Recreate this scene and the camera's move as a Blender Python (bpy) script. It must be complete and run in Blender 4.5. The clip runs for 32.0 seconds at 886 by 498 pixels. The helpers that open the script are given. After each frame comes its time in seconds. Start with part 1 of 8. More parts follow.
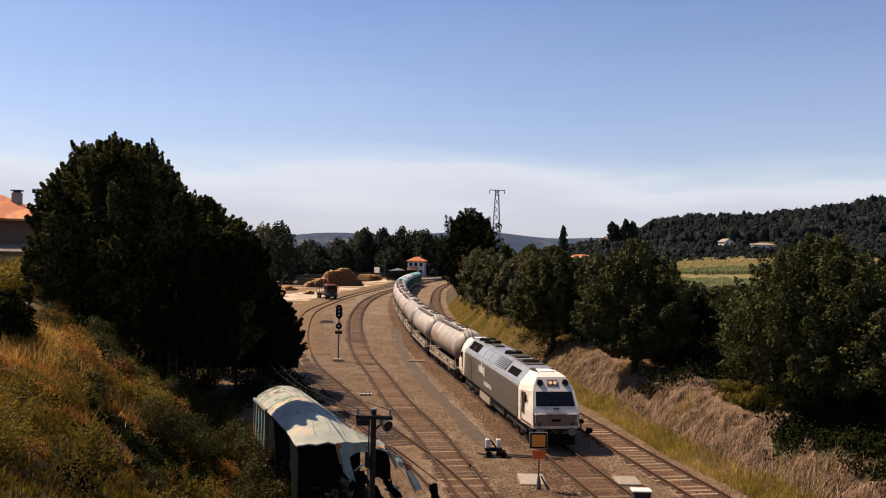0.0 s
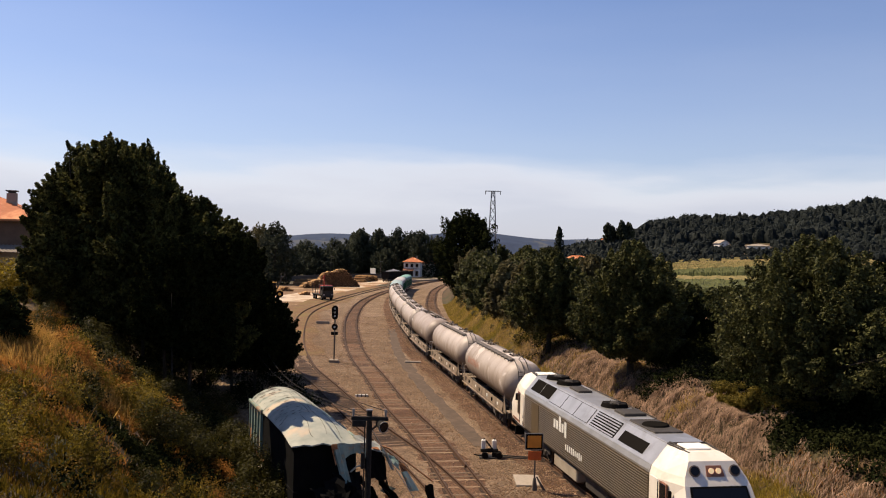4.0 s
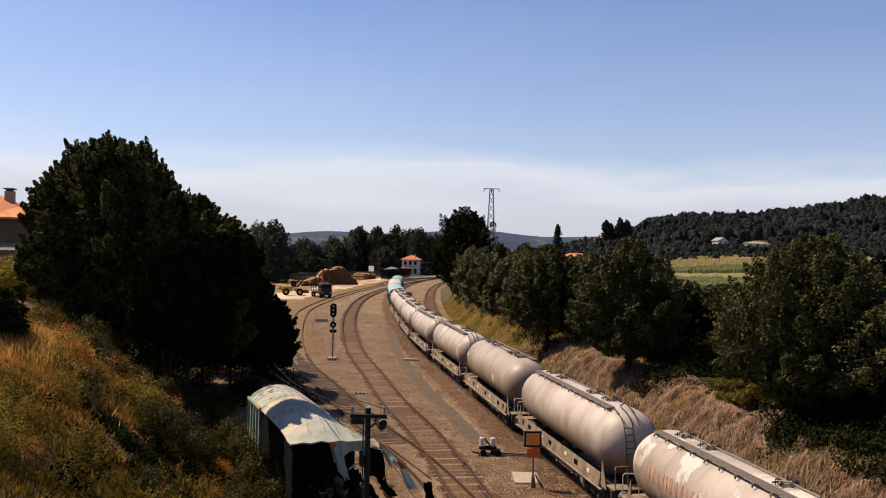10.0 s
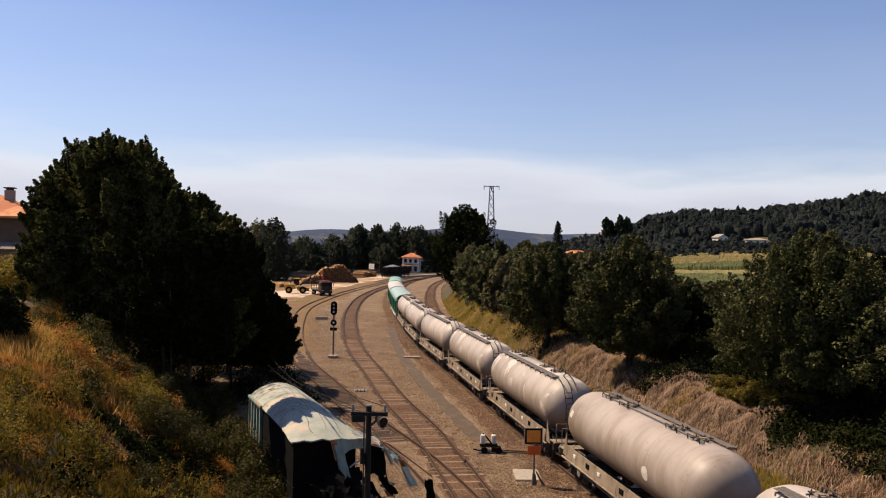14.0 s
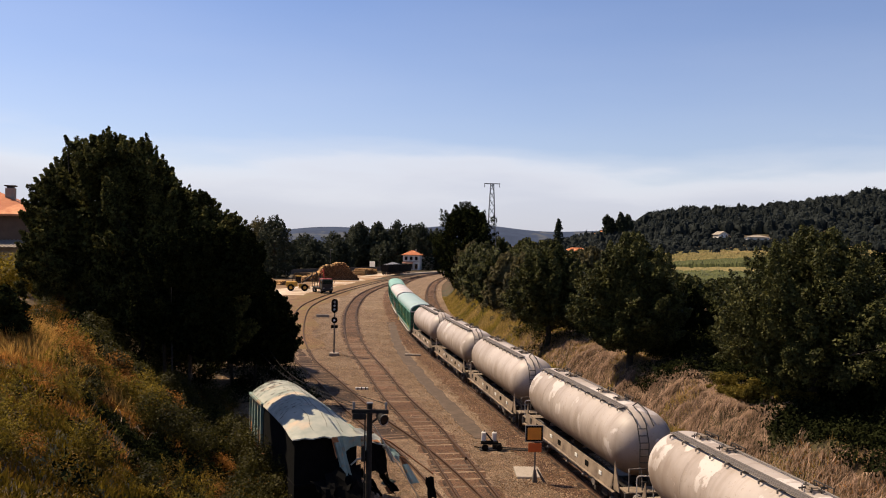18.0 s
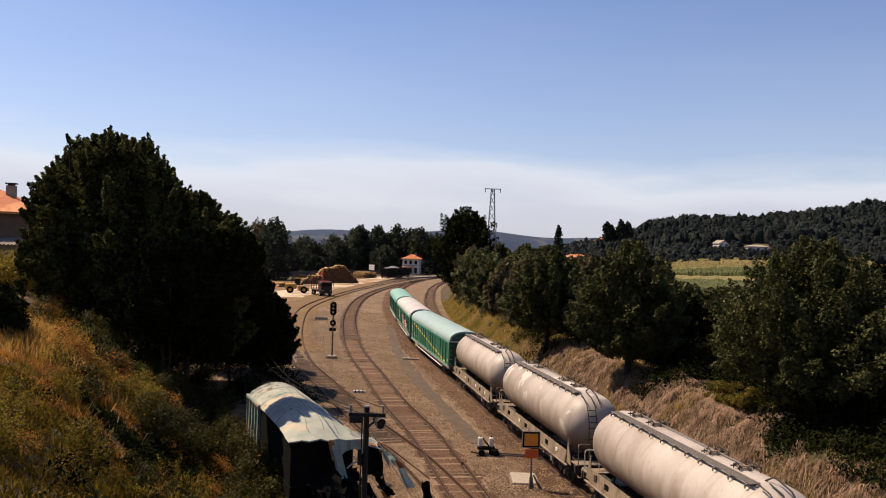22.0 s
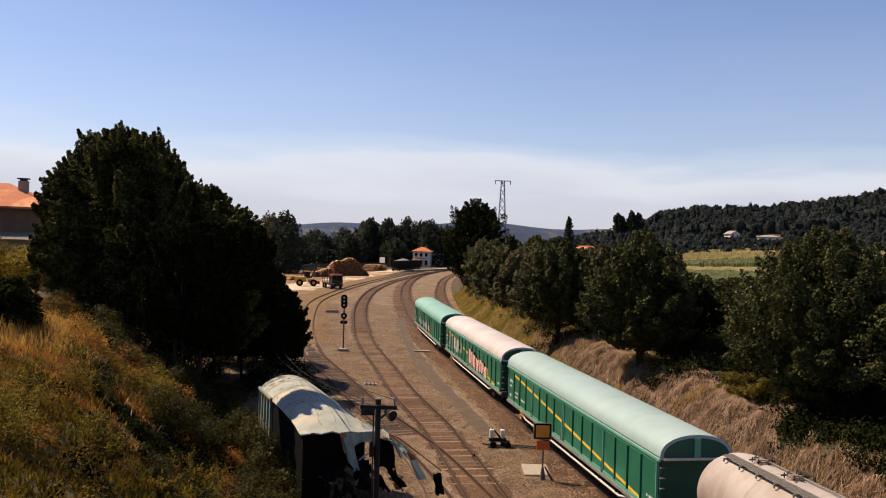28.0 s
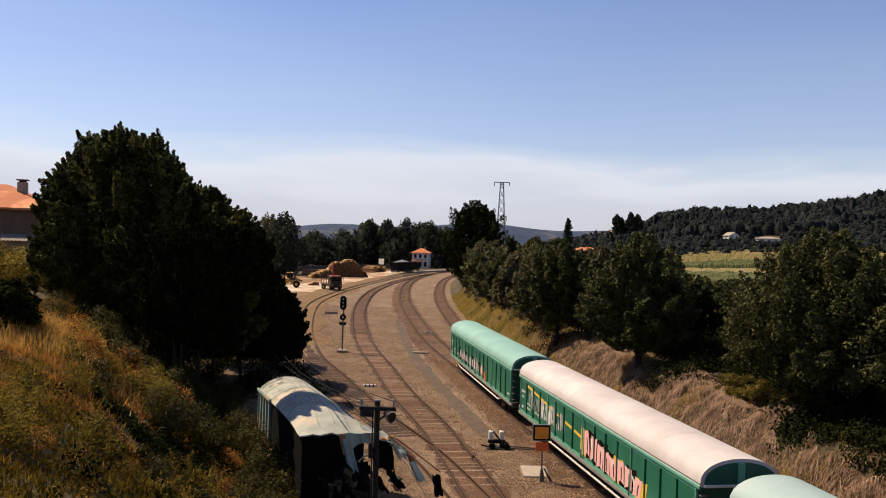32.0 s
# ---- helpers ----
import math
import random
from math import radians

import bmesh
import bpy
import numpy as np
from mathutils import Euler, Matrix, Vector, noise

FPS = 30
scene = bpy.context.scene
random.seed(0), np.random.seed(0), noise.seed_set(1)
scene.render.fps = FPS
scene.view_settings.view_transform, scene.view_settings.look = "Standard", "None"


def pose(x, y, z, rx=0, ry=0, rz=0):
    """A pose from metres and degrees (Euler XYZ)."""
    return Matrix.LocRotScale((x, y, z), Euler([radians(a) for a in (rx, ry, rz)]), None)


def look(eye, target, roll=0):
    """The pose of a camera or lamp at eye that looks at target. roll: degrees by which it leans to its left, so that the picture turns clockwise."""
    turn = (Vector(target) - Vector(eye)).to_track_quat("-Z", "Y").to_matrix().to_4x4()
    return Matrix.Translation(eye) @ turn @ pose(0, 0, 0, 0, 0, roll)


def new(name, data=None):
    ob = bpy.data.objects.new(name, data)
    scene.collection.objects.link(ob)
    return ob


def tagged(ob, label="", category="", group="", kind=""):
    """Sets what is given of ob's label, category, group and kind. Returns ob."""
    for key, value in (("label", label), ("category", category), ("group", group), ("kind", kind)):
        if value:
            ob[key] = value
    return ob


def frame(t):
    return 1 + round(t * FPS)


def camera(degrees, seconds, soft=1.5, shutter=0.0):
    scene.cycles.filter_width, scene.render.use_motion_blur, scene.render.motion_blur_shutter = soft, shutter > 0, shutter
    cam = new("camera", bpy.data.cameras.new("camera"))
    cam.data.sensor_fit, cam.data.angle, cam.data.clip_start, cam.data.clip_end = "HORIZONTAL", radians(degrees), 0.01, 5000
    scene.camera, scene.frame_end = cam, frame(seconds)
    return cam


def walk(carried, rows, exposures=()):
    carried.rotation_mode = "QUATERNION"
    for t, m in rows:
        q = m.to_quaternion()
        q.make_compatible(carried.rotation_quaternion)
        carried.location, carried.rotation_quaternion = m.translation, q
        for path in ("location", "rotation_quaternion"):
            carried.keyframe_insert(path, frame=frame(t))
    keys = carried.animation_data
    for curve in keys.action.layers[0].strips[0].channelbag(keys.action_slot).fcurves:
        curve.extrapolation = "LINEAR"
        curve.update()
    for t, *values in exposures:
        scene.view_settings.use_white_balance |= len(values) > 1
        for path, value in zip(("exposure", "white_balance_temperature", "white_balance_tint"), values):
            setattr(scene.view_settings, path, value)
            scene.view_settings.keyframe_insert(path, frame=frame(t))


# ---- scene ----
EYE = (0.0, 0.0, 10.832)


def aim(yaw, pitch, roll):
    """The camera's pose from degrees: to the left, up, and lean."""
    a, b = radians(yaw), radians(pitch)
    return look(EYE, (EYE[0] - math.sin(a) * math.cos(b), EYE[1] + math.cos(a) * math.cos(b), EYE[2] + math.sin(b)), roll)


cam = camera(55.00, 32.0, 1.05)
walk(cam, [
    (0, aim(-0.291, 0.153, 1.281)),
    (0.5, aim(-0.401, 0.156, 1.461)),
    (1, aim(-0.600, 0.222, 1.398)),
    (1.5, aim(-0.561, 0.196, 1.411)),
    (2, aim(-0.620, 0.173, 1.453)),
    (2.5, aim(-0.456, 0.206, 1.238)),
    (3, aim(-0.414, 0.192, 1.331)),
    (3.5, aim(-0.496, 0.225, 1.347)),
    (5.5, aim(-0.612, 0.200, 1.328)),
    (6, aim(-0.587, 0.189, 1.379)),
    (6.5, aim(-0.616, 0.218, 1.271)),
    (7, aim(-0.278, 0.220, 1.287)),
    (7.5, aim(-0.602, 0.178, 1.351)),
    (8, aim(-0.614, 0.189, 1.449)),
    (8.5, aim(-0.617, 0.192, 1.524)),
    (9, aim(-0.630, 0.165, 1.547)),
    (9.5, aim(-0.661, 0.111, 1.553)),
    (10, aim(-0.666, 0.070, 1.296)),
    (10.5, aim(-0.637, 0.215, 1.726)),
    (11, aim(-0.620, 0.100, 1.615)),
    (11.5, aim(-0.648, -0.004, 1.212)),
    (12, aim(-0.639, -0.141, 0.871)),
    (12.5, aim(-0.635, -0.097, 0.832)),
    (13, aim(-0.641, -0.260, 0.267)),
    (13.5, aim(-0.650, -0.132, 0.709)),
    (14, aim(-0.656, -0.091, 1.104)),
    (14.5, aim(-0.639, -0.109, 1.237)),
    (16.5, aim(-0.645, -0.161, 1.295)),
    (17, aim(-0.232, -0.154, 1.306)),
    (17.5, aim(-0.625, -0.045, 1.321)),
    (18, aim(-0.615, -0.260, 1.050)),
    (18.5, aim(-0.629, -0.147, 1.334)),
    (19, aim(-0.619, -0.033, 1.156)),
    (19.5, aim(-0.637, -0.033, 1.325)),
    (20, aim(-0.230, 0.013, 1.565)),
    (20.5, aim(-0.446, 0.059, 1.499)),
    (21, aim(-0.632, 0.031, 1.695)),
    (21.5, aim(-0.663, 0.044, 1.826)),
    (22, aim(-0.625, 0.040, 1.952)),
    (22.5, aim(-0.581, -0.038, 1.836)),
    (23, aim(-0.222, 0.003, 1.772)),
    (23.5, aim(-0.467, 0.001, 1.764)),
    (24, aim(-0.572, -0.010, 1.710)),
    (24.5, aim(-0.569, -0.017, 1.602)),
    (25, aim(-0.577, 0.014, 1.499)),
    (25.5, aim(-0.329, -0.101, 1.689)),
    (27.5, aim(0.108, -0.011, 1.682)),
    (28, aim(0.055, -0.496, 1.609)),
    (28.5, aim(-0.000, -0.557, 1.598)),
    (29, aim(-0.008, -0.552, 1.601)),
    (29.5, aim(-0.005, -0.546, 1.564)),
    (30, aim(-0.007, -0.512, 1.647)),
    (30.5, aim(0.016, -0.430, 1.556)),
    (31, aim(-0.003, -0.434, 1.634)),
    (31.5, aim(-0.003, -0.443, 1.622)),
    (32, aim(-0.000, -0.398, 1.631)),
])

# ---- world and sun ----
SUN_FROM = Vector((-0.891, 0.454, 0.0)).normalized()
SUN_EL = radians(54)
sun_dir = Vector((SUN_FROM.x * math.cos(SUN_EL), SUN_FROM.y * math.cos(SUN_EL), math.sin(SUN_EL)))
sun = new("sun", bpy.data.lights.new("sun", "SUN"))
sun.data.energy, sun.data.angle, sun.data.color = 8.0, radians(0.5), (1.0, 0.815, 0.60)
sun.matrix_world = look(sun_dir * 50, (0, 0, 0))

world = bpy.data.worlds.new("world")
scene.world = world
world.use_nodes = True
wn, wl = world.node_tree.nodes, world.node_tree.links
sky = wn.new("ShaderNodeTexSky")
sky.sky_type, sky.sun_disc = "NISHITA", False
sky.sun_elevation, sky.sun_rotation = SUN_EL, math.atan2(SUN_FROM.x, SUN_FROM.y)
sky.altitude, sky.air_density, sky.dust_density, sky.ozone_density = 200, 1.0, 0.7, 2.0
geo = wn.new("ShaderNodeTexCoord")
sep = wn.new("ShaderNodeSeparateXYZ")
wl.new(geo.outputs["Generated"], sep.inputs[0])
# a bank of thin cloud low over the horizon, all the way round
stretch = wn.new("ShaderNodeMapping")
stretch.inputs["Scale"].default_value = (3.0, 3.0, 16.0)
wl.new(geo.outputs["Generated"], stretch.inputs[0])
puff = wn.new("ShaderNodeTexNoise")
puff.inputs["Scale"].default_value, puff.inputs["Detail"].default_value, puff.inputs["Roughness"].default_value = 1.0, 6.0, 0.5
wl.new(stretch.outputs[0], puff.inputs["Vector"])
bias = wn.new("ShaderNodeMath")
bias.operation = "MULTIPLY_ADD"
bias.inputs[1].default_value, bias.inputs[2].default_value = -0.13, 0.066
wl.new(puff.outputs["Fac"], bias.inputs[0])
lift = wn.new("ShaderNodeMath")
lift.operation = "ADD"
wl.new(sep.outputs["Z"], lift.inputs[0])
wl.new(bias.outputs[0], lift.inputs[1])
band = wn.new("ShaderNodeValToRGB")
band.color_ramp.elements[0].position, band.color_ramp.elements[0].color = 0.0, (0.75, 0.75, 0.75, 1)
band.color_ramp.elements[1].position, band.color_ramp.elements[1].color = 0.30, (0.0, 0.0, 0.0, 1)
for at, v in ((0.07, 0.85), (0.085, 0.74), (0.1, 0.4), (0.125, 0.16)):
    e = band.color_ramp.elements.new(at)
    e.color = (v, v, v, 1)
wl.new(lift.outputs[0], band.inputs[0])
veil = wn.new("ShaderNodeMix")
veil.data_type = "RGBA"
tone = wn.new("ShaderNodeValToRGB")
tone.color_ramp.elements[0].position, tone.color_ramp.elements[0].color = 0.0, (0.66, 0.67, 0.78, 1)
tone.color_ramp.elements[1].position, tone.color_ramp.elements[1].color = 0.09, (0.93, 0.93, 0.99, 1)
e = tone.color_ramp.elements.new(0.05)
e.color = (0.74, 0.75, 0.85, 1)
wl.new(lift.outputs[0], tone.inputs[0])
glow = wn.new("ShaderNodeVectorMath")
glow.operation = "SCALE"
glow.inputs["Scale"].default_value = 8.3
wl.new(tone.outputs[0], glow.inputs[0])
wl.new(glow.outputs[0], veil.inputs[7])
wl.new(band.outputs[0], veil.inputs[0])
blue = wn.new("ShaderNodeMix")
blue.data_type, blue.blend_type = "RGBA", "MULTIPLY"
blue.inputs[0].default_value, blue.inputs[7].default_value = 1.0, (1.0, 0.98, 1.16, 1)
wl.new(sky.outputs[0], blue.inputs[6])
wl.new(blue.outputs[2], veil.inputs[6])
wl.new(veil.outputs[2], wn["Background"].inputs[0])
wn["Background"].inputs[1].default_value = 0.109
scene.view_settings.exposure = 0.0


# ---- materials ----
def surface(name, c1, c2, scale=4.0, rough=0.8, bump=0.3, c3=None, scale3=0.4, mix3=(0.5, 0.65), metal=0.0, moving=False, bump_scale=None, jitter=0.0, stretch=(1, 1, 1), detail=6.0, transl=0.0, island=False, gloss=0.3):
    """A node material: two tones of grain, a third tone in large patches, and fine relief. Metres."""
    m = bpy.data.materials.new(name)
    m.use_nodes = True
    n, l = m.node_tree.nodes, m.node_tree.links
    b = n["Principled BSDF"]
    b.inputs["Roughness"].default_value, b.inputs["Metallic"].default_value = rough, metal
    b.inputs["Specular IOR Level"].default_value = gloss
    mp = n.new("ShaderNodeMapping")
    mp.inputs["Scale"].default_value = stretch
    if moving:
        l.new(n.new("ShaderNodeTexCoord").outputs["Object"], mp.inputs[0])
    else:
        l.new(n.new("ShaderNodeNewGeometry").outputs["Position"], mp.inputs[0])

    def tex(s, d):
        t = n.new("ShaderNodeTexNoise")
        t.inputs["Scale"].default_value, t.inputs["Detail"].default_value, t.inputs["Roughness"].default_value = s, d, 0.6
        l.new(mp.outputs[0], t.inputs["Vector"])
        return t.outputs["Fac"]

    def ramp(src, lo, hi):
        r = n.new("ShaderNodeMapRange")
        r.inputs["From Min"].default_value, r.inputs["From Max"].default_value = lo, hi
        l.new(src, r.inputs["Value"])
        return r.outputs["Result"]

    def blend(fac, a, c):
        x = n.new("ShaderNodeMix")
        x.data_type = "RGBA"
        l.new(fac, x.inputs[0])
        for i, v in ((6, a), (7, c)):
            if isinstance(v, tuple):
                x.inputs[i].default_value = (*v, 1)
            else:
                l.new(v, x.inputs[i])
        return x.outputs[2]

    col = blend(ramp(tex(scale, detail), 0.35, 0.65), c1, c2)
    if c3:
        col = blend(ramp(tex(scale3, 5.0), *mix3), col, c3)
    if jitter:
        rnd = n.new("ShaderNodeNewGeometry").outputs["Random Per Island"] if island else n.new("ShaderNodeObjectInfo").outputs["Random"]
        hsv = n.new("ShaderNodeHueSaturation")
        l.new(ramp_out(n, l, rnd, 1 - jitter, 1 + jitter), hsv.inputs["Value"])
        l.new(col, hsv.inputs["Color"])
        col = hsv.outputs[0]
    l.new(col, b.inputs["Base Color"])
    if bump:
        bp = n.new("ShaderNodeBump")
        bp.inputs["Strength"].default_value, bp.inputs["Distance"].default_value = bump, 0.05
        l.new(tex(bump_scale or scale * 3, 4.0), bp.inputs["Height"])
        l.new(bp.outputs[0], b.inputs["Normal"])
    if transl:
        tr = n.new("ShaderNodeBsdfTranslucent")
        l.new(col, tr.inputs[0])
        mx = n.new("ShaderNodeMixShader")
        mx.inputs[0].default_value = transl
        l.new(b.outputs[0], mx.inputs[1])
        l.new(tr.outputs[0], mx.inputs[2])
        l.new(mx.outputs[0], n["Material Output"].inputs[0])
    return m


def ramp_out(n, l, src, lo, hi):
    r = n.new("ShaderNodeMapRange")
    r.inputs["To Min"].default_value, r.inputs["To Max"].default_value = lo, hi
    l.new(src, r.inputs["Value"])
    return r.outputs["Result"]


def gravel(name, c1, c2, c3, size=11.0, tint=None):
    """Loose stones: a cell pattern with its own tone and height for each stone."""
    m = surface(name, c1, c2, 0.8, 0.95, 0, c3, 0.25, (0.45, 0.7))
    n, l = m.node_tree.nodes, m.node_tree.links
    b = n["Principled BSDF"]
    v = n.new("ShaderNodeTexVoronoi")
    v.inputs["Scale"].default_value = size
    l.new(n.new("ShaderNodeNewGeometry").outputs["Position"], v.inputs["Vector"])
    hsv = n.new("ShaderNodeHueSaturation")
    was = b.inputs["Base Color"].links[0].from_socket
    bw = n.new("ShaderNodeRGBToBW")
    l.new(v.outputs["Color"], bw.inputs[0])
    l.new(ramp_out(n, l, bw.outputs[0], 0.35, 1.65), hsv.inputs["Value"])
    l.new(was, hsv.inputs["Color"])
    l.new(hsv.outputs[0], b.inputs["Base Color"])
    bp = n.new("ShaderNodeBump")
    bp.inputs["Strength"].default_value, bp.inputs["Distance"].default_value, bp.invert = 1.0, 0.1, True
    l.new(v.outputs["Distance"], bp.inputs["Height"])
    l.new(bp.outputs[0], b.inputs["Normal"])
    return m


def plain(name, c, rough=0.5, metal=0.0, glow=0.0):
    m = bpy.data.materials.new(name)
    m.use_nodes = True
    b = m.node_tree.nodes["Principled BSDF"]
    b.inputs["Base Color"].default_value, b.inputs["Roughness"].default_value, b.inputs["Metallic"].default_value = (*c, 1), rough, metal
    if glow:
        b.inputs["Emission Color"].default_value, b.inputs["Emission Strength"].default_value = (*c, 1), glow
    return m


M_GROUND = surface("dry_earth", (0.085, 0.050, 0.021), (0.045, 0.028, 0.012), 1.3, 0.95, 0.6, (0.035, 0.036, 0.012), 0.12, (0.48, 0.62), bump_scale=6)
M_BALLAST = gravel("ballast_stone", (0.225, 0.146, 0.085), (0.135, 0.084, 0.048), (0.27, 0.19, 0.12), 15)
M_BALLAST_R = gravel("rust_stained_ballast", (0.128, 0.064, 0.032), (0.082, 0.041, 0.0205), (0.18, 0.10, 0.055), 15)
M_BALLAST_D = gravel("dark_ballast", (0.062, 0.034, 0.0185), (0.038, 0.021, 0.0115), (0.09, 0.053, 0.031), 15)
M_BALLAST_O = gravel("oily_ballast", (0.042, 0.023, 0.0125), (0.028, 0.0155, 0.0085), (0.06, 0.034, 0.019), 12)
M_STONE = surface("loose_stone", (0.38, 0.255, 0.158), (0.22, 0.138, 0.078), 1.2, 0.95, 0, (0.17, 0.098, 0.05), 0.5, jitter=0.5, island=True)
M_PATH = surface("trodden_cinder", (0.085, 0.058, 0.039), (0.062, 0.043, 0.029), 3, 0.95, 0.3, (0.11, 0.075, 0.05), 0.9)
M_VERGE = surface("verge_earth", (0.165, 0.088, 0.036), (0.09, 0.05, 0.021), 0.9, 0.95, 0.5, (0.14, 0.095, 0.03), 0.25, (0.48, 0.62), bump_scale=5)
M_YARD_B = surface("yard_bark_litter", (0.20, 0.115, 0.052), (0.11, 0.062, 0.028), 0.6, 0.95, 0.4, (0.34, 0.24, 0.14), 0.12, (0.55, 0.68))
M_YARD = surface("yard_sand", (0.50, 0.41, 0.31), (0.40, 0.31, 0.215), 0.5, 0.95, 0.3, (0.24, 0.135, 0.06), 0.07, (0.46, 0.56))
M_RAIL = surface("rusty_rail", (0.075, 0.038, 0.02), (0.042, 0.022, 0.012), 5, 0.75, 0.2, gloss=0.2)
M_SLEEPER_P = surface("bleached_sleeper", (0.275, 0.192, 0.126), (0.175, 0.118, 0.076), 6, 0.9, 0.4, jitter=0.35)
M_SLEEPER = surface("worn_sleeper", (0.165, 0.102, 0.06), (0.095, 0.057, 0.034), 6, 0.9, 0.4, jitter=0.35)
M_SLEEPER_M = surface("grey_sleeper", (0.225, 0.15, 0.094), (0.13, 0.084, 0.05), 6, 0.9, 0.4, jitter=0.35)
M_SLEEPER_F = surface("worn_sleeper_far", (0.125, 0.075, 0.042), (0.09, 0.054, 0.030), 6, 0.9, 0.4, jitter=0.35, island=True)
M_CONCRETE = surface("concrete", (0.30, 0.255, 0.205), (0.235, 0.195, 0.15), 5, 0.9, 0.2, jitter=0.1)
M_BARK = surface("bark", (0.045, 0.036, 0.027), (0.022, 0.018, 0.014), 8, 0.95, 0.8)
M_LEAF = surface("leaf", (0.080, 0.078, 0.025), (0.033, 0.036, 0.012), 0.9, 0.5, 0, jitter=0.6, island=True, transl=0.18, gloss=0.05)
M_LEAF_L = surface("leaf_black_green", (0.105, 0.10, 0.030), (0.022, 0.025, 0.008), 0.9, 0.6, 0, jitter=0.75, island=True, transl=0.3, gloss=0.03)
# leaf green with the deep shade of crowns and banks put into its colour
M_LEAF_SHADE = surface("leaf_in_shade", (0.018, 0.020, 0.0068), (0.009, 0.0115, 0.0045), 0.9, 0.6, 0, jitter=0.6, island=True, transl=0.05, gloss=0.0)
M_LEAF_Y = surface("leaf_olive", (0.165, 0.094, 0.0125), (0.055, 0.034, 0.0055), 0.6, 0.6, 0, jitter=0.5, island=True, transl=0.35, gloss=0.06)
# far leaf greens with some bluish haze of distance mixed into them
M_LEAF_FAR = surface("leaf_far_haze", (0.054, 0.059, 0.034), (0.024, 0.029, 0.019), 0.03, 0.7, 0, jitter=0.25, island=True, transl=0.25, gloss=0.06)
M_LEAF_HILL = surface("leaf_hill_haze", (0.026, 0.031, 0.027), (0.012, 0.0155, 0.0145), 0.03, 0.7, 0, jitter=0.2, island=True, transl=0.2, gloss=0.06)
M_LEAF_O = surface("grey_olive_leaf", (0.108, 0.09, 0.038), (0.05, 0.044, 0.02), 0.4, 0.6, 0, jitter=0.4, island=True, transl=0.25, gloss=0.06)
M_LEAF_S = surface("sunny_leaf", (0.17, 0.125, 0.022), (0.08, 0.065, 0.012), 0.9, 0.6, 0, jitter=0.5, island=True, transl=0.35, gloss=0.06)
M_STRAW = surface("dry_grass", (0.52, 0.31, 0.085), (0.31, 0.175, 0.048), 0.7, 0.9, 0, jitter=0.5, island=True, transl=0.5, gloss=0.06)
M_GREENGRASS = surface("green_grass", (0.19, 0.10, 0.015), (0.085, 0.047, 0.007), 0.7, 0.9, 0, jitter=0.5, island=True, transl=0.45, gloss=0.06)
M_GRASS = surface("rough_green_grass", (0.115, 0.078, 0.0095), (0.048, 0.035, 0.005), 0.7, 0.9, 0, jitter=0.5, island=True, transl=0.45, gloss=0.06)
M_LEAF_G = surface("bush_leaf", (0.058, 0.050, 0.0085), (0.020, 0.019, 0.004), 0.9, 0.6, 0, jitter=0.6, island=True, transl=0.35, gloss=0.1)
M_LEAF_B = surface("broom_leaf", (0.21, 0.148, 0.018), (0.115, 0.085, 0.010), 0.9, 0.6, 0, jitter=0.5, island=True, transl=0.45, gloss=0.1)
M_TWIG = surface("bleached_twig", (0.50, 0.38, 0.24), (0.36, 0.26, 0.15), 5, 0.9, 0)
M_FERN = surface("rusty_fern", (0.40, 0.178, 0.042), (0.20, 0.090, 0.023), 0.9, 0.95, 0, jitter=0.45, island=True, transl=0.5, gloss=0.06)
M_BANKGRASS = surface("bank_grass", (0.38, 0.27, 0.05), (0.18, 0.15, 0.028), 0.55, 0.9, 0, jitter=0.4, island=True, transl=0.45, gloss=0.06)
M_PALESTRAW = surface("pale_straw", (0.50, 0.35, 0.12), (0.33, 0.22, 0.07), 0.6, 0.9, 0, jitter=0.4, island=True, transl=0.45, gloss=0.06)
M_FERN_P = surface("grey_brown_fern", (0.26, 0.18, 0.10), (0.12, 0.085, 0.045), 0.9, 0.95, 0, jitter=0.5, island=True, transl=0.3, gloss=0.06)
M_BRUSH = surface("dead_brush", (0.365, 0.245, 0.17), (0.19, 0.125, 0.085), 1.3, 0.95, 0, jitter=0.5, island=True, transl=0.3, gloss=0.06)
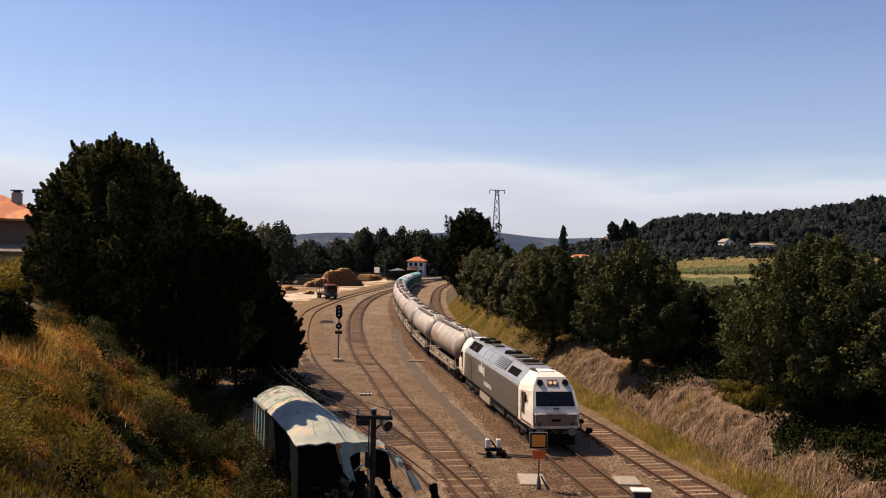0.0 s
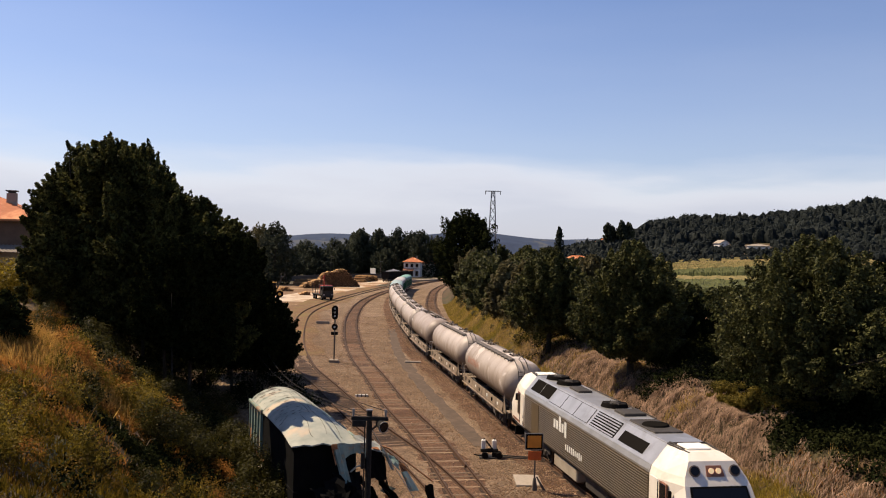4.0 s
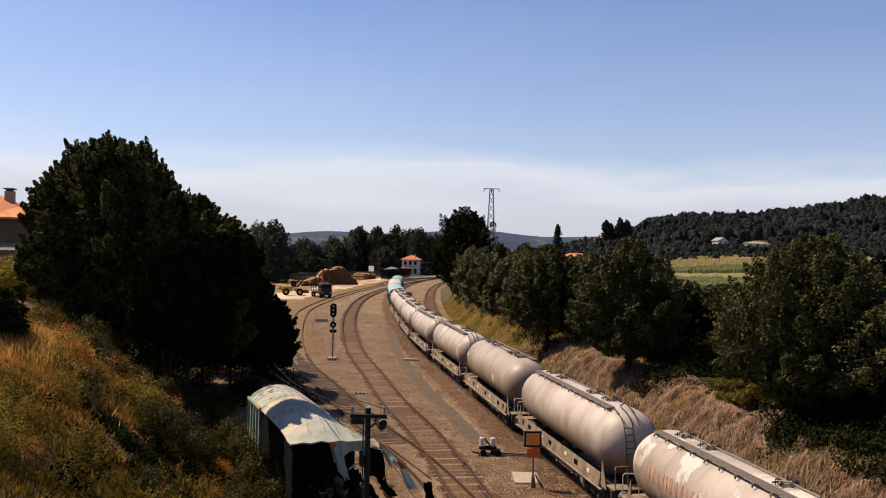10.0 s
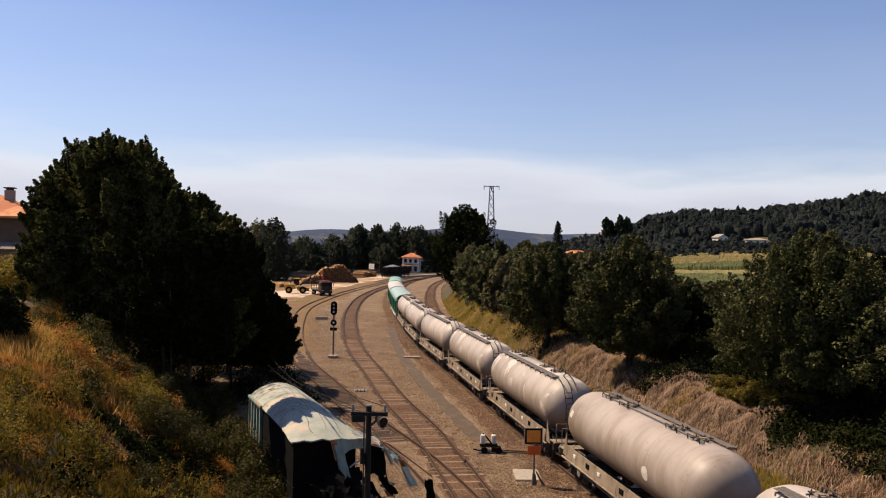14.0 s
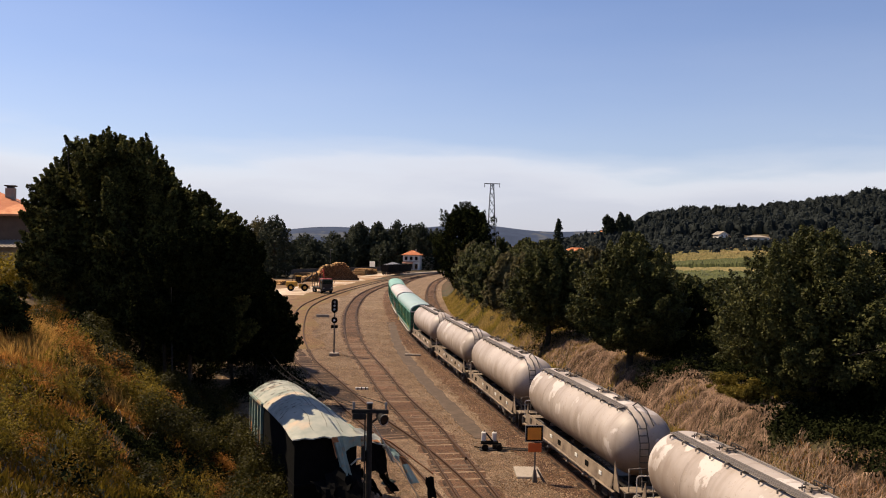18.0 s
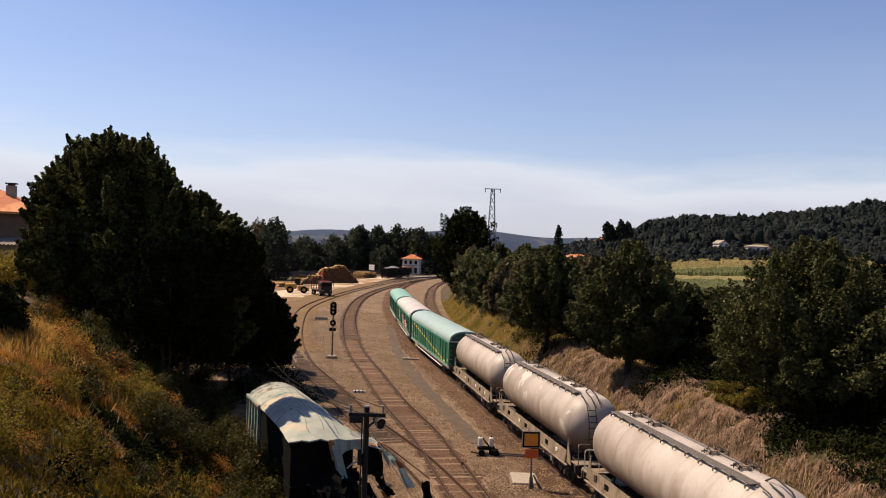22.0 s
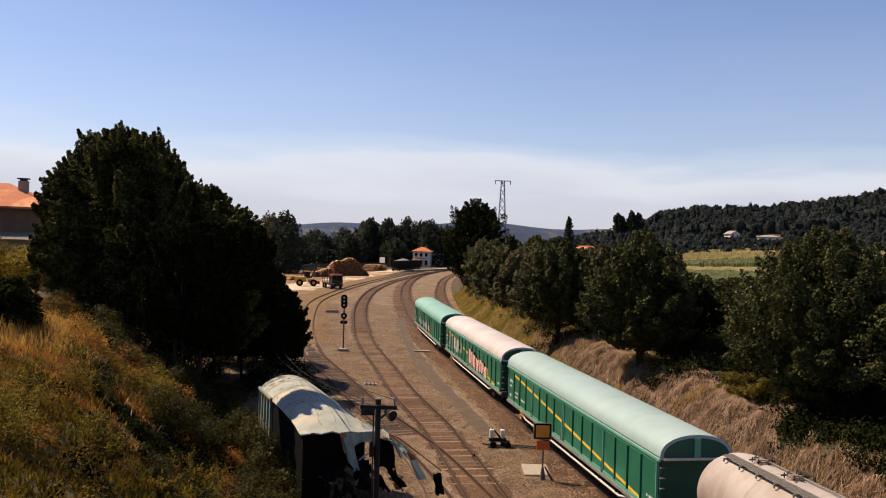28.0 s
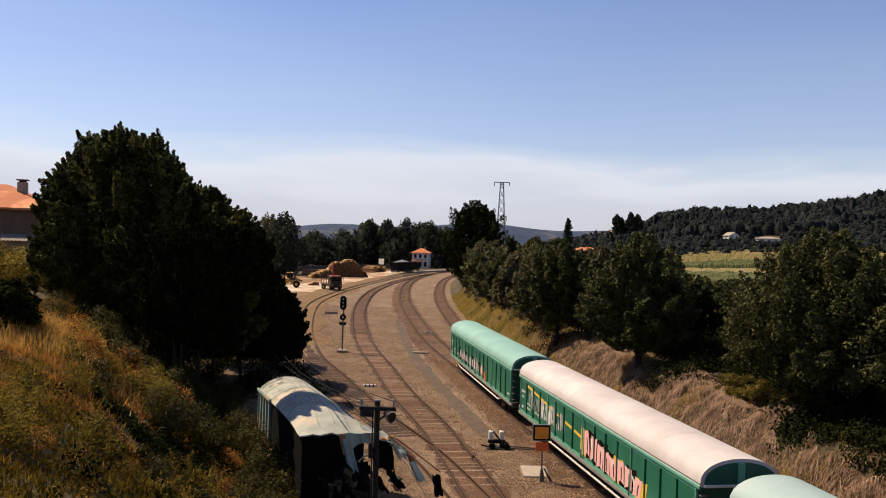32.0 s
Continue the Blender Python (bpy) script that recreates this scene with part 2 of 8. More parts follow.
def tank_paint(name, c1, c2, dirt, worn=None):
    """Cream tank paint: soft blotches, dirt run down from the top, and paint peeled off in sharp-edged scabs."""
    m = surface(name, c1, c2, 0.55, 0.5, 0.05, dirt, 0.45, (0.5, 0.74), moving=True, stretch=(0.9, 0.7, 0.7))
    n, l = m.node_tree.nodes, m.node_tree.links
    b = n["Principled BSDF"]
    col = b.inputs["Base Color"].links[0].from_socket
    for stretch_, scale_, lo, hi, amount, c in (((3.2, 0.25, 0.22), 1.6, 0.52, 0.78, 0.5, dirt), ((1.0, 0.8, 0.8), 0.8, 0.575, 0.6, 0.75, worn), ((1.0, 1.0, 1.0), 7.0, 0.62, 0.7, 0.5, dirt)):
        if c is None:
            continue
        mp = n.new("ShaderNodeMapping")
        mp.inputs["Scale"].default_value = stretch_
        l.new(n.new("ShaderNodeTexCoord").outputs["Object"], mp.inputs[0])
        t = n.new("ShaderNodeTexNoise")
        t.inputs["Scale"].default_value, t.inputs["Detail"].default_value = scale_, 7.0
        l.new(mp.outputs[0], t.inputs["Vector"])
        r = n.new("ShaderNodeMapRange")
        r.inputs["From Min"].default_value, r.inputs["From Max"].default_value, r.inputs["To Max"].default_value = lo, hi, amount
        l.new(t.outputs["Fac"], r.inputs["Value"])
        x = n.new("ShaderNodeMix")
        x.data_type = "RGBA"
        l.new(r.outputs["Result"], x.inputs[0])
        l.new(col, x.inputs[6])
        x.inputs[7].default_value = (*c, 1)
        col = x.outputs[2]
    # brown grime and the belly's shade painted together, deeper below, in ragged tongues
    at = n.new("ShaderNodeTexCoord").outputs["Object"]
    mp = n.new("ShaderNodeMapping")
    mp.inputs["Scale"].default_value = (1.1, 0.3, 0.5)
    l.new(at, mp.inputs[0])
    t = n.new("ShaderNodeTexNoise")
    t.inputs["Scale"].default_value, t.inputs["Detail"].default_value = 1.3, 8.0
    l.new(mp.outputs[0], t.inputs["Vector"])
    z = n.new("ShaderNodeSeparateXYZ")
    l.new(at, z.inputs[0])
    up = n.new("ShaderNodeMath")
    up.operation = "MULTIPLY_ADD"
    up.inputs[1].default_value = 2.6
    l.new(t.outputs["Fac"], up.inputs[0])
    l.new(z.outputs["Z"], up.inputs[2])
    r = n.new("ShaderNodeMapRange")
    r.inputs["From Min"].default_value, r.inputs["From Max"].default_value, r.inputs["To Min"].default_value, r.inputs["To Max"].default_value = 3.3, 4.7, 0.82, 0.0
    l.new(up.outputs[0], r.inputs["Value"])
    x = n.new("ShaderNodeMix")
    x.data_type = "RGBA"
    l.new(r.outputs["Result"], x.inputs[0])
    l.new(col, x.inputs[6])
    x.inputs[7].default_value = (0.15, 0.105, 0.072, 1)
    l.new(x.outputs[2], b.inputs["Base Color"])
    return m


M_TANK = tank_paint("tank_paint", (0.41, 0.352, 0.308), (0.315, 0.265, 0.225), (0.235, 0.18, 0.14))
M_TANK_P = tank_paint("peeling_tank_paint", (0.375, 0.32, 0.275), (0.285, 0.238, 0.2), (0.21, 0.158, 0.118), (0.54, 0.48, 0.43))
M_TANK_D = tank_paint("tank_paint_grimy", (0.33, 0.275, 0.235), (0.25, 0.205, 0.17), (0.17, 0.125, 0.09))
M_SILL = surface("sill_paint", (0.25, 0.19, 0.13), (0.155, 0.115, 0.08), 1.1, 0.7, 0.1, (0.105, 0.075, 0.052), 1.4, (0.52, 0.68), moving=True)
M_DARK = surface("sooty_steel", (0.045, 0.038, 0.032), (0.028, 0.024, 0.02), 3, 0.75, 0.2, moving=True)
M_TEALROOF = surface("teal_roof", (0.19, 0.335, 0.285), (0.165, 0.30, 0.255), 0.5, 0.6, 0.03, (0.2, 0.37, 0.31), 0.3, moving=True)
M_GREEN = surface("green_paint", (0.014, 0.112, 0.064), (0.011, 0.09, 0.052), 0.8, 0.4, 0.03, (0.03, 0.16, 0.10), 0.4, moving=True)
M_GREENROOF = surface("pale_green_roof", (0.275, 0.36, 0.34), (0.24, 0.325, 0.305), 0.7, 0.5, 0.02, (0.32, 0.37, 0.35), 0.2, (0.48, 0.7), moving=True)
M_WHITEROOF = surface("pinkish_white_roof", (0.445, 0.40, 0.38), (0.37, 0.33, 0.31), 0.6, 0.6, 0.03, (0.50, 0.46, 0.435), 0.3, moving=True)
M_CAB = surface("cab_white", (0.70, 0.645, 0.56), (0.62, 0.56, 0.465), 1.2, 0.35, 0.03, (0.50, 0.41, 0.30), 0.7, (0.55, 0.75), moving=True)
M_GREY = surface("loco_grey", (0.094, 0.067, 0.033), (0.066, 0.047, 0.024), 1.0, 0.4, 0.05, moving=True, gloss=0.5)
M_SILVER = surface("loco_roof_silver", (0.42, 0.41, 0.40), (0.33, 0.32, 0.305), 1.0, 0.34, 0.04, (0.26, 0.245, 0.22), 0.9, (0.55, 0.75), metal=0.55, moving=True, gloss=0.6)
M_GLASS = plain("dark_glass", (0.006, 0.006, 0.007), 0.12)
M_GLASS.node_tree.nodes["Principled BSDF"].inputs["Specular IOR Level"].default_value = 0.3
M_BLACK = plain("black_rubber", (0.010, 0.009, 0.008), 0.8)
M_BLACK.node_tree.nodes["Principled BSDF"].inputs["Specular IOR Level"].default_value = 0.0
M_WHITE = surface("white_paint", (0.68, 0.64, 0.58), (0.6, 0.55, 0.48), 2, 0.6, 0.1)
M_TILE = surface("roof_tile", (0.42, 0.135, 0.05), (0.32, 0.10, 0.04), 2.0, 0.85, 0.5, (0.6, 0.25, 0.11), 0.5)
M_WALL_Y = surface("weathered_block_wall", (0.10, 0.08, 0.062), (0.06, 0.05, 0.04), 1.5, 0.9, 0.2)
M_WALL = surface("render_wall", (0.33, 0.26, 0.2), (0.27, 0.21, 0.16), 1.2, 0.9, 0.2)
M_ORANGE = surface("orange_board", (0.70, 0.265, 0.03), (0.60, 0.22, 0.028), 3, 0.6, 0)
M_REDOR = surface("red_orange_board", (0.60, 0.12, 0.022), (0.52, 0.10, 0.02), 3, 0.6, 0)
M_LOG = surface("log_bark", (0.40, 0.235, 0.095), (0.20, 0.11, 0.045), 1.2, 0.95, 0.5, jitter=0.45)
# sawn wood with the shade of the pile's face put into its colour
M_LOGEND = surface("log_end_shaded", (0.20, 0.105, 0.048), (0.10, 0.052, 0.026), 4, 0.9, 0.2, jitter=0.35)
M_FIELD = surface("corn_gold", (0.20, 0.15, 0.048), (0.115, 0.10, 0.032), 0.5, 0.95, 0.4, (0.24, 0.17, 0.065), 0.04, stretch=(0.4, 1.6, 1))
M_FIELD_G = surface("corn_green", (0.075, 0.08, 0.02), (0.05, 0.056, 0.015), 0.5, 0.95, 0.4)
# blue distance haze is put into the hills' own colour
M_HAZE = surface("far_hill_haze", (0.028, 0.044, 0.084), (0.020, 0.033, 0.066), 0.02, 1.0, 0, (0.06, 0.068, 0.08), 0.008, (0.54, 0.6))


# ---- mesh building ----
class Build:
    """Gathers verts and faces of one mesh."""

    def __init__(self):
        self.v, self.f = [], []

    def add(self, verts, faces):
        k = len(self.v)
        self.v += [tuple(p) for p in verts]
        self.f += [tuple(i + k for i in q) for q in faces]
        return self

    def box(self, c, s, r=0.0, m=None):
        """A box about c of size s, its edges cut by r."""
        hx, hy, hz = (a / 2 for a in s)
        if r <= 0:
            p = [(x, y, z) for x in (-hx, hx) for y in (-hy, hy) for z in (-hz, hz)]
            q = [(0, 1, 3, 2), (4, 6, 7, 5), (0, 4, 5, 1), (2, 3, 7, 6), (0, 2, 6, 4), (1, 5, 7, 3)]
        else:
            r = min(r, hx * 0.9, hy * 0.9, hz * 0.9)
            p, q, at = [], [], {}
            for sx in (-1, 1):
                for sy in (-1, 1):
                    for sz in (-1, 1):
                        for a in range(3):
                            at[sx, sy, sz, a] = len(p)
                            p.append(tuple(sg * (h - (0 if a == i else r)) for i, (sg, h) in enumerate(zip((sx, sy, sz), (hx, hy, hz)))))
            sg = (-1, 1)
            for a in range(3):
                b, c2 = (a + 1) % 3, (a + 2) % 3
                for s1 in sg:
                    def k(sb, sc, w=a):
                        t = [0, 0, 0]
                        t[a], t[b], t[c2] = s1, sb, sc
                        return at[(*t, w)]
                    loop = (k(-1, -1), k(1, -1), k(1, 1), k(-1, 1))
                    q.append(loop if s1 > 0 else loop[::-1])
                    for s2 in sg:
                        def e(sc, w):
                            t = [0, 0, 0]
                            t[a], t[b], t[c2] = s1, s2, sc
                            return at[(*t, w)]
                        loop = (e(-1, a), e(-1, b), e(1, b), e(1, a))
                        q.append(loop if s1 * s2 > 0 else loop[::-1])
            for sx in sg:
                for sy in sg:
                    for sz in sg:
                        loop = tuple(at[sx, sy, sz, a] for a in range(3))
                        q.append(loop if sx * sy * sz > 0 else loop[::-1])
        mv = m or Matrix()
        return self.add([(mv @ Vector(a)) + Vector(c) if m is None else mv @ (Vector(a) + Vector(c)) for a in p], q)

    def tube(self, a, b, r, n=8, r2=None, caps=True):
        a, b = Vector(a), Vector(b)
        d = (b - a).normalized()
        u = d.orthogonal().normalized()
        w = d.cross(u)
        r2 = r if r2 is None else r2
        ring = [(math.cos(2 * math.pi * i / n), math.sin(2 * math.pi * i / n)) for i in range(n)]
        p = [a + (u * x + w * y) * r for x, y in ring] + [b + (u * x + w * y) * r2 for x, y in ring]
        q = [(i, (i + 1) % n, n + (i + 1) % n, n + i) for i in range(n)]
        if caps:
            q += [tuple(range(n))[::-1], tuple(range(n, 2 * n))]
        return self.add(p, q)

    def pipe(self, pts, r, n=6):
        for a, b in zip(pts, pts[1:]):
            self.tube(a, b, r, n)
        return self

    def loft(self, rings, close=True, caps=True):
        """Rings of equal count, one after another; close: each ring is a loop."""
        n = len(rings[0])
        p = [v for ring in rings for v in ring]
        q = []
        for k in range(len(rings) - 1):
            for i in range(n if close else n - 1):
                j = (i + 1) % n
                q.append((k * n + i, k * n + j, (k + 1) * n + j, (k + 1) * n + i))
        if caps and close:
            q += [tuple(range(n))[::-1], tuple(range((len(rings) - 1) * n, len(rings) * n))]
        return self.add(p, q)

    def data(self, name, mat, smooth=False):
        me = bpy.data.meshes.new(name)
        me.from_pydata(self.v, [], self.f)
        bm = bmesh.new()
        bm.from_mesh(me)
        bmesh.ops.recalc_face_normals(bm, faces=bm.faces)
        bm.to_mesh(me)
        bm.free()
        me.materials.append(mat)
        if smooth:
            me.shade_smooth()
            me.set_sharp_from_angle(angle=radians(40))
        return me


def part(name, b, mat, parent=None, label="", smooth=False, at=None, kind=""):
    """Links what was built (or a mesh) as one object under a thing or part."""
    me = b.data(name, mat, smooth) if isinstance(b, Build) else b
    ob = new(name, me)
    if parent:
        ob.parent = parent
    if at is not None:
        ob.matrix_basis = at
    return tagged(ob, label, kind=kind)


def thing(name, label, category, group="", kind="", at=None):
    ob = tagged(new(name), label, category, group, kind)
    ob.empty_display_size = 0.2
    if at is not None:
        ob.matrix_basis = at
    return ob


def quad_mesh(name, corners, mat):
    """A mesh of loose three- or four-sided pieces from an array (n, sides, 3)."""
    n, k = corners.shape[:2]
    me = bpy.data.meshes.new(name)
    me.vertices.add(n * k)
    me.vertices.foreach_set("co", np.asarray(corners, np.float32).ravel())
    me.loops.add(n * k)
    me.loops.foreach_set("vertex_index", np.arange(n * k, dtype=np.int32))
    me.polygons.add(n)
    me.polygons.foreach_set("loop_start", np.arange(n, dtype=np.int32) * k)
    me.update(calc_edges=True)
    me.materials.append(mat)
    return me



def spline(pts, step=1.0):
    """A smooth line through points, sampled at even steps (natural cubic)."""
    P = np.array(pts, float)
    d = np.r_[0, np.cumsum(np.linalg.norm(np.diff(P, axis=0), axis=1))]
    N, h = len(P), np.diff(d)
    A, B = np.zeros((N, N)), np.zeros((N, P.shape[1]))
    A[0, 0] = A[-1, -1] = 1
    for i in range(1, N - 1):
        A[i, i - 1], A[i, i], A[i, i + 1] = h[i - 1], 2 * (h[i - 1] + h[i]), h[i]
        B[i] = 6 * ((P[i + 1] - P[i]) / h[i] - (P[i] - P[i - 1]) / h[i - 1])
    S = np.linalg.solve(A, B)
    x = np.linspace(0, d[-1], int(d[-1] / step) + 2)
    i = np.clip(np.searchsorted(d, x, side="right") - 1, 0, N - 2)
    a, b, hh = (d[i + 1] - x)[:, None], (x - d[i])[:, None], h[i][:, None]
    return S[i] * a**3 / 6 / hh + S[i + 1] * b**3 / 6 / hh + (P[i] / hh - S[i] * hh / 6) * a + (P[i + 1] / hh - S[i + 1] * hh / 6) * b


class Line:
    """A line in plan, by its length."""

    def __init__(self, pts, step=1.0):
        self.p = spline(pts, step)
        self.s = np.r_[0, np.cumsum(np.hypot(*np.diff(self.p, axis=0).T))]

    def at(self, s):
        """The place at a length; straight on past both ends."""
        p = np.array([np.interp(s, self.s, self.p[:, 0]), np.interp(s, self.s, self.p[:, 1])])
        if s < 0:
            p += (self.p[0] - self.p[1]) / self.s[1] * -s
        if s > self.s[-1]:
            p += (self.p[-1] - self.p[-2]) / (self.s[-1] - self.s[-2]) * (s - self.s[-1])
        return p

    def way(self, s):
        d = self.at(s + 0.6) - self.at(s - 0.6)
        return d / np.hypot(*d)

    def offset(self, off):
        t = np.gradient(self.p, axis=0)
        t /= np.linalg.norm(t, axis=1)[:, None]
        return self.p + np.stack([t[:, 1], -t[:, 0]], 1) * off


# plan: x to the right, y ahead along the cutting; the rail tops lie at z = 0
TRAIN_LINE = Line([(14.7, 0), (11.6, 18), (8.97, 33.7), (8.17, 38.5), (7.02, 45.3), (4.6, 60.5), (2.15, 76), (0.3, 87), (-1.1, 97), (-2.75, 112), (-4.9, 134.6), (-5.9, 146.6), (-6.95, 161), (-7.85, 178.5), (-8.6, 200.5), (-8.7, 229.2), (-6.7, 269.3), (-3, 300), (3, 330), (11, 358)])
MAIN_LINE = Line([(8.2, 0), (4.9, 20), (1.6, 40), (-0.3, 50.9), (-2.35, 60), (-4.8, 73.3), (-7.0, 84.7), (-8.5, 94), (-10.9, 113.5), (-12.7, 132), (-14.3, 157.7), (-14.9, 175), (-14.7, 197), (-13.0, 226), (-9.5, 260), (-5, 290), (1, 320), (8, 345)])
RIGHT_LINE = Line([(18.5, 0), (15.4, 20), (12.35, 40), (11.05, 47), (10.35, 51), (8.3, 63), (6.2, 78), (4.2, 95), (2.0, 118), (0.95, 136.5), (0.35, 148.7), (-0.15, 163.5), (-0.5, 181.6), (-0.45, 204.4), (0.05, 234.5), (1.6, 262), (4.5, 290), (9, 315)])
LEFT_LINE = Line([(5.6, 18), (4.4, 23.5), (2.3, 33), (0.55, 40), (-0.93, 45.1), (-3.45, 52.1), (-6.5, 61.8), (-9.3, 71), (-11.2, 77.2), (-13.7, 88), (-15.7, 98.5), (-17.8, 112), (-19.9, 128), (-21.7, 147), (-21.9, 165), (-20.9, 190), (-19, 215), (-16, 245), (-12, 275), (-6, 305)])
TOE_R = np.array([(75, -300), (21.5, 0), (18.2, 22), (14.9, 40), (13.3, 46.5), (12.3, 55), (11.3, 62), (9.3, 76), (7.2, 93), (4.6, 118), (3.2, 143), (2.4, 183), (2.4, 220), (4.5, 260), (11, 300), (30, 340), (60, 380), (200, 5000)])
TOE_L = np.array([(40, -300), (5.5, 0), (0.8, 18), (-5.7, 33), (-9.3, 42.5), (-13.0, 52), (-16.3, 62), (-17.8, 72), (-19.5, 85), (-23, 105), (-27, 125), (-45, 150), (-62, 170), (-66, 300), (-120, 420), (-600, 5000)])


def smooth01(x):
    x = np.clip(x, 0, 1)
    return x * x * (3 - 2 * x)


def height(x, y):
    """The ground's height over the plan."""
    x, y = np.asarray(x, float), np.asarray(y, float)
    ur = x - np.interp(y, TOE_R[:, 1], TOE_R[:, 0])
    ul = np.interp(y, TOE_L[:, 1], TOE_L[:, 0]) - x
    z = np.full(np.broadcast(x, y).shape, -0.22)
    near = 1 - smooth01((y - 230) / 90)
    z = z + near * (2.7 * smooth01(ur / 3.4) + 2.6 * smooth01((ur - 3) / 16))
    z = z + (1 - near) * 5.3 * smooth01(ur / 120)
    z = z + np.where(y < 135, 1, 1 - smooth01((y - 135) / 30)) * 6.4 * smooth01(ul / 11.5) + 1.2 * smooth01((ul - 10) / 20)
    # the wooded hill on the far right, and low rises all round
    a = x / np.maximum(y, 60.0)
    z = z + np.interp(a, [0.1, 0.154, 0.206, 0.238, 0.256, 0.28, 0.32, 0.386, 0.453, 0.527, 0.9, 2.0], [2, 9, 15, 23, 31.5, 34.5, 36, 38.5, 46.5, 55.5, 66, 66]) * smooth01((y - 330) / 470)
    z = z + 4 * smooth01((np.hypot(x, y) - 500) / 900)
    lump = 0.18 * np.sin(x * 0.9 + 1.3 * np.sin(y * 0.31)) * np.sin(y * 0.7 + np.sin(x * 0.53)) + 0.1 * np.sin(2.3 * x + 1.7 * y) * np.sin(1.9 * y - x)
    return z + lump * np.clip(np.maximum(ur - 0.4, ul - 0.4), 0, 1.5)


def ground_at(x, y):
    return float(height(x, y))


def graded(fine, lo, hi, far_lo, far_hi, grow=1.13):
    a = list(np.arange(lo, hi, fine))
    d, v = fine, hi
    while v < far_hi:
        a.append(v)
        d *= grow
        v += d
    a.append(far_hi)
    d, v = fine, lo
    while v > far_lo:
        d *= grow
        v -= d
        a.insert(0, max(v, far_lo))
    return np.array(a)


def build_ground():
    xs, ys = graded(0.7, -45, 40, -2500, 2500), graded(0.7, 8, 130, -300, 4500)
    X, Y = np.meshgrid(xs, ys)
    Z = height(X, Y)
    n, m = X.shape
    me = bpy.data.meshes.new("ground")
    k = np.arange(n * m).reshape(n, m)
    f = np.stack([k[:-1, :-1], k[:-1, 1:], k[1:, 1:], k[1:, :-1]], -1).reshape(-1, 4)
    me.vertices.add(n * m)
    me.vertices.foreach_set("co", np.stack([X, Y, Z], -1).astype(np.float32).ravel())
    me.loops.add(len(f) * 4)
    me.loops.foreach_set("vertex_index", f.astype(np.int32).ravel())
    me.polygons.add(len(f))
    me.polygons.foreach_set("loop_start", np.arange(len(f), dtype=np.int32) * 4)
    me.update(calc_edges=True)
    me.materials.append(M_GROUND)
    me.shade_smooth()
    tagged(new("ground", me), "dry grassy ground with cut banks beside the railway", "ground", kind="structure")


build_ground()


def strip(name, left, right, z, mat, label, category, z2=None, kind="structure", parent=None):
    """A low slab between two lines of plan points; its sides reach into the ground."""
    b = Build()
    rings = []
    for (x1, y1), (x2, y2) in zip(left, right):
        rings.append([(x1, y1, -0.5), (x1, y1, z), ((x1 + x2) / 2, (y1 + y2) / 2, z2 if z2 is not None else z), (x2, y2, z), (x2, y2, -0.5)])
    b.loft(rings, close=True)
    ob = part(name, b, mat, parent, label, kind=kind)
    if category:
        tagged(ob, category=category)
    return ob


def track(line, s0, s1, label, parts_to=95.0, name="railway_track", sleepers_from=0.0, wood=None, sleepers_to=999.0):
    """Two rails on sleepers along a stretch of a line."""
    t = thing(name, label, "railway track", "railway tracks", "structure")
    for side in (-1, 1):
        off = line.offset(side * 0.87)
        keep = [i for i in range(len(line.s)) if s0 <= line.s[i] <= s1]
        w = np.gradient(off, axis=0)
        w /= np.linalg.norm(w, axis=1)[:, None]
        prof = [(-0.07, -0.16), (-0.07, -0.145), (-0.012, -0.13), (-0.012, -0.045), (-0.036, -0.03), (-0.036, 0), (0.036, 0), (0.036, -0.03), (0.012, -0.045), (0.012, -0.13), (0.07, -0.145), (0.07, -0.16)]
        rings = [[(off[i, 0] + w[i, 1] * a, off[i, 1] - w[i, 0] * a, c) for a, c in prof] for i in keep]
        part("rail", Build().loft(rings), M_RAIL, t)
    one = Build().box((0, 0, 0), (0.24, 2.6, 0.16), 0.02).data("sleeper", wood or M_SLEEPER)
    rest = Build()
    rng = random.Random(int(s0 * 10) + len(label))
    s = s0
    while s < s1:
        x, y = line.at(s)
        d = line.way(s)
        m = pose(x, y, -0.240 + rng.uniform(-0.016, 0.018), 0, 0, math.degrees(math.atan2(d[1], d[0])) + rng.uniform(-1.2, 1.2))
        if y < sleepers_from or y > sleepers_to - rng.random() * 16:
            s += 0.62
            continue
        if y < parts_to:
            part("sleeper", one, None, t, at=m)
        else:
            rest.box((0, 0, 0), (0.24, 2.6, 0.16), 0, m)
        s += 0.62
    if rest.f:
        part("sleeper_row", rest, M_SLEEPER_F, t, kind="stuff")
    return t


def lines(line, a, b, y0, y1):
    p, q = line.offset(a), line.offset(b)
    k = [i for i in range(len(p)) if y0 <= line.p[i, 1] <= y1]
    return p[k], q[k]


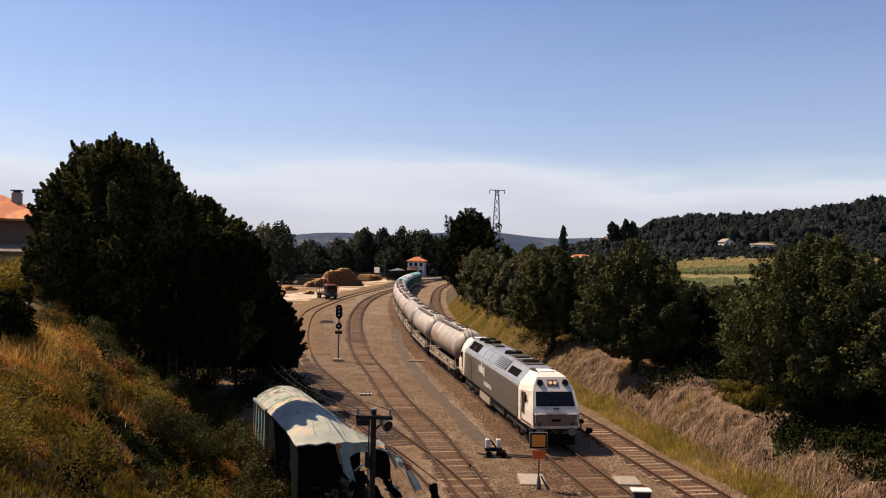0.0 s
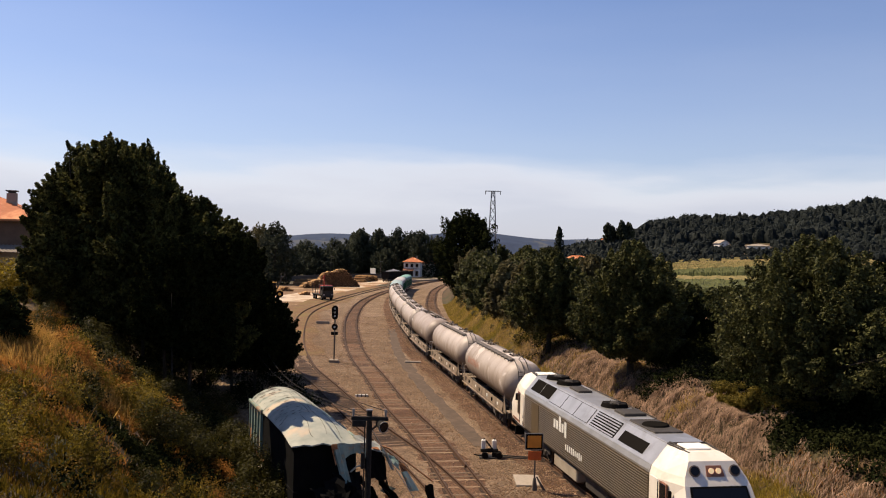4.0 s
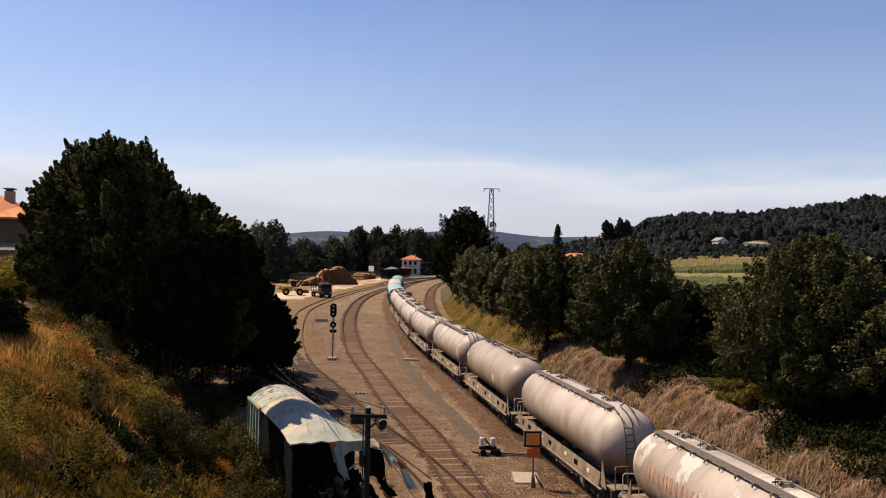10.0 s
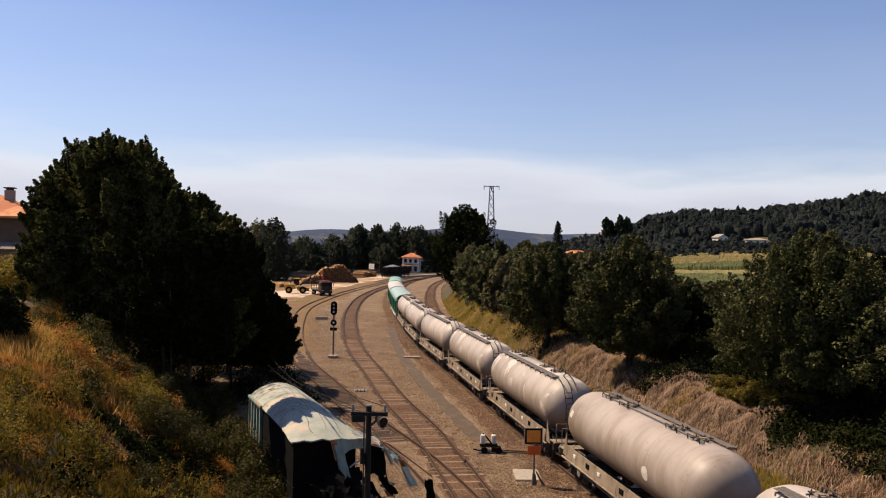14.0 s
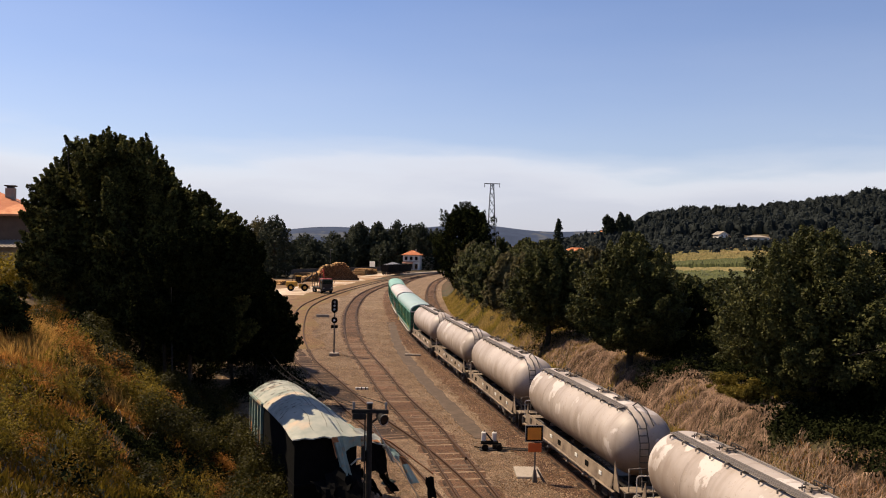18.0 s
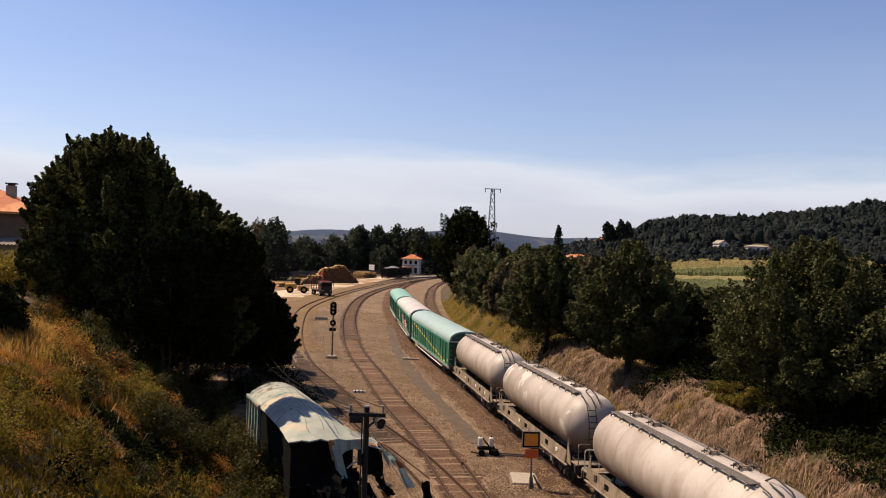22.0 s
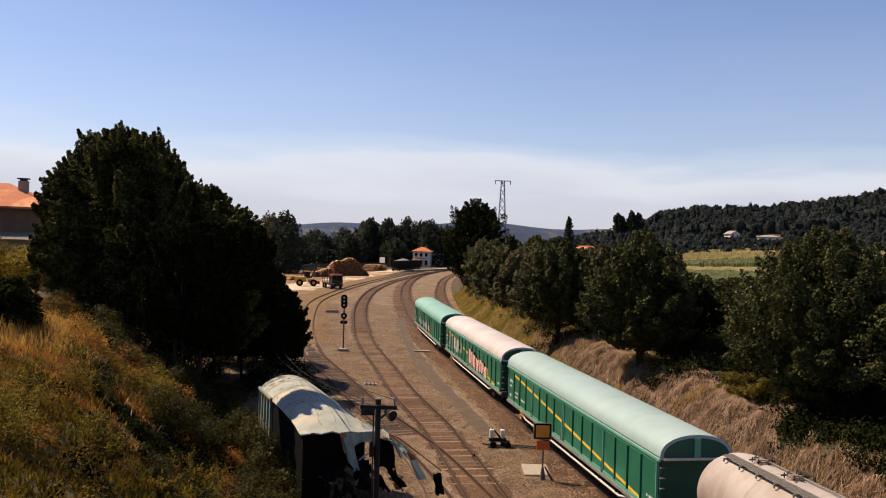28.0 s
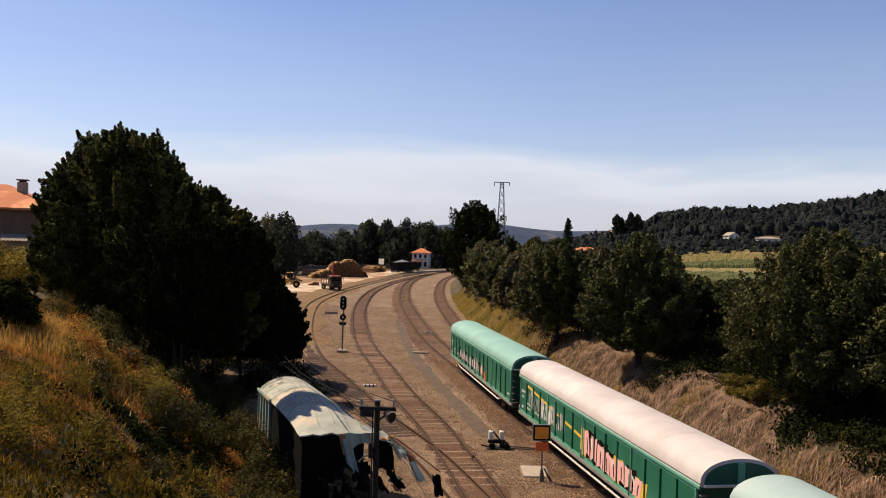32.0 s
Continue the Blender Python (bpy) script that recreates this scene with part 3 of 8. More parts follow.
# ---- trackbed and tracks ----
def trackbed():
    ys = np.r_[np.arange(5, 140, 2.0), np.arange(140, 330, 5.0)]

    def x_of(line, y):
        return float(np.interp(y, line.p[:, 1], line.p[:, 0]))

    left = np.array([(min(x_of(MAIN_LINE, y) - 2.6, x_of(LEFT_LINE, y) - 2.2, float(np.interp(y, TOE_L[:, 1], TOE_L[:, 0])) - 0.3 if y < 120 else 99), y) for y in ys])
    right = np.array([(x_of(RIGHT_LINE, y) + 2.5, y) for y in ys])
    bed = strip("trackbed", left, right, -0.168, M_BALLAST, "brown stone ballast between the railway tracks", "ballast")
    for k, line in enumerate((TRAIN_LINE, MAIN_LINE, RIGHT_LINE, LEFT_LINE)):
        keep = [i for i in range(len(line.p)) if (47.5 if line is LEFT_LINE else 14) < line.p[i, 1] < (90 if line is LEFT_LINE else 320)]
        wob = [0.16 * math.sin(i * 1.7 + k) + 0.1 * math.sin(i * 3.1) for i in keep]
        lo, hi = line.offset(-2.45 if line is TRAIN_LINE else -1.2)[keep], line.offset(1.45 if line is TRAIN_LINE else 1.2)[keep]
        if line is LEFT_LINE:
            w = np.clip((90 - line.p[keep, 1]) / 20, 0.02, 1)[:, None]
            lo, hi = line.p[keep] + (lo - line.p[keep]) * w, line.p[keep] + (hi - line.p[keep]) * w
        lo[:, 0] += wob
        hi[:, 0] += wob[::-1]
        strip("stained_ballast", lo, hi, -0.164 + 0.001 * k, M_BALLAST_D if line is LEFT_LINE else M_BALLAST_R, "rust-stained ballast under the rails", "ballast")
        for side in (-1, 1):
            a, c = line.offset(side * 0.87 - 0.19)[keep], line.offset(side * 0.87 + 0.19)[keep]
            a[:, 0] += [0.4 * w for w in wob]
            strip("oily_ballast", a, c, -0.1575 + 0.0007 * k, M_BALLAST_O, "dark oily ballast along a rail", "ballast")


trackbed()


def loose_stones():
    """Stones lying proud of the ballast, where the tracks come nearest."""
    rng = np.random.default_rng(31)
    n = 80000
    y = 34 + 110 * rng.random(n) ** 1.9
    lo = np.minimum(np.interp(y, TOE_L[:, 1], TOE_L[:, 0]) + 0.2, np.interp(y, MAIN_LINE.p[:, 1], MAIN_LINE.p[:, 0]) - 2.6, np.interp(y, LEFT_LINE.p[:, 1], LEFT_LINE.p[:, 0]) - 2.2)
    hi = np.interp(y, RIGHT_LINE.p[:, 1], RIGHT_LINE.p[:, 0]) + 2.4
    x = lo + (hi - lo) * rng.random(n)
    keep = np.ones(n, bool)
    for line in (TRAIN_LINE, MAIN_LINE, RIGHT_LINE, LEFT_LINE):
        keep &= (np.abs(x - np.interp(y, line.p[:, 1], line.p[:, 0])) > 1.25) | (rng.random(n) < 0.05)
    pl = np.interp(y, (48.2, 51, 58, 65.2, 77, 90, 105), (2.75, 2.1, 0.9, -0.4, -2.2, -3.9, -5.2))
    keep &= (x < pl - 0.15) | (x > pl + 1.25) | (y < 48.4)
    x, y = x[keep], y[keep]
    n = len(x)
    c = np.stack([x, y, np.full(n, -0.15)], 1)
    nrm = rng.normal(size=(n, 3)) * 0.45 + (0, 0, 1)
    nrm /= np.linalg.norm(nrm, axis=1)[:, None]
    a = np.cross(nrm, rng.normal(size=(n, 3)))
    a /= np.linalg.norm(a, axis=1)[:, None]
    b = np.cross(nrm, a)
    s = rng.uniform(0.022, 0.055, (n, 1))
    top = c + nrm * s * 0.7
    q = np.stack([c - a * s, c + b * s * 0.8, c + a * s * 0.9, c - b * s], 1)
    cap = np.stack([top - a * s * 0.6, top + b * s * 0.5, top + a * s * 0.6, top - b * s * 0.6], 1)
    sides = [np.stack([q[:, i], q[:, (i + 1) % 4], cap[:, (i + 1) % 4], cap[:, i]], 1) for i in range(4)]
    tagged(part("loose_ballast", quad_mesh("loose_ballast", np.concatenate([cap] + sides), M_STONE), None, None, kind="stuff"), "loose pale and brown ballast stones", "ballast")


loose_stones()
track(TRAIN_LINE, 12, 372, "rusty running rails on worn sleepers in ballast")
track(MAIN_LINE, 12, 350, "rusty main line rails with a turnout in ballast", wood=M_SLEEPER_M)
track(RIGHT_LINE, 12, 315, "rusty rails on pale sleepers beside the grass bank", wood=M_SLEEPER_P)
track(LEFT_LINE, 6, 295, "rusty siding rails sunk in earth past the timber yard", sleepers_from=47.0, sleepers_to=88.0)


def cinder_path():
    rng = random.Random(12)
    mid = spline([(-5.85, 120), (-4.7, 105), (-3.42, 90), (-1.72, 77), (0.05, 65.1), (1.33, 58), (2.48, 51.1), (3.02, 48.5)], 0.8)
    half = [0.52 + 0.09 * math.sin(i * 0.9) + rng.uniform(-0.07, 0.07) for i in range(len(mid))]
    strip("cinder_path", [(x - h, y - 0.1) for (x, y), h in zip(mid, half)], [(x + h + rng.uniform(-0.06, 0.06), y + 0.1) for (x, y), h in zip(mid, half)], -0.152, M_PATH, "dark trodden cinder path between the tracks", "path")


cinder_path()


# ---- the train ----
def arch(x, w, z0, z1, rise, n=14):
    """A body section: upright sides from z0 to z1 and an arched roof."""
    h = w / 2
    pts = [(x, -h, z0), (x, -h, z1)]
    for i in range(1, n):
        a = math.pi * i / n
        pts.append((x, -h * math.cos(a), z1 + rise * math.sin(a) ** 0.8))
    return pts + [(x, h, z1), (x, h, z0)]


def wheel_mesh(r):
    """A wheel with its flange and a dished disc, axle along y, outside at -y."""
    b, n = Build(), 20
    prof = [(0.13, 0.0), (0.13, r * 0.5), (0.11, r * 0.86), (-0.01, r * 0.88), (-0.01, r), (0.12, r * 1.0), (0.125, r * 1.06), (0.155, r * 1.06), (0.155, 0.0)]
    rings = [[(q * math.cos(2 * math.pi * i / n), y, q * math.sin(2 * math.pi * i / n)) for i in range(n)] for y, q in prof if q > 0]
    b.loft(rings)
    return b.data("wheel", M_WHEEL, True)


M_WHEEL = surface("wheel_steel", (0.09, 0.065, 0.05), (0.055, 0.042, 0.034), 4, 0.6, 0.2, moving=True, metal=0.4)
M_RUSTTEXT = surface("faded_red_lettering", (0.30, 0.115, 0.07), (0.40, 0.23, 0.16), 3, 0.8, 0, moving=True)
M_GRATE = surface("grating", (0.13, 0.11, 0.095), (0.085, 0.072, 0.062), 9, 0.7, 0.4, moving=True)
M_IRON = surface("dull_iron", (0.17, 0.145, 0.125), (0.115, 0.1, 0.085), 5, 0.6, 0.2, moving=True)
M_PALE = surface("pale_pipe", (0.56, 0.52, 0.46), (0.44, 0.4, 0.34), 2, 0.6, 0.1, moving=True)
M_YELLOW = surface("yellow_paint", (0.66, 0.42, 0.035), (0.6, 0.37, 0.03), 2, 0.55, 0, moving=True)
M_LETTER = surface("white_lettering", (0.68, 0.66, 0.6), (0.5, 0.5, 0.46), 5, 0.7, 0, moving=True)
M_PINK = surface("pink_spray", (0.70, 0.33, 0.32), (0.66, 0.40, 0.36), 1.5, 0.6, 0, moving=True)
M_BROWN = surface("brown_stripe", (0.23, 0.10, 0.06), (0.17, 0.08, 0.05), 3, 0.6, 0.05, moving=True)
M_EAVE = surface("pale_green_rail", (0.10, 0.30, 0.21), (0.08, 0.26, 0.18), 1.5, 0.45, 0.03, moving=True)
# dusty grey-brown, darkened further by the shade painted on the nose
M_NOSE = surface("dusty_shaded_nose", (0.20, 0.145, 0.10), (0.12, 0.085, 0.058), 2, 0.6, 0.05, moving=True)
M_LAMPLIT = plain("lit_headlamp", (0.95, 0.62, 0.32), 0.3, glow=0.55)
WHEEL_S, WHEEL_L = wheel_mesh(0.46), wheel_mesh(0.53)


def bogie(t, x, axles, r, mesh, half):
    """A bogie: side frames with boxes and springs, brake gear, wheels."""
    b = part("bogie", Build().box((x, 0, 0.62), (1.0, 2.0, 0.22), 0.02), M_DARK, t)
    for s in (-1, 1):
        f = Build().box((x, s * 1.08, 0.68), (2 * half + 0.9, 0.12, 0.26), 0.03)
        f.box((x, s * 1.1, 0.5), (0.6, 0.16, 0.22), 0.03)
        for a in axles:
            f.box((x + a, s * 1.13, r), (0.3, 0.16, 0.34), 0.04)
            f.tube((x + a, s * 1.13, r), (x + a, s * 1.26, r), 0.12, 10)
            for d in (-0.28, 0.28):
                f.tube((x + a + d, s * 1.12, 0.42), (x + a + d, s * 1.12, 0.66), 0.075, 8)
        part("side_frame", f, M_DARK, b)
        for a in axles:
            part("wheel", mesh, None, b, at=pose(x + a, s * 0.93 * 1.0, r, 0, 0, 0 if s < 0 else 180))
    return b


def coupling(t, x, s, z=1.0):
    """Two buffers and a hook at one end; s is the way out."""
    for y in (-0.9, 0.9):
        b = Build().tube((x - s * 0.55, y, z), (x - s * 0.12, y, z), 0.11, 12)
        b.tube((x - s * 0.12, y, z), (x - s * 0.02, y, z), 0.22, 14)
        part("buffer", b, M_IRON, t, smooth=True)
    part("coupling_hook", Build().box((x - s * 0.3, 0, z - 0.02), (0.5, 0.08, 0.12), 0.02), M_IRON, t)
    part("air_hose", Build().pipe([(x - s * 0.3, 0.35, z - 0.2), (x - s * 0.15, 0.36, z - 0.5), (x + s * 0.05, 0.34, z - 0.55)], 0.035), M_BLACK, t)


M_PALE2_M = surface("pale_patch_paint", (0.56, 0.51, 0.45), (0.47, 0.42, 0.36), 4, 0.6, 0.05, moving=True)


def tank_ring(x, r, n=48):
    return [(x, r * math.sin(2 * math.pi * i / n), 2.78 + r * math.cos(2 * math.pi * i / n)) for i in range(n)]


def on_tank(x, a, r=1.425):
    """A point on the tank at an angle from its top towards -y, in degrees."""
    return (x, -r * math.sin(radians(a)), 2.78 + r * math.cos(radians(a)))


def tank_wagon(paint, label, seed, text=False):
    rng = random.Random(seed)
    t = thing("tank_wagon", label, "tank wagon", "tank wagons in the train")
    L = 14.0
    prof = [(0, 0.12), (0.05, 0.45), (0.17, 0.78), (0.36, 1.04), (0.62, 1.23), (0.95, 1.355), (1.25, 1.405), (1.6, 1.42)]
    xs = [(-L / 2 + a, r) for a, r in prof] + [(L / 2 - a, r) for a, r in prof[::-1]]
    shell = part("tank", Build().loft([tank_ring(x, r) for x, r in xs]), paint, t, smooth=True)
    for x in (-5.1, -3.4, -1.7, 0, 1.7, 3.4, 5.1):
        part("weld_seam", Build().loft([tank_ring(x - 0.02, 1.419, 48), tank_ring(x - 0.012, 1.423, 48), tank_ring(x + 0.012, 1.423, 48), tank_ring(x + 0.02, 1.419, 48)]), paint, shell, smooth=True)
    # top fittings
    for x in (-4.5, -2.7, 1.9, 3.9):
        h = part("hatch", Build().tube((x, -0.02, 4.17), (x, -0.02, 4.25), 0.25, 14), paint, t)
        part("lid", Build().tube((x, -0.02, 4.25), (x, -0.02, 4.285), 0.23, 14).tube((x, -0.02, 4.285), (x, -0.02, 4.31), 0.12, 10), M_SILL, h)
        for k in range(6):
            a = k * 1.047 + rng.random() * 0.4
            c = Build().tube((x + 0.2 * math.cos(a), -0.02 + 0.2 * math.sin(a), 4.3), (x + 0.4 * math.cos(a), -0.02 + 0.4 * math.sin(a), 4.27), 0.028, 5)
            c.tube((x + 0.3 * math.cos(a), -0.02 + 0.3 * math.sin(a), 4.2), (x + 0.3 * math.cos(a), -0.02 + 0.3 * math.sin(a), 4.36), 0.02, 5)
            part("clamp", c, M_DARK, h)
        part("hatch_rail", Build().pipe([(x - 0.45, 0.3, 4.18), (x - 0.45, 0.32, 4.36), (x + 0.45, 0.32, 4.36), (x + 0.45, 0.3, 4.18)], 0.022, 5), M_DARK, h)
    part("top_pipe", Build().pipe([(-5.0, 0.16, 4.24), (-1.0, 0.16, 4.26), (3.5, 0.16, 4.24)], 0.03), M_IRON, t)
    w = Build()
    for y in (-0.72, -0.6, -0.48):
        w.box((0, y, 4.2 - 0.1 * (abs(y) - 0.48)), (11.2, 0.1, 0.035), 0.008)
    walkway = part("walkway", w, M_GRATE, t)
    for i in range(12):
        x = -5.4 + i * 10.8 / 11
        b = Build().box((x, -0.62, 4.11), (0.05, 0.42, 0.06), 0.01)
        b.box((x, -0.83, 4.07), (0.06, 0.04, 0.12), 0.01)
        part("bracket", b, M_IRON, walkway)
    # ladder and handrails over the nose of the tank
    for s in (-0.19, 0.19):
        b = Build().pipe([(7.16, -0.35 + s, 1.35), (7.16, -0.35 + s, 3.0), (6.9, -0.38 + s, 3.75), (6.4, -0.42 + s, 4.12), (5.8, -0.45 + s, 4.25)], 0.024)
        part("ladder_stile", b, M_DARK, t)
    for k in range(9):
        z = 1.5 + k * 0.26
        x = 7.16 if z < 3.05 else 7.16 - (z - 3.05) * 0.42
        part("ladder_rung", Build().tube((x, -0.54, z), (x, -0.16, z), 0.02, 6), M_DARK, t)
    part("handrail", Build().pipe([(5.3, -0.1, 4.2), (5.7, -0.05, 4.42), (6.5, 0.02, 4.2), (6.98, 0.1, 3.7)], 0.028), M_DARK, t)
    # frame
    fr = Build().box((0, 0.55, 1.02), (15.0, 0.14, 0.28), 0.015)
    fr.box((0, -0.55, 1.02), (15.0, 0.14, 0.28), 0.015)
    for x in (-7.4, -5, 0, 5, 7.4):
        fr.box((x, 0, 1.02), (0.16, 2.5, 0.26), 0.015)
    part("underframe", fr, M_DARK, t)
    for s in (-1, 1):
        rings = [[(x, s * 1.36, 1.02), (x, s * 1.385, 1.02), (x, s * (1.32), 1.58), (x, s * (1.29), 1.58)] for x in (-6.3, 6.3)]
        side = part("side_plate", Build().loft(rings), M_SILL, t)
        for k, x in enumerate((-5.6, -1.9, 1.9, 5.0)):
            part("placard", Build().box((x, s * 1.372, 1.33), (0.3, 0.03, 0.3 if k == 0 else 0.16), 0.004), M_DARK if k == 0 else M_LETTER, side)
        for x in (-4.3, -0.6, 3.3):
            part("side_opening", Build().box((x, s * 1.366, 1.3), (0.42, 0.03, 0.24), 0.01), M_BLACK, side)
        for x in (-6.2, -3.1, 0, 3.1, 6.2):
            part("side_rib", Build().loft([[(x - 0.03, s * 1.40, 1.03), (x + 0.03, s * 1.40, 1.03), (x + 0.03, s * 1.32, 1.57), (x - 0.03, s * 1.32, 1.57)], [(x - 0.03, s * 1.36, 1.03), (x + 0.03, s * 1.36, 1.03), (x + 0.03, s * 1.28, 1.57), (x - 0.03, s * 1.28, 1.57)]]), M_SILL, side)
        part("hand_wheel", Build().tube((4.3, s * 1.38, 0.8), (4.3, s * 1.42, 0.8), 0.2, 14), M_IRON, t)
        part("air_tank", Build().tube((-1.6, s * 0.95, 0.72), (-0.2, s * 0.95, 0.72), 0.17, 12), M_DARK, t)
        part("ledge", Build().box((0, s * 1.42, 0.98), (13.4, 0.12, 0.05), 0.01), M_SILL, t)
        for e in (-1, 1):
            part("gusset", Build().loft([[(e * 6.3, s * 1.3, 1.02), (e * 6.95, s * 1.3, 1.02), (e * 6.42, s * 1.3, 2.15)], [(e * 6.3, s * 1.26, 1.02), (e * 6.95, s * 1.26, 1.02), (e * 6.42, s * 1.26, 2.15)]]), M_SILL, t)
        part("brake_rod", Build().pipe([(-4.2, s * 1.2, 0.72), (4.2, s * 1.2, 0.66)], 0.04), M_IRON, t)
        for x in (-2.6, 0.4, 2.7):
            part("discharge_pipe", Build().pipe([(x, s * 0.7, 1.0), (x, s * 1.15, 0.75), (x, s * 1.3, 0.6)], 0.09, 9), M_IRON, t)
    for e in (-1, 1):
        part("end_platform", Build().box((e * 7.25, 0, 1.2), (0.8, 2.5, 0.06), 0.01), M_SILL, t)
        part("headstock", Build().box((e * 7.5, 0, 1.0), (0.14, 2.6, 0.36), 0.02), M_DARK, t)
        for y in (-1.15, 1.15):
            part("end_handrail", Build().pipe([(e * 7.55, y, 1.2), (e * 7.55, y, 2.0), (e * 7.45, y * 0.97, 2.1), (e * 7.4, y * 0.5, 2.1), (e * 7.4, y * 0.45, 1.2)], 0.025), M_PALE if e < 0 else M_IRON, t)
        coupling(t, e * 7.95, e)
        bogie(t, e * 5.0, (-0.9, 0.9), 0.46, WHEEL_S, 0.9)
    if seed == 42:
        # two pale patches on the flank, one angular and one round
        for s in (1, -1):
            for x, a, rx, ra, k in ((5.55, 72, 0.24, 9, 4), (-2.9, 95, 0.3, 11, 16)):
                ring = []
                for i in range(k):
                    q = 2 * math.pi * i / k + 0.35 + rng.uniform(-0.1, 0.1)
                    px, py, pz = on_tank(x + rx * math.cos(q) * rng.uniform(0.85, 1.1), a + ra * math.sin(q), 1.428)
                    ring.append((px, s * py, pz))
                c = on_tank(x, a, 1.43)
                f = Build().add([(c[0], s * c[1], c[2])] + ring, [(0, 1 + i, 1 + (i + 1) % k) for i in range(k)])
                part("placard_mark", f, M_PALE2_M, t)
    # plain bars in place of the faded lettering
    if text:
        for s in (1, -1):
            x = -4.6
            while x < -0.6:
                wd = rng.uniform(0.1, 0.2)
                bar = [[(px, s * py, pz) for px, py, pz in (on_tank(x, a, 1.43), on_tank(x + wd, a, 1.43))] for a in range(74, 95, 5)]
                part("faded_bar", Build().loft(bar, close=False), M_RUSTTEXT, t)
                x += wd + rng.uniform(0.14, 0.3)
    return t


def letters(t, x0, x1, z, h, y, seed, mat=None, n=9):
    """A row of small illegible marks on a side at y."""
    rng = random.Random(seed)
    w = (x1 - x0) / n
    b = Build()
    for i in range(n):
        b.box((x0 + (i + 0.5) * w, y, z + rng.uniform(-0.1, 0.1) * h), (w * rng.uniform(0.35, 0.75), 0.008, h * rng.uniform(0.6, 1.0)))
    part("lettering", b, mat or M_LETTER, t, kind="stuff")


def blob(cx, cz, rx, rz, y, seed, n=14, wob=0.25):
    """A flat rounded shape on a side."""
    rng = random.Random(seed)
    ph = [rng.uniform(0, 6.3) for _ in range(3)]
    pts = []
    for i in range(n):
        a = 2 * math.pi * i / n
        k = 1 + wob * math.sin(2 * a + ph[0]) * 0.6 + wob * math.sin(3 * a + ph[1]) * 0.5
        pts.append((cx + rx * k * math.cos(a), y, cz + rz * k * math.sin(a)))
    return Build().add(pts, [tuple(range(n))])


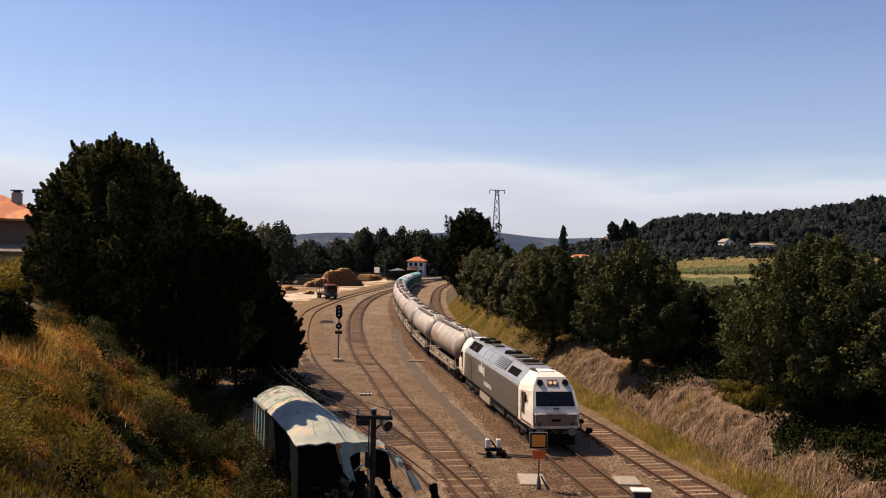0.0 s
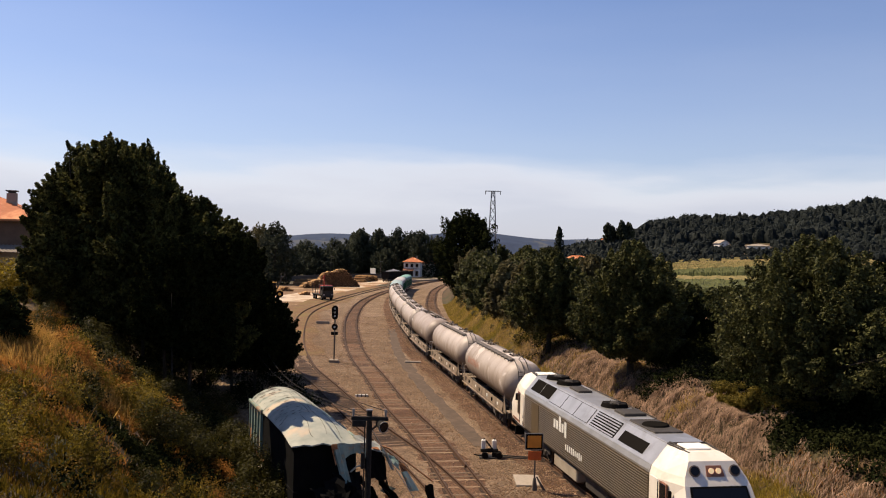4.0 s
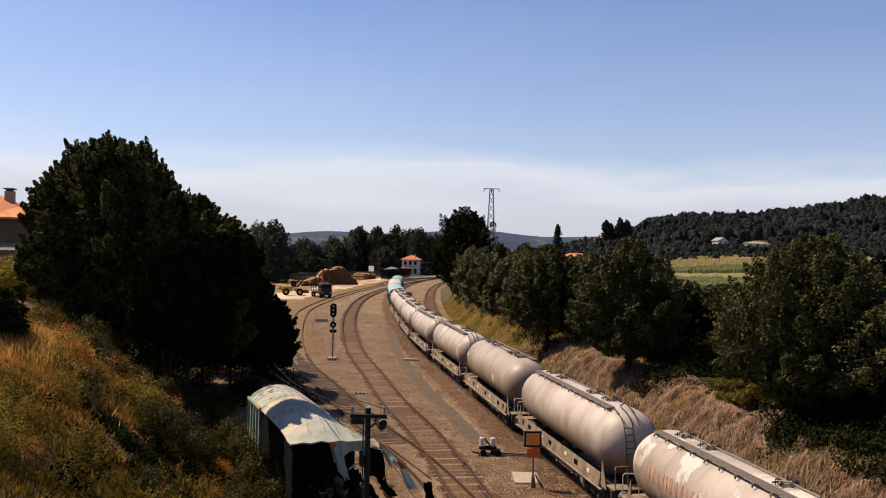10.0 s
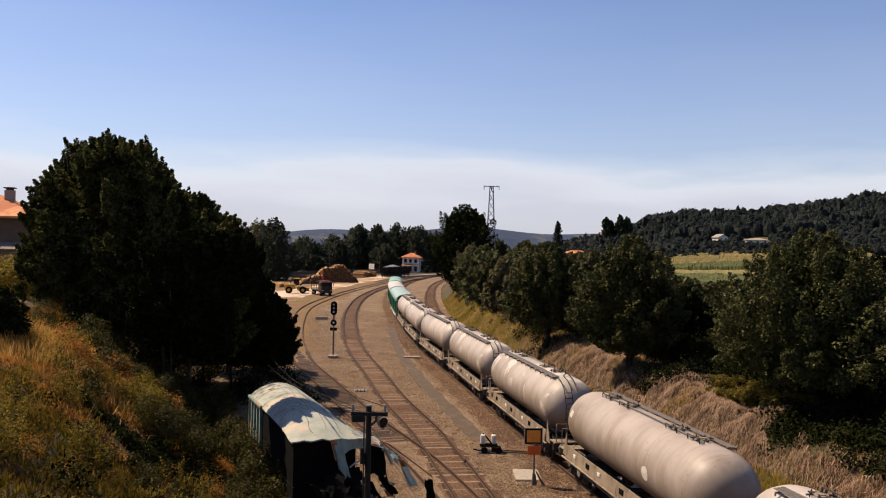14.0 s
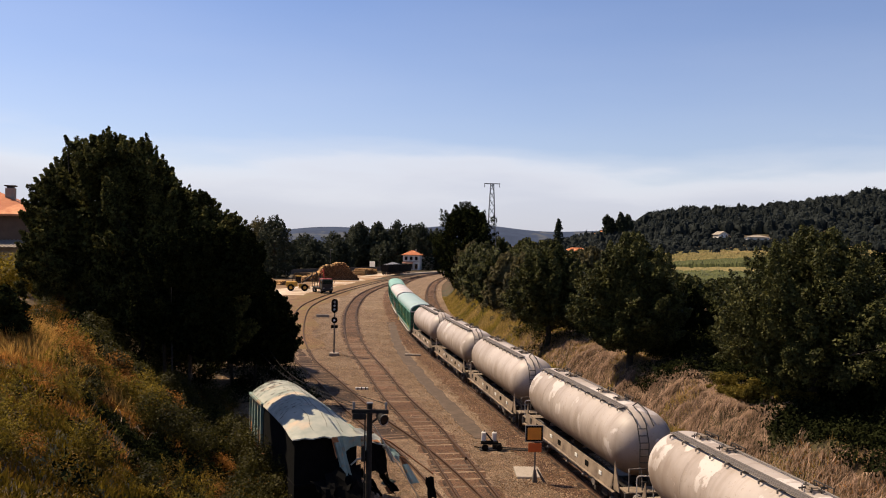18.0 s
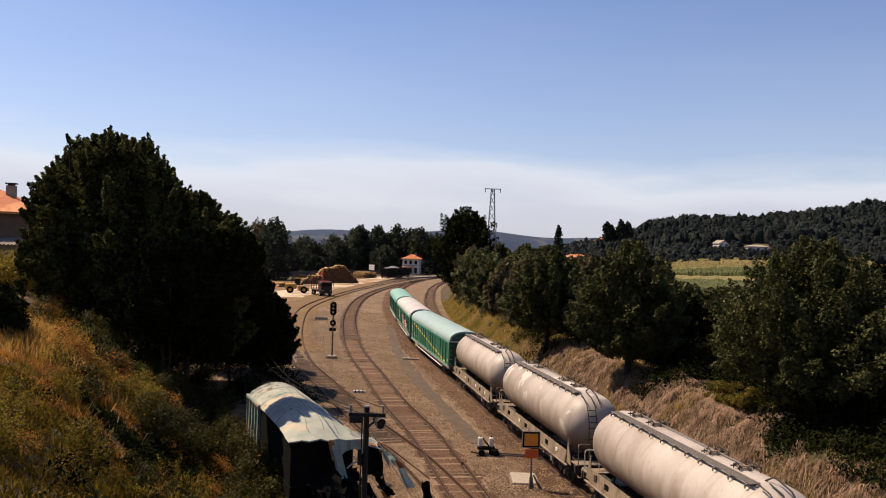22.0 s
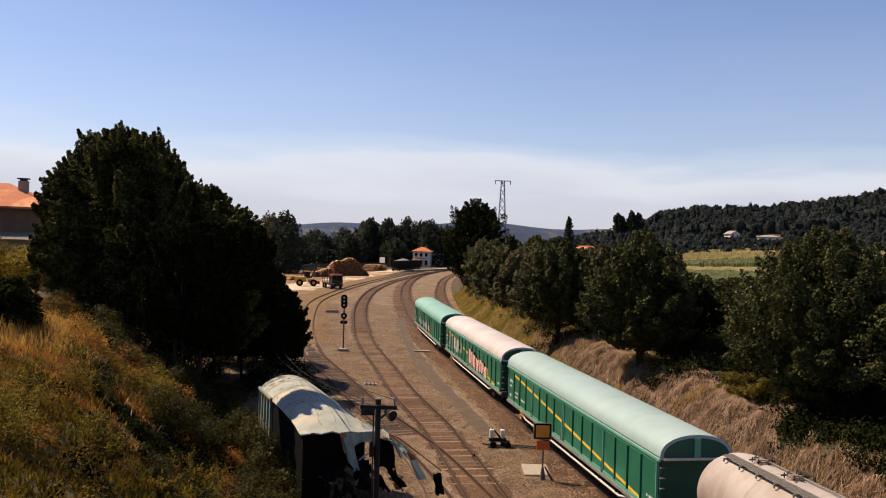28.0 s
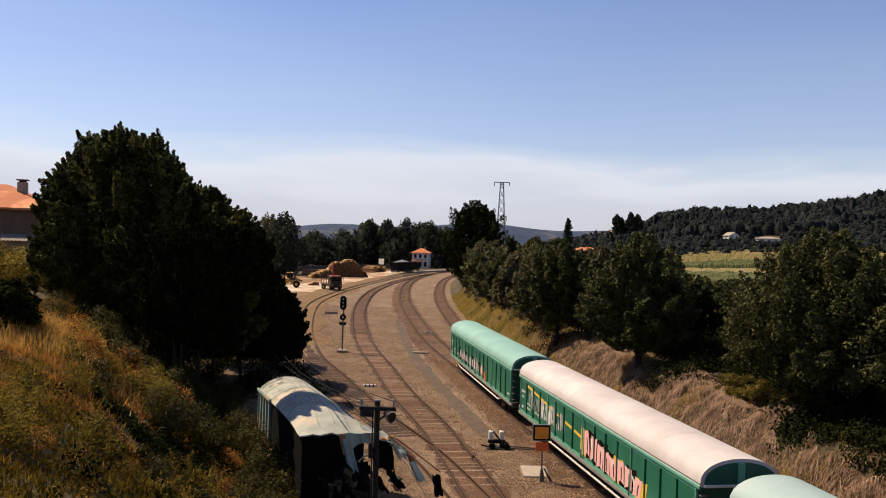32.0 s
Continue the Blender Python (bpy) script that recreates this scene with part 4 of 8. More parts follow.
def green_wagon(roof, label, seed, paint=(), striped=True):
    t = thing("covered_wagon", label, "covered wagon", "covered wagons in the train")
    L, Y = 23.1, 1.36
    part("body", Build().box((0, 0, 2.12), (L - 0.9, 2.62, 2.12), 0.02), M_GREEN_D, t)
    rf = part("roof", Build().loft([arch(x, 2.84, 3.14, 3.2, 0.86) for x in (-L / 2, -L / 2 + 0.05, L / 2 - 0.05, L / 2)]), roof, t, smooth=True)
    for s in (-1, 1):
        part("eave_rail", Build().box((0, s * 1.41, 3.12), (L, 0.07, 0.13), 0.02), M_EAVE, t)
        part("gutter", Build().box((0, s * 1.40, 3.235), (L, 0.05, 0.035), 0.01), M_DARK, t)
        part("side_sill", Build().box((0, s * 1.38, 1.0), (L, 0.1, 0.16), 0.02), M_SILLGREY, t)
        dl = (L - 0.5) / 4
        for d in range(4):
            x0 = -L / 2 + 0.25 + d * dl + (0.06 if d % 2 == 0 else -0.02) + (0.06 if d >= 2 else 0) - 0.06
            fr = Build()
            fr.box((x0 + dl / 2, s * 1.36, 3.0), (dl - 0.06, 0.06, 0.1), 0.01)
            fr.box((x0 + dl / 2, s * 1.36, 1.15), (dl - 0.06, 0.07, 0.14), 0.01)
            for k in (0, 1):
                fr.box((x0 + 0.05 + k * (dl - 0.1), s * 1.37, 2.08), (0.08, 0.1, 1.9), 0.01)
            door = part("door", fr, M_EAVE, t)
            pw = (dl - 0.2) / 4
            for k in range(4):
                part("panel", Build().box((x0 + 0.1 + (k + 0.5) * pw, s * Y, 2.085), (pw - 0.13, 0.045, 1.72), 0.012), M_GREEN, door)
                if k:
                    part("rib", Build().box((x0 + 0.1 + k * pw, s * 1.4, 2.085), (0.055, 0.09, 1.74), 0.012), M_GREEN, door)
            part("door_catch", Build().box((x0 + dl - 0.16, s * 1.40, 1.3), (0.06, 0.05, 0.4), 0.01), M_DARK, door)
        # the yellow stripe falls from the tail to the nose on the side that shows, in dashes over the panels
        for d in range(4):
            x0 = -L / 2 + 0.25 + d * dl
            pw = (dl - 0.2) / 4
            for k in range(4):
                xa, xb = x0 + 0.2 + k * pw, x0 + 0.0 + (k + 1) * pw
                za, zb = (2.88 - (xa + L / 2 - 1.6) * 0.08, 2.88 - (xb + L / 2 - 1.6) * 0.08)
                if xa + L / 2 < 1.6 or zb < 1.3 or not striped:
                    continue
                y = s * 1.387
                part("stripe", Build().loft([[(xa, y, za), (xa, y, za - 0.13), (xa, y - s * 0.02, za - 0.13), (xa, y - s * 0.02, za)], [(xb, y, zb), (xb, y, zb - 0.13), (xb, y - s * 0.02, zb - 0.13), (xb, y - s * 0.02, zb)]]), M_YELLOW, t)
        letters(t, -L / 2 + 0.5, -L / 2 + 1.3, 2.35, 0.2, s * 1.386, seed, n=6)
        letters(t, -L / 2 + 0.6, -L / 2 + 1.1, 2.05, 0.14, s * 1.386, seed + 1, n=4)
        letters(t, -L / 2 + 0.6, -L / 2 + 1.0, 1.45, 0.25, s * 1.386, seed + 2, n=2)
        letters(t, -L / 2 + 1.8, -L / 2 + 2.6, 1.8, 0.12, s * 1.386, seed + 3, n=6)
        letters(t, -L / 2 + 1.8, -L / 2 + 2.5, 1.55, 0.12, s * 1.386, seed + 4, n=6)
        letters(t, -L / 2 + 3.3, -L / 2 + 4.2, 1.6, 0.13, s * 1.386, seed + 5, n=6)
        letters(t, L / 2 - 1.2, L / 2 - 0.6, 1.55, 0.12, s * 1.386, seed + 6, n=5)
        # rods and pipes below the sill
        part("truss_pipe", Build().pipe([(-8.6, s * 1.3, 0.9), (-7.4, s * 1.3, 0.62), (7.4, s * 1.3, 0.62), (8.6, s * 1.3, 0.9)], 0.05, 8), M_PALE, t)
        for x in np.linspace(-7, 7, 8):
            part("hanger", Build().box((x, s * 1.3, 0.78), (0.06, 0.05, 0.34), 0.01), M_DARK, t)
        w = Build()
        for i in range(14):
            a, c = 2 * math.pi * i / 14, 2 * math.pi * (i + 1) / 14
            w.tube((-8.0 + 0.24 * math.cos(a), s * 1.42, 0.78 + 0.24 * math.sin(a)), (-8.0 + 0.24 * math.cos(c), s * 1.42, 0.78 + 0.24 * math.sin(c)), 0.025, 6)
        w.tube((-8.24, s * 1.42, 0.78), (-7.76, s * 1.42, 0.78), 0.015, 5).tube((-8, s * 1.42, 0.54), (-8, s * 1.42, 1.02), 0.015, 5)
        part("brake_wheel", w, M_YELLOW, t)
    for e in (-1, 1):
        a = Build().loft([arch(x, 2.56, 3.18, 3.22, 0.72) for x in (e * (L / 2 - 0.02), e * (L / 2 + 0.015))])
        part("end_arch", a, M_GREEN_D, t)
        for x in (-7.7, -3.85, 0, 3.85, 7.7) if e > 0 else ():
            part("roof_seam", Build().loft([[(px, py * 1.003, pz + 0.006) for px, py, pz in arch(x + d, 2.84, 3.2, 3.2, 0.86)[1:-1]] for d in (-0.012, 0.012)], close=False), roof, t)
        part("end_pillar", Build().box((e * (L / 2 + 0.03), 0, 3.56), (0.08, 0.24, 0.74), 0.01), M_EAVE, t)
        part("end_beam", Build().box((e * (L / 2 + 0.04), 0, 3.18), (0.12, 2.6, 0.09), 0.02), M_PALE, t)
        for y in (-1.2, 1.2):
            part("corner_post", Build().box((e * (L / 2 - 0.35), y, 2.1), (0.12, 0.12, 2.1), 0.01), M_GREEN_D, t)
            for k in range(5):
                part("end_step", Build().box((e * (L / 2 - 0.2), y * 1.02, 1.3 + k * 0.38), (0.2, 0.2, 0.035), 0.006), M_IRON, t)
        part("headstock", Build().box((e * (L / 2 + 0.05), 0, 1.0), (0.16, 2.7, 0.34), 0.02), M_DARK, t)
        coupling(t, e * (L / 2 + 0.92), e)
        bogie(t, e * 8.5, (0.0,), 0.46, WHEEL_S, 0.7)
    part("underframe", Build().box((0, 0, 0.88), (L, 1.3, 0.3), 0.03), M_DARK, t)
    part("brake_gear", Build().box((1.5, 0.1, 0.6), (3.2, 0.9, 0.3), 0.04).tube((-3.2, 0.3, 0.62), (-1.9, 0.3, 0.62), 0.2, 12), M_DARK, t)
    for shape in paint:
        part("graffiti", *shape, t)
    return t


M_SILLGREY = surface("dusty_sill", (0.20, 0.19, 0.165), (0.12, 0.115, 0.10), 2, 0.7, 0.1, moving=True)
# darker copy of the wagon green, shade of ends and gaps painted in
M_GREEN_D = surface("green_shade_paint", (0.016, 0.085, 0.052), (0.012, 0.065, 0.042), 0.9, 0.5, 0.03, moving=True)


M_MURK = surface("grey_spray", (0.20, 0.22, 0.2), (0.13, 0.15, 0.14), 2, 0.6, 0, moving=True)
M_MURK2 = surface("pale_spray", (0.42, 0.40, 0.38), (0.3, 0.3, 0.28), 2, 0.6, 0, moving=True)


def graffiti_pink():
    """Jagged overlapping letters in pink with black edges and a yellow fringe."""
    out = []
    y = -1.389
    rng = random.Random(14)

    def shard(x, z, w, h, lean, d, mat):
        p = [(x - w / 2, z - h / 2), (x - w / 2 + lean * 0.4, z + h * 0.1), (x - w / 2 + lean, z + h / 2), (x + w * 0.1 + lean, z + h * 0.42), (x + w / 2 + lean, z + h / 2), (x + w / 2 + lean * 0.3, z), (x + w / 2, z - h * 0.45), (x + w * 0.05, z - h * 0.34)]
        out.append((Build().add([(a, y - d, min(2.92, max(1.24, b))) for a, b in p], [tuple(range(len(p)))]), mat))

    for k in range(9):
        shard(0.1 + k * 0.82, 1.95 - 0.05 * k + rng.uniform(-0.12, 0.12), 1.0, 1.5 - 0.05 * k, rng.uniform(-0.3, 0.3), 0.0005 * k, M_YELLOW if k in (0, 5, 8) else M_BLACK)
    for k in range(8):
        x, z, h, ln = 0.55 + k * 0.82, 1.93 - 0.05 * k + rng.uniform(-0.1, 0.1), 1.2 - 0.05 * k, rng.uniform(-0.35, 0.35)
        shard(x, z, 0.72, h, ln, 0.006 + 0.0005 * k, M_PINK)
        shard(x + 0.1, z - 0.05, 0.1, h * 0.6, ln * 0.5, 0.012, M_BLACK)
        if k % 3 == 1:
            shard(x - 0.18, z + 0.2, 0.16, h * 0.4, -ln, 0.014, M_LETTER)
    for k in range(11):
        x, z = -9.2 + k * 0.62, 1.95 + rng.uniform(-0.2, 0.3)
        shard(x, z, 0.5, rng.uniform(0.8, 1.4), rng.uniform(-0.4, 0.4), 0.0005 * k, rng.choice((M_MURK, M_MURK2, M_MURK)))
        shard(x + 0.1, z, 0.16, rng.uniform(0.4, 0.9), rng.uniform(-0.3, 0.3), 0.007, rng.choice((M_BLACK, M_LETTER, M_GREEN_D)))
    return out



def graffiti_grey():
    out = []
    y = -1.389
    for k in range(11):
        x = -6.6 + k * 0.88
        out.append((blob(x, 1.75 + 0.1 * math.sin(k), 0.42, 0.5, y, 50 + k), M_BLACK if k % 3 == 0 else M_MURK))
        out.append((blob(x, 1.75, 0.24, 0.34, y - 0.004, 70 + k), M_PINK if k % 3 == 1 else M_MURK2))
    out.append((blob(3.3, 1.45, 0.3, 0.36, y - 0.008, 99), M_REDOR))
    return out


def locomotive():
    t = thing("diesel_locomotive", "white and grey diesel locomotive with ribbed sides and lit headlamps", "locomotive")
    Zs = [1.15, 1.3, 2.0, 2.1, 3.0, 3.28, 3.78, 4.02]
    W = [1.40, 1.40, 1.42, 1.42, 1.42, 1.33, 0.93, 0.72]
    WF = [1.28, 1.32, 1.34, 1.31, 1.2, 1.12, 0.86, 0.62]
    XF = [11.32, 11.4, 11.4, 11.28, 10.8, 10.62, 10.32, 9.8]

    def ring(x):
        return [(x, -w, z) for w, z in zip(W, Zs)] + [(x, w, z) for w, z in zip(W[::-1], Zs[::-1])]

    ZN = [1.15, 1.3, 2.05, 2.3, 3.13, 3.38, 3.86, 4.06]

    def nose(e):
        return [(e * x, -w, z) for x, w, z in zip(XF, WF, ZN)] + [(e * x, w, z) for x, w, z in zip(XF[::-1], WF[::-1], ZN[::-1])]

    def front(e, f, z, out=0.0):
        """A point of the nose: f across from -1 to 1, at a height."""
        return (e * (float(np.interp(z, ZN, XF)) + out), f * float(np.interp(z, ZN, WF)), z)

    part("body_shell", Build().loft([ring(-8.4), ring(8.4)], caps=False), M_GREY, t)
    for s in (-1, 1):
        # ribs along the flank, cantrail, sloped roof
        for k in range(17):
            z = 1.27 + k * 0.102
            part("rib", Build().box((0, s * 1.435, z), (16.7, 0.05, 0.052), 0.016), M_GREY, t)
        part("flank_door", Build().box((-6.2, s * 1.45, 2.05), (1.3, 0.04, 1.75), 0.01), M_GREY, t)
        part("cantrail", Build().loft([[(x, s * 1.43, 3.0), (x, s * 1.44, 3.09), (x, s * 1.355, 3.28), (x, s * 1.30, 3.28), (x, s * 1.36, 3.0)] for x in (-8.4, 8.4)]), M_SILVER, t)

        def slope(x0, x1, f0, f1, out, mat, name, parent=t):
            """A plate on the sloped roof side: f from 0 at the cantrail to 1 at the top."""
            def p(x, f, o):
                y, z = 1.33 - 0.61 * f + o * 0.77, 3.28 + 0.74 * f + o * 0.63
                return (x, s * y, z)
            return part(name, Build().loft([[p(x, f0, out), p(x, f1, out), p(x, f1, -0.02), p(x, f0, -0.02)] for x in (x0, x1)]), mat, parent)

        slope(-8.4, 8.4, 0.0, 1.0, 0.012, M_SILVER, "roof_side")
        for a, c, f in ((-7.8, -6.25, 0.9), (-6.15, -4.5, 0.9), (4.9, 7.3, 0.68)):
            slope(a, c, 0.16, f, 0.03, M_BLACK, "roof_grille")
        for a, c in ((-4.3, -2.5), (-2.45, -0.6), (-0.55, 1.3)):
            slope(a, c, 0.1, 0.9, 0.028, M_SILVER, "roof_panel")
            slope(c - 0.02, c + 0.02, 0.1, 0.9, 0.033, M_DARK, "panel_seam")
            slope(a, c, 0.08, 0.1, 0.033, M_DARK, "panel_seam")
            slope(a, c, 0.88, 0.9, 0.033, M_DARK, "panel_seam")
        g = slope(1.6, 4.4, 0.1, 0.9, 0.02, M_BLACK, "louvre")
        for k in range(6):
            slope(1.65, 4.35, 0.13 + k * 0.13, 0.19 + k * 0.13, 0.05, M_SILVER, "slat", g)
        # plain marks in place of the lettering on the flank
        rng = random.Random(3)
        b = Build()
        for i in range(5):
            b.box((-2.75 + i * 0.42, s * 1.468, 2.55 + (0.12 if i == 2 else 0)), (0.3, 0.01, 0.42 + (0.3 if i in (2, 4) else 0.0)), 0)
        part("emblem", b, M_LETTER, t, kind="stuff")
        b = Build()
        for i in range(9):
            b.box((-0.95 + i * 0.27, s * 1.468, 1.78), (0.15, 0.01, rng.uniform(0.22, 0.36)), 0)
        part("lettering", b, M_LETTER, t, kind="stuff")
    # roof top with fans and exhausts
    part("roof_top", Build().box((0, 0, 4.03), (16.8, 1.46, 0.08), 0.02), M_SILVER, t)
    for x, r in ((-7.0, 0.66), (-5.2, 0.66), (1.2, 0.62)):
        f = part("fan_cowl", Build().tube((x, 0.05, 4.06), (x, 0.05, 4.24), r, 22, r * 0.9), M_BLACK, t, smooth=True)
        g = Build().tube((x, 0.05, 4.24), (x, 0.05, 4.3), r * 0.4, 12, r * 0.25)
        for k in range(8):
            a = k * math.pi / 4
            g.tube((x, 0.05, 4.26), (x + r * 0.88 * math.cos(a), 0.05 + r * 0.88 * math.sin(a), 4.25), 0.02, 4)
        part("fan_grille", g, M_DARK, f)
    part("exhaust_box", Build().box((-3.2, 0, 4.12), (1.5, 0.7, 0.12), 0.03), M_DARK, t)
    part("roof_hump", Build().box((2.9, 0.1, 4.12), (1.2, 1.0, 0.14), 0.03), M_DARK, t)
    g = part("radiator_grille", Build().box((5.6, 0.05, 4.09), (2.5, 1.2, 0.08), 0.03), M_DARK, t)
    part("radiator_fan", Build().tube((5.6, 0.05, 4.12), (5.6, 0.05, 4.2), 0.56, 20, 0.5), M_BLACK, g, smooth=True)
    part("roof_rail", Build().pipe([(-4, 0.7, 4.12), (4.2, 0.7, 4.12)], 0.03), M_DARK, t)
    # the two cabs
    for e in (1, -1):
        b = Build().loft([ring(e * 8.4), ring(e * 9.3), nose(e)], caps=False)
        n = nose(e)
        for k in range(7):
            b.add([n[k], n[15 - k], n[14 - k], n[k + 1]], [(0, 1, 2, 3)])
        cab = part("cab", b, M_CAB, t, "cream white driver's cab with a wide windscreen")

        def plate(f0, f1, z0, z1, out, mat, name, parent=None, under=-0.01):
            zs = [z0, (z0 + z1) / 2, z1]
            rings = [[front(e, f0, z, out), front(e, f1, z, out), front(e, f1, z, under), front(e, f0, z, under)] for z in zs]
            return part(name, Build().loft(rings), mat, parent or cab)

        w = plate(-0.86, 0.86, 2.38, 3.12, 0.015, M_BLACK, "windscreen_frame")
        plate(-0.8, 0.8, 2.43, 3.07, 0.025, M_GLASS, "windscreen", w)
        part("wiper", Build().tube(front(e, 0.1, 2.36, 0.05), front(e, -0.25, 2.58, 0.05), 0.02, 5), M_BLACK, w)
        for f in (-0.72, 0.72):
            p = front(e, f, 3.56, 0.0)
            lamp = part("marker_lamp", Build().tube(p, (p[0] + e * 0.06, p[1], p[2] + 0.03), 0.2, 16), M_NOSE, cab)
            part("lens", Build().tube((p[0] + e * 0.055, p[1], p[2] + 0.028), (p[0] + e * 0.075, p[1], p[2] + 0.04), 0.155, 16), M_GLASS, lamp)
        h = plate(-0.3, 0.3, 3.4, 3.73, 0.03, M_BROWN, "headlamp_box")
        for f in (-0.13, 0.13):
            p = front(e, f, 3.57, 0.03)
            part("headlamp", Build().tube(p, (p[0] + e * 0.03, p[1], p[2] + 0.01), 0.1, 14), M_LAMPLIT if e > 0 else M_GLASS, h)
        plate(-0.96, 0.96, 1.32, 1.96, 0.012, M_NOSE, "nose_panel")
        part("front_mark", Build().box((e * 11.425, 0, 1.62), (0.012, 0.5, 0.14)), M_BLACK, cab)
        for y in (-1, 1):
            part("front_handrail", Build().pipe([(e * 11.42, y * 1.2, 1.5), (e * 11.47, y * 1.2, 1.98), (e * 11.47, y * 0.62, 1.98)], 0.025), M_WHITE_M, cab)
            p = front(e, y * 0.72, 1.42, 0.0)
            part("tail_lamp", Build().tube(p, (p[0] + e * 0.05, p[1], p[2]), 0.09, 12), M_DARK, cab)
            # cab side: door, window and a brown band
            d = part("cab_door", Build().box((e * 8.85, y * 1.425, 2.1), (0.66, 0.05, 1.76), 0.015), M_CAB, cab)
            part("door_slot", Build().box((e * 8.56, y * 1.455, 1.75), (0.05, 0.02, 0.2)), M_BLACK, d)
            part("door_slot", Build().box((e * 8.56, y * 1.455, 1.4), (0.05, 0.02, 0.2)), M_BLACK, d)
            part("cab_window", Build().box((e * 9.55, y * 1.41, 2.33), (0.5, 0.06, 1.15), 0.02), M_GLASS, cab)
            part("brown_band", Build().loft([[(e * 8.5, y * 1.425, 1.24), (e * 8.5, y * 1.425, 1.36), (e * 8.5, y * 1.36, 1.36), (e * 8.5, y * 1.36, 1.24)], [(e * 9.3, y * 1.42, 1.24), (e * 9.3, y * 1.42, 1.36), (e * 9.3, y * 1.36, 1.36), (e * 9.3, y * 1.36, 1.24)], [(e * 11.1, y * 1.335, 1.24), (e * 11.1, y * 1.345, 1.36), (e * 11.1, y * 1.27, 1.36), (e * 11.1, y * 1.27, 1.24)]]), M_BROWN, cab)
            part("mirror", Build().box((e * 10.1, y * 1.42, 2.6), (0.1, 0.12, 0.4), 0.02), M_BLACK, cab)
        part("cab_roof_hatch", Build().box((e * 9.0, 0, 4.06), (0.9, 0.9, 0.08), 0.03), M_WHITE_M, cab)
        part("roof_rim", Build().pipe([front(e, -0.95, 4.04, 0.0), (e * 8.42, -0.74, 4.06), (e * 8.42, 0.74, 4.06), front(e, 0.95, 4.04, 0.0)], 0.035), M_DARK, cab)
        part("wiper_motor", Build().box(front(e, 0.0, 2.27, 0.05), (0.1, 0.36, 0.08), 0.02), M_DARK, cab)
        for y in (-1, 1):
            part("handrail", Build().pipe([(e * 9.24, y * 1.46, 1.35), (e * 9.24, y * 1.47, 2.9)], 0.02), M_DARK, cab)
            part("window_rim", Build().box((e * 9.55, y * 1.402, 2.33), (0.6, 0.06, 1.26), 0.02), M_BROWN, cab)
        part("horn_rail", Build().pipe([(e * 9.5, -0.62, 4.1), (e * 8.5, -0.7, 4.12)], 0.03), M_DARK, cab)
        # plough coloured black to stand for the shadow beneath the nose
        part("snow_plough", Build().loft([[(e * 11.0, -1.2, 0.25), (e * 11.0, 1.2, 0.25), (e * 10.9, 1.2, 0.75), (e * 10.9, -1.2, 0.75)], [(e * 11.15, -1.2, 0.2), (e * 11.15, 1.2, 0.2), (e * 10.98, 1.2, 0.75), (e * 10.98, -1.2, 0.75)]]), M_BLACK, t)
        coupling(t, e * 11.5, e)
        bogie(t, e * 6.9, (-1.85, 0, 1.85), 0.53, WHEEL_L, 2.0)
    part("underframe", Build().box((0, 0, 1.05), (21.6, 2.5, 0.26), 0.03), M_DARK, t)
    part("fuel_tank", Build().box((-1.6, 0, 0.68), (3.4, 2.55, 0.62), 0.05), M_GREYB, t)
    part("equipment_case", Build().box((2.2, 0, 0.66), (2.8, 2.2, 0.6), 0.05), M_DARK, t)
    return t


M_WHITE_M = surface("white_enamel", (0.76, 0.74, 0.68), (0.7, 0.67, 0.6), 2, 0.45, 0.05, moving=True)
M_GREYB = surface("dusty_grey_beige", (0.30, 0.26, 0.20), (0.24, 0.2, 0.15), 1.5, 0.7, 0.1, moving=True)


def on_line(s_front, s_rear, turned=False):
    """A vehicle's pose with its middle between two places on the line; its nose points to the nearer."""
    a, b = TRAIN_LINE.at(s_front), TRAIN_LINE.at(s_rear)
    m, d = (a + b) / 2, a - b
    return pose(m[0], m[1], 0, 0, 0, math.degrees(math.atan2(d[1], d[0])) + (180 if turned else 0))


def run(t):
    """How far the train has gone at t seconds: it gathers speed from 4.6 to 7.1 m/s."""
    return float(np.interp(t, RUN[:, 0], RUN[:, 1]))


RUN = spline([(0, -0.1), (3, 14.1), (6, 29.3), (9, 46.25), (12, 63.8), (15, 82.2), (18, 101.0), (21, 120.75), (24, 140.5), (28, 167.9), (32, 196.1)], 0.02)
TRAIN = []  # (thing, place of its middle at the start, half the distance between its pivots, turned end for end)
TRAIN.append((locomotive(), 59.0, 6.9, False))
CREAM = "grimy cream tank wagon with a top walkway"
WAGONS = (
    (M_TANK_P, CREAM + " and red lettering", True),
    (M_TANK, CREAM, False),
    (M_TANK_D, "dark grimy cement tank wagon with dull brown paint", False),
    (M_TANK_P, CREAM + " and flaking pale paint", False),
    (M_TANK_P, CREAM + " and streaky stains", False),
    (M_TANK, CREAM + " and a worn flank", False),
    (M_TANK_P, CREAM, False),
    (M_TANK, CREAM, False),
)
for i, (paint, text, red) in enumerate(WAGONS):
    TRAIN.append((tank_wagon(paint, text, 40 + i, red), 71.1 + 15.9 * (i + 0.5), 5.0, i == 2))
for i, (roof, text, spray) in enumerate(((M_GREENROOF, "long green covered wagon with a falling yellow stripe", ()), (M_WHITEROOF, "long green covered wagon with pink graffiti and a white roof", graffiti_pink()), (M_TEALROOF, "long green covered wagon with grey and pink graffiti", graffiti_grey()))):
    TRAIN.append((green_wagon(roof, text, 100 * i, spray, i < 2), 199.3 + 11.55 + 25.0 * i, 8.5, False))


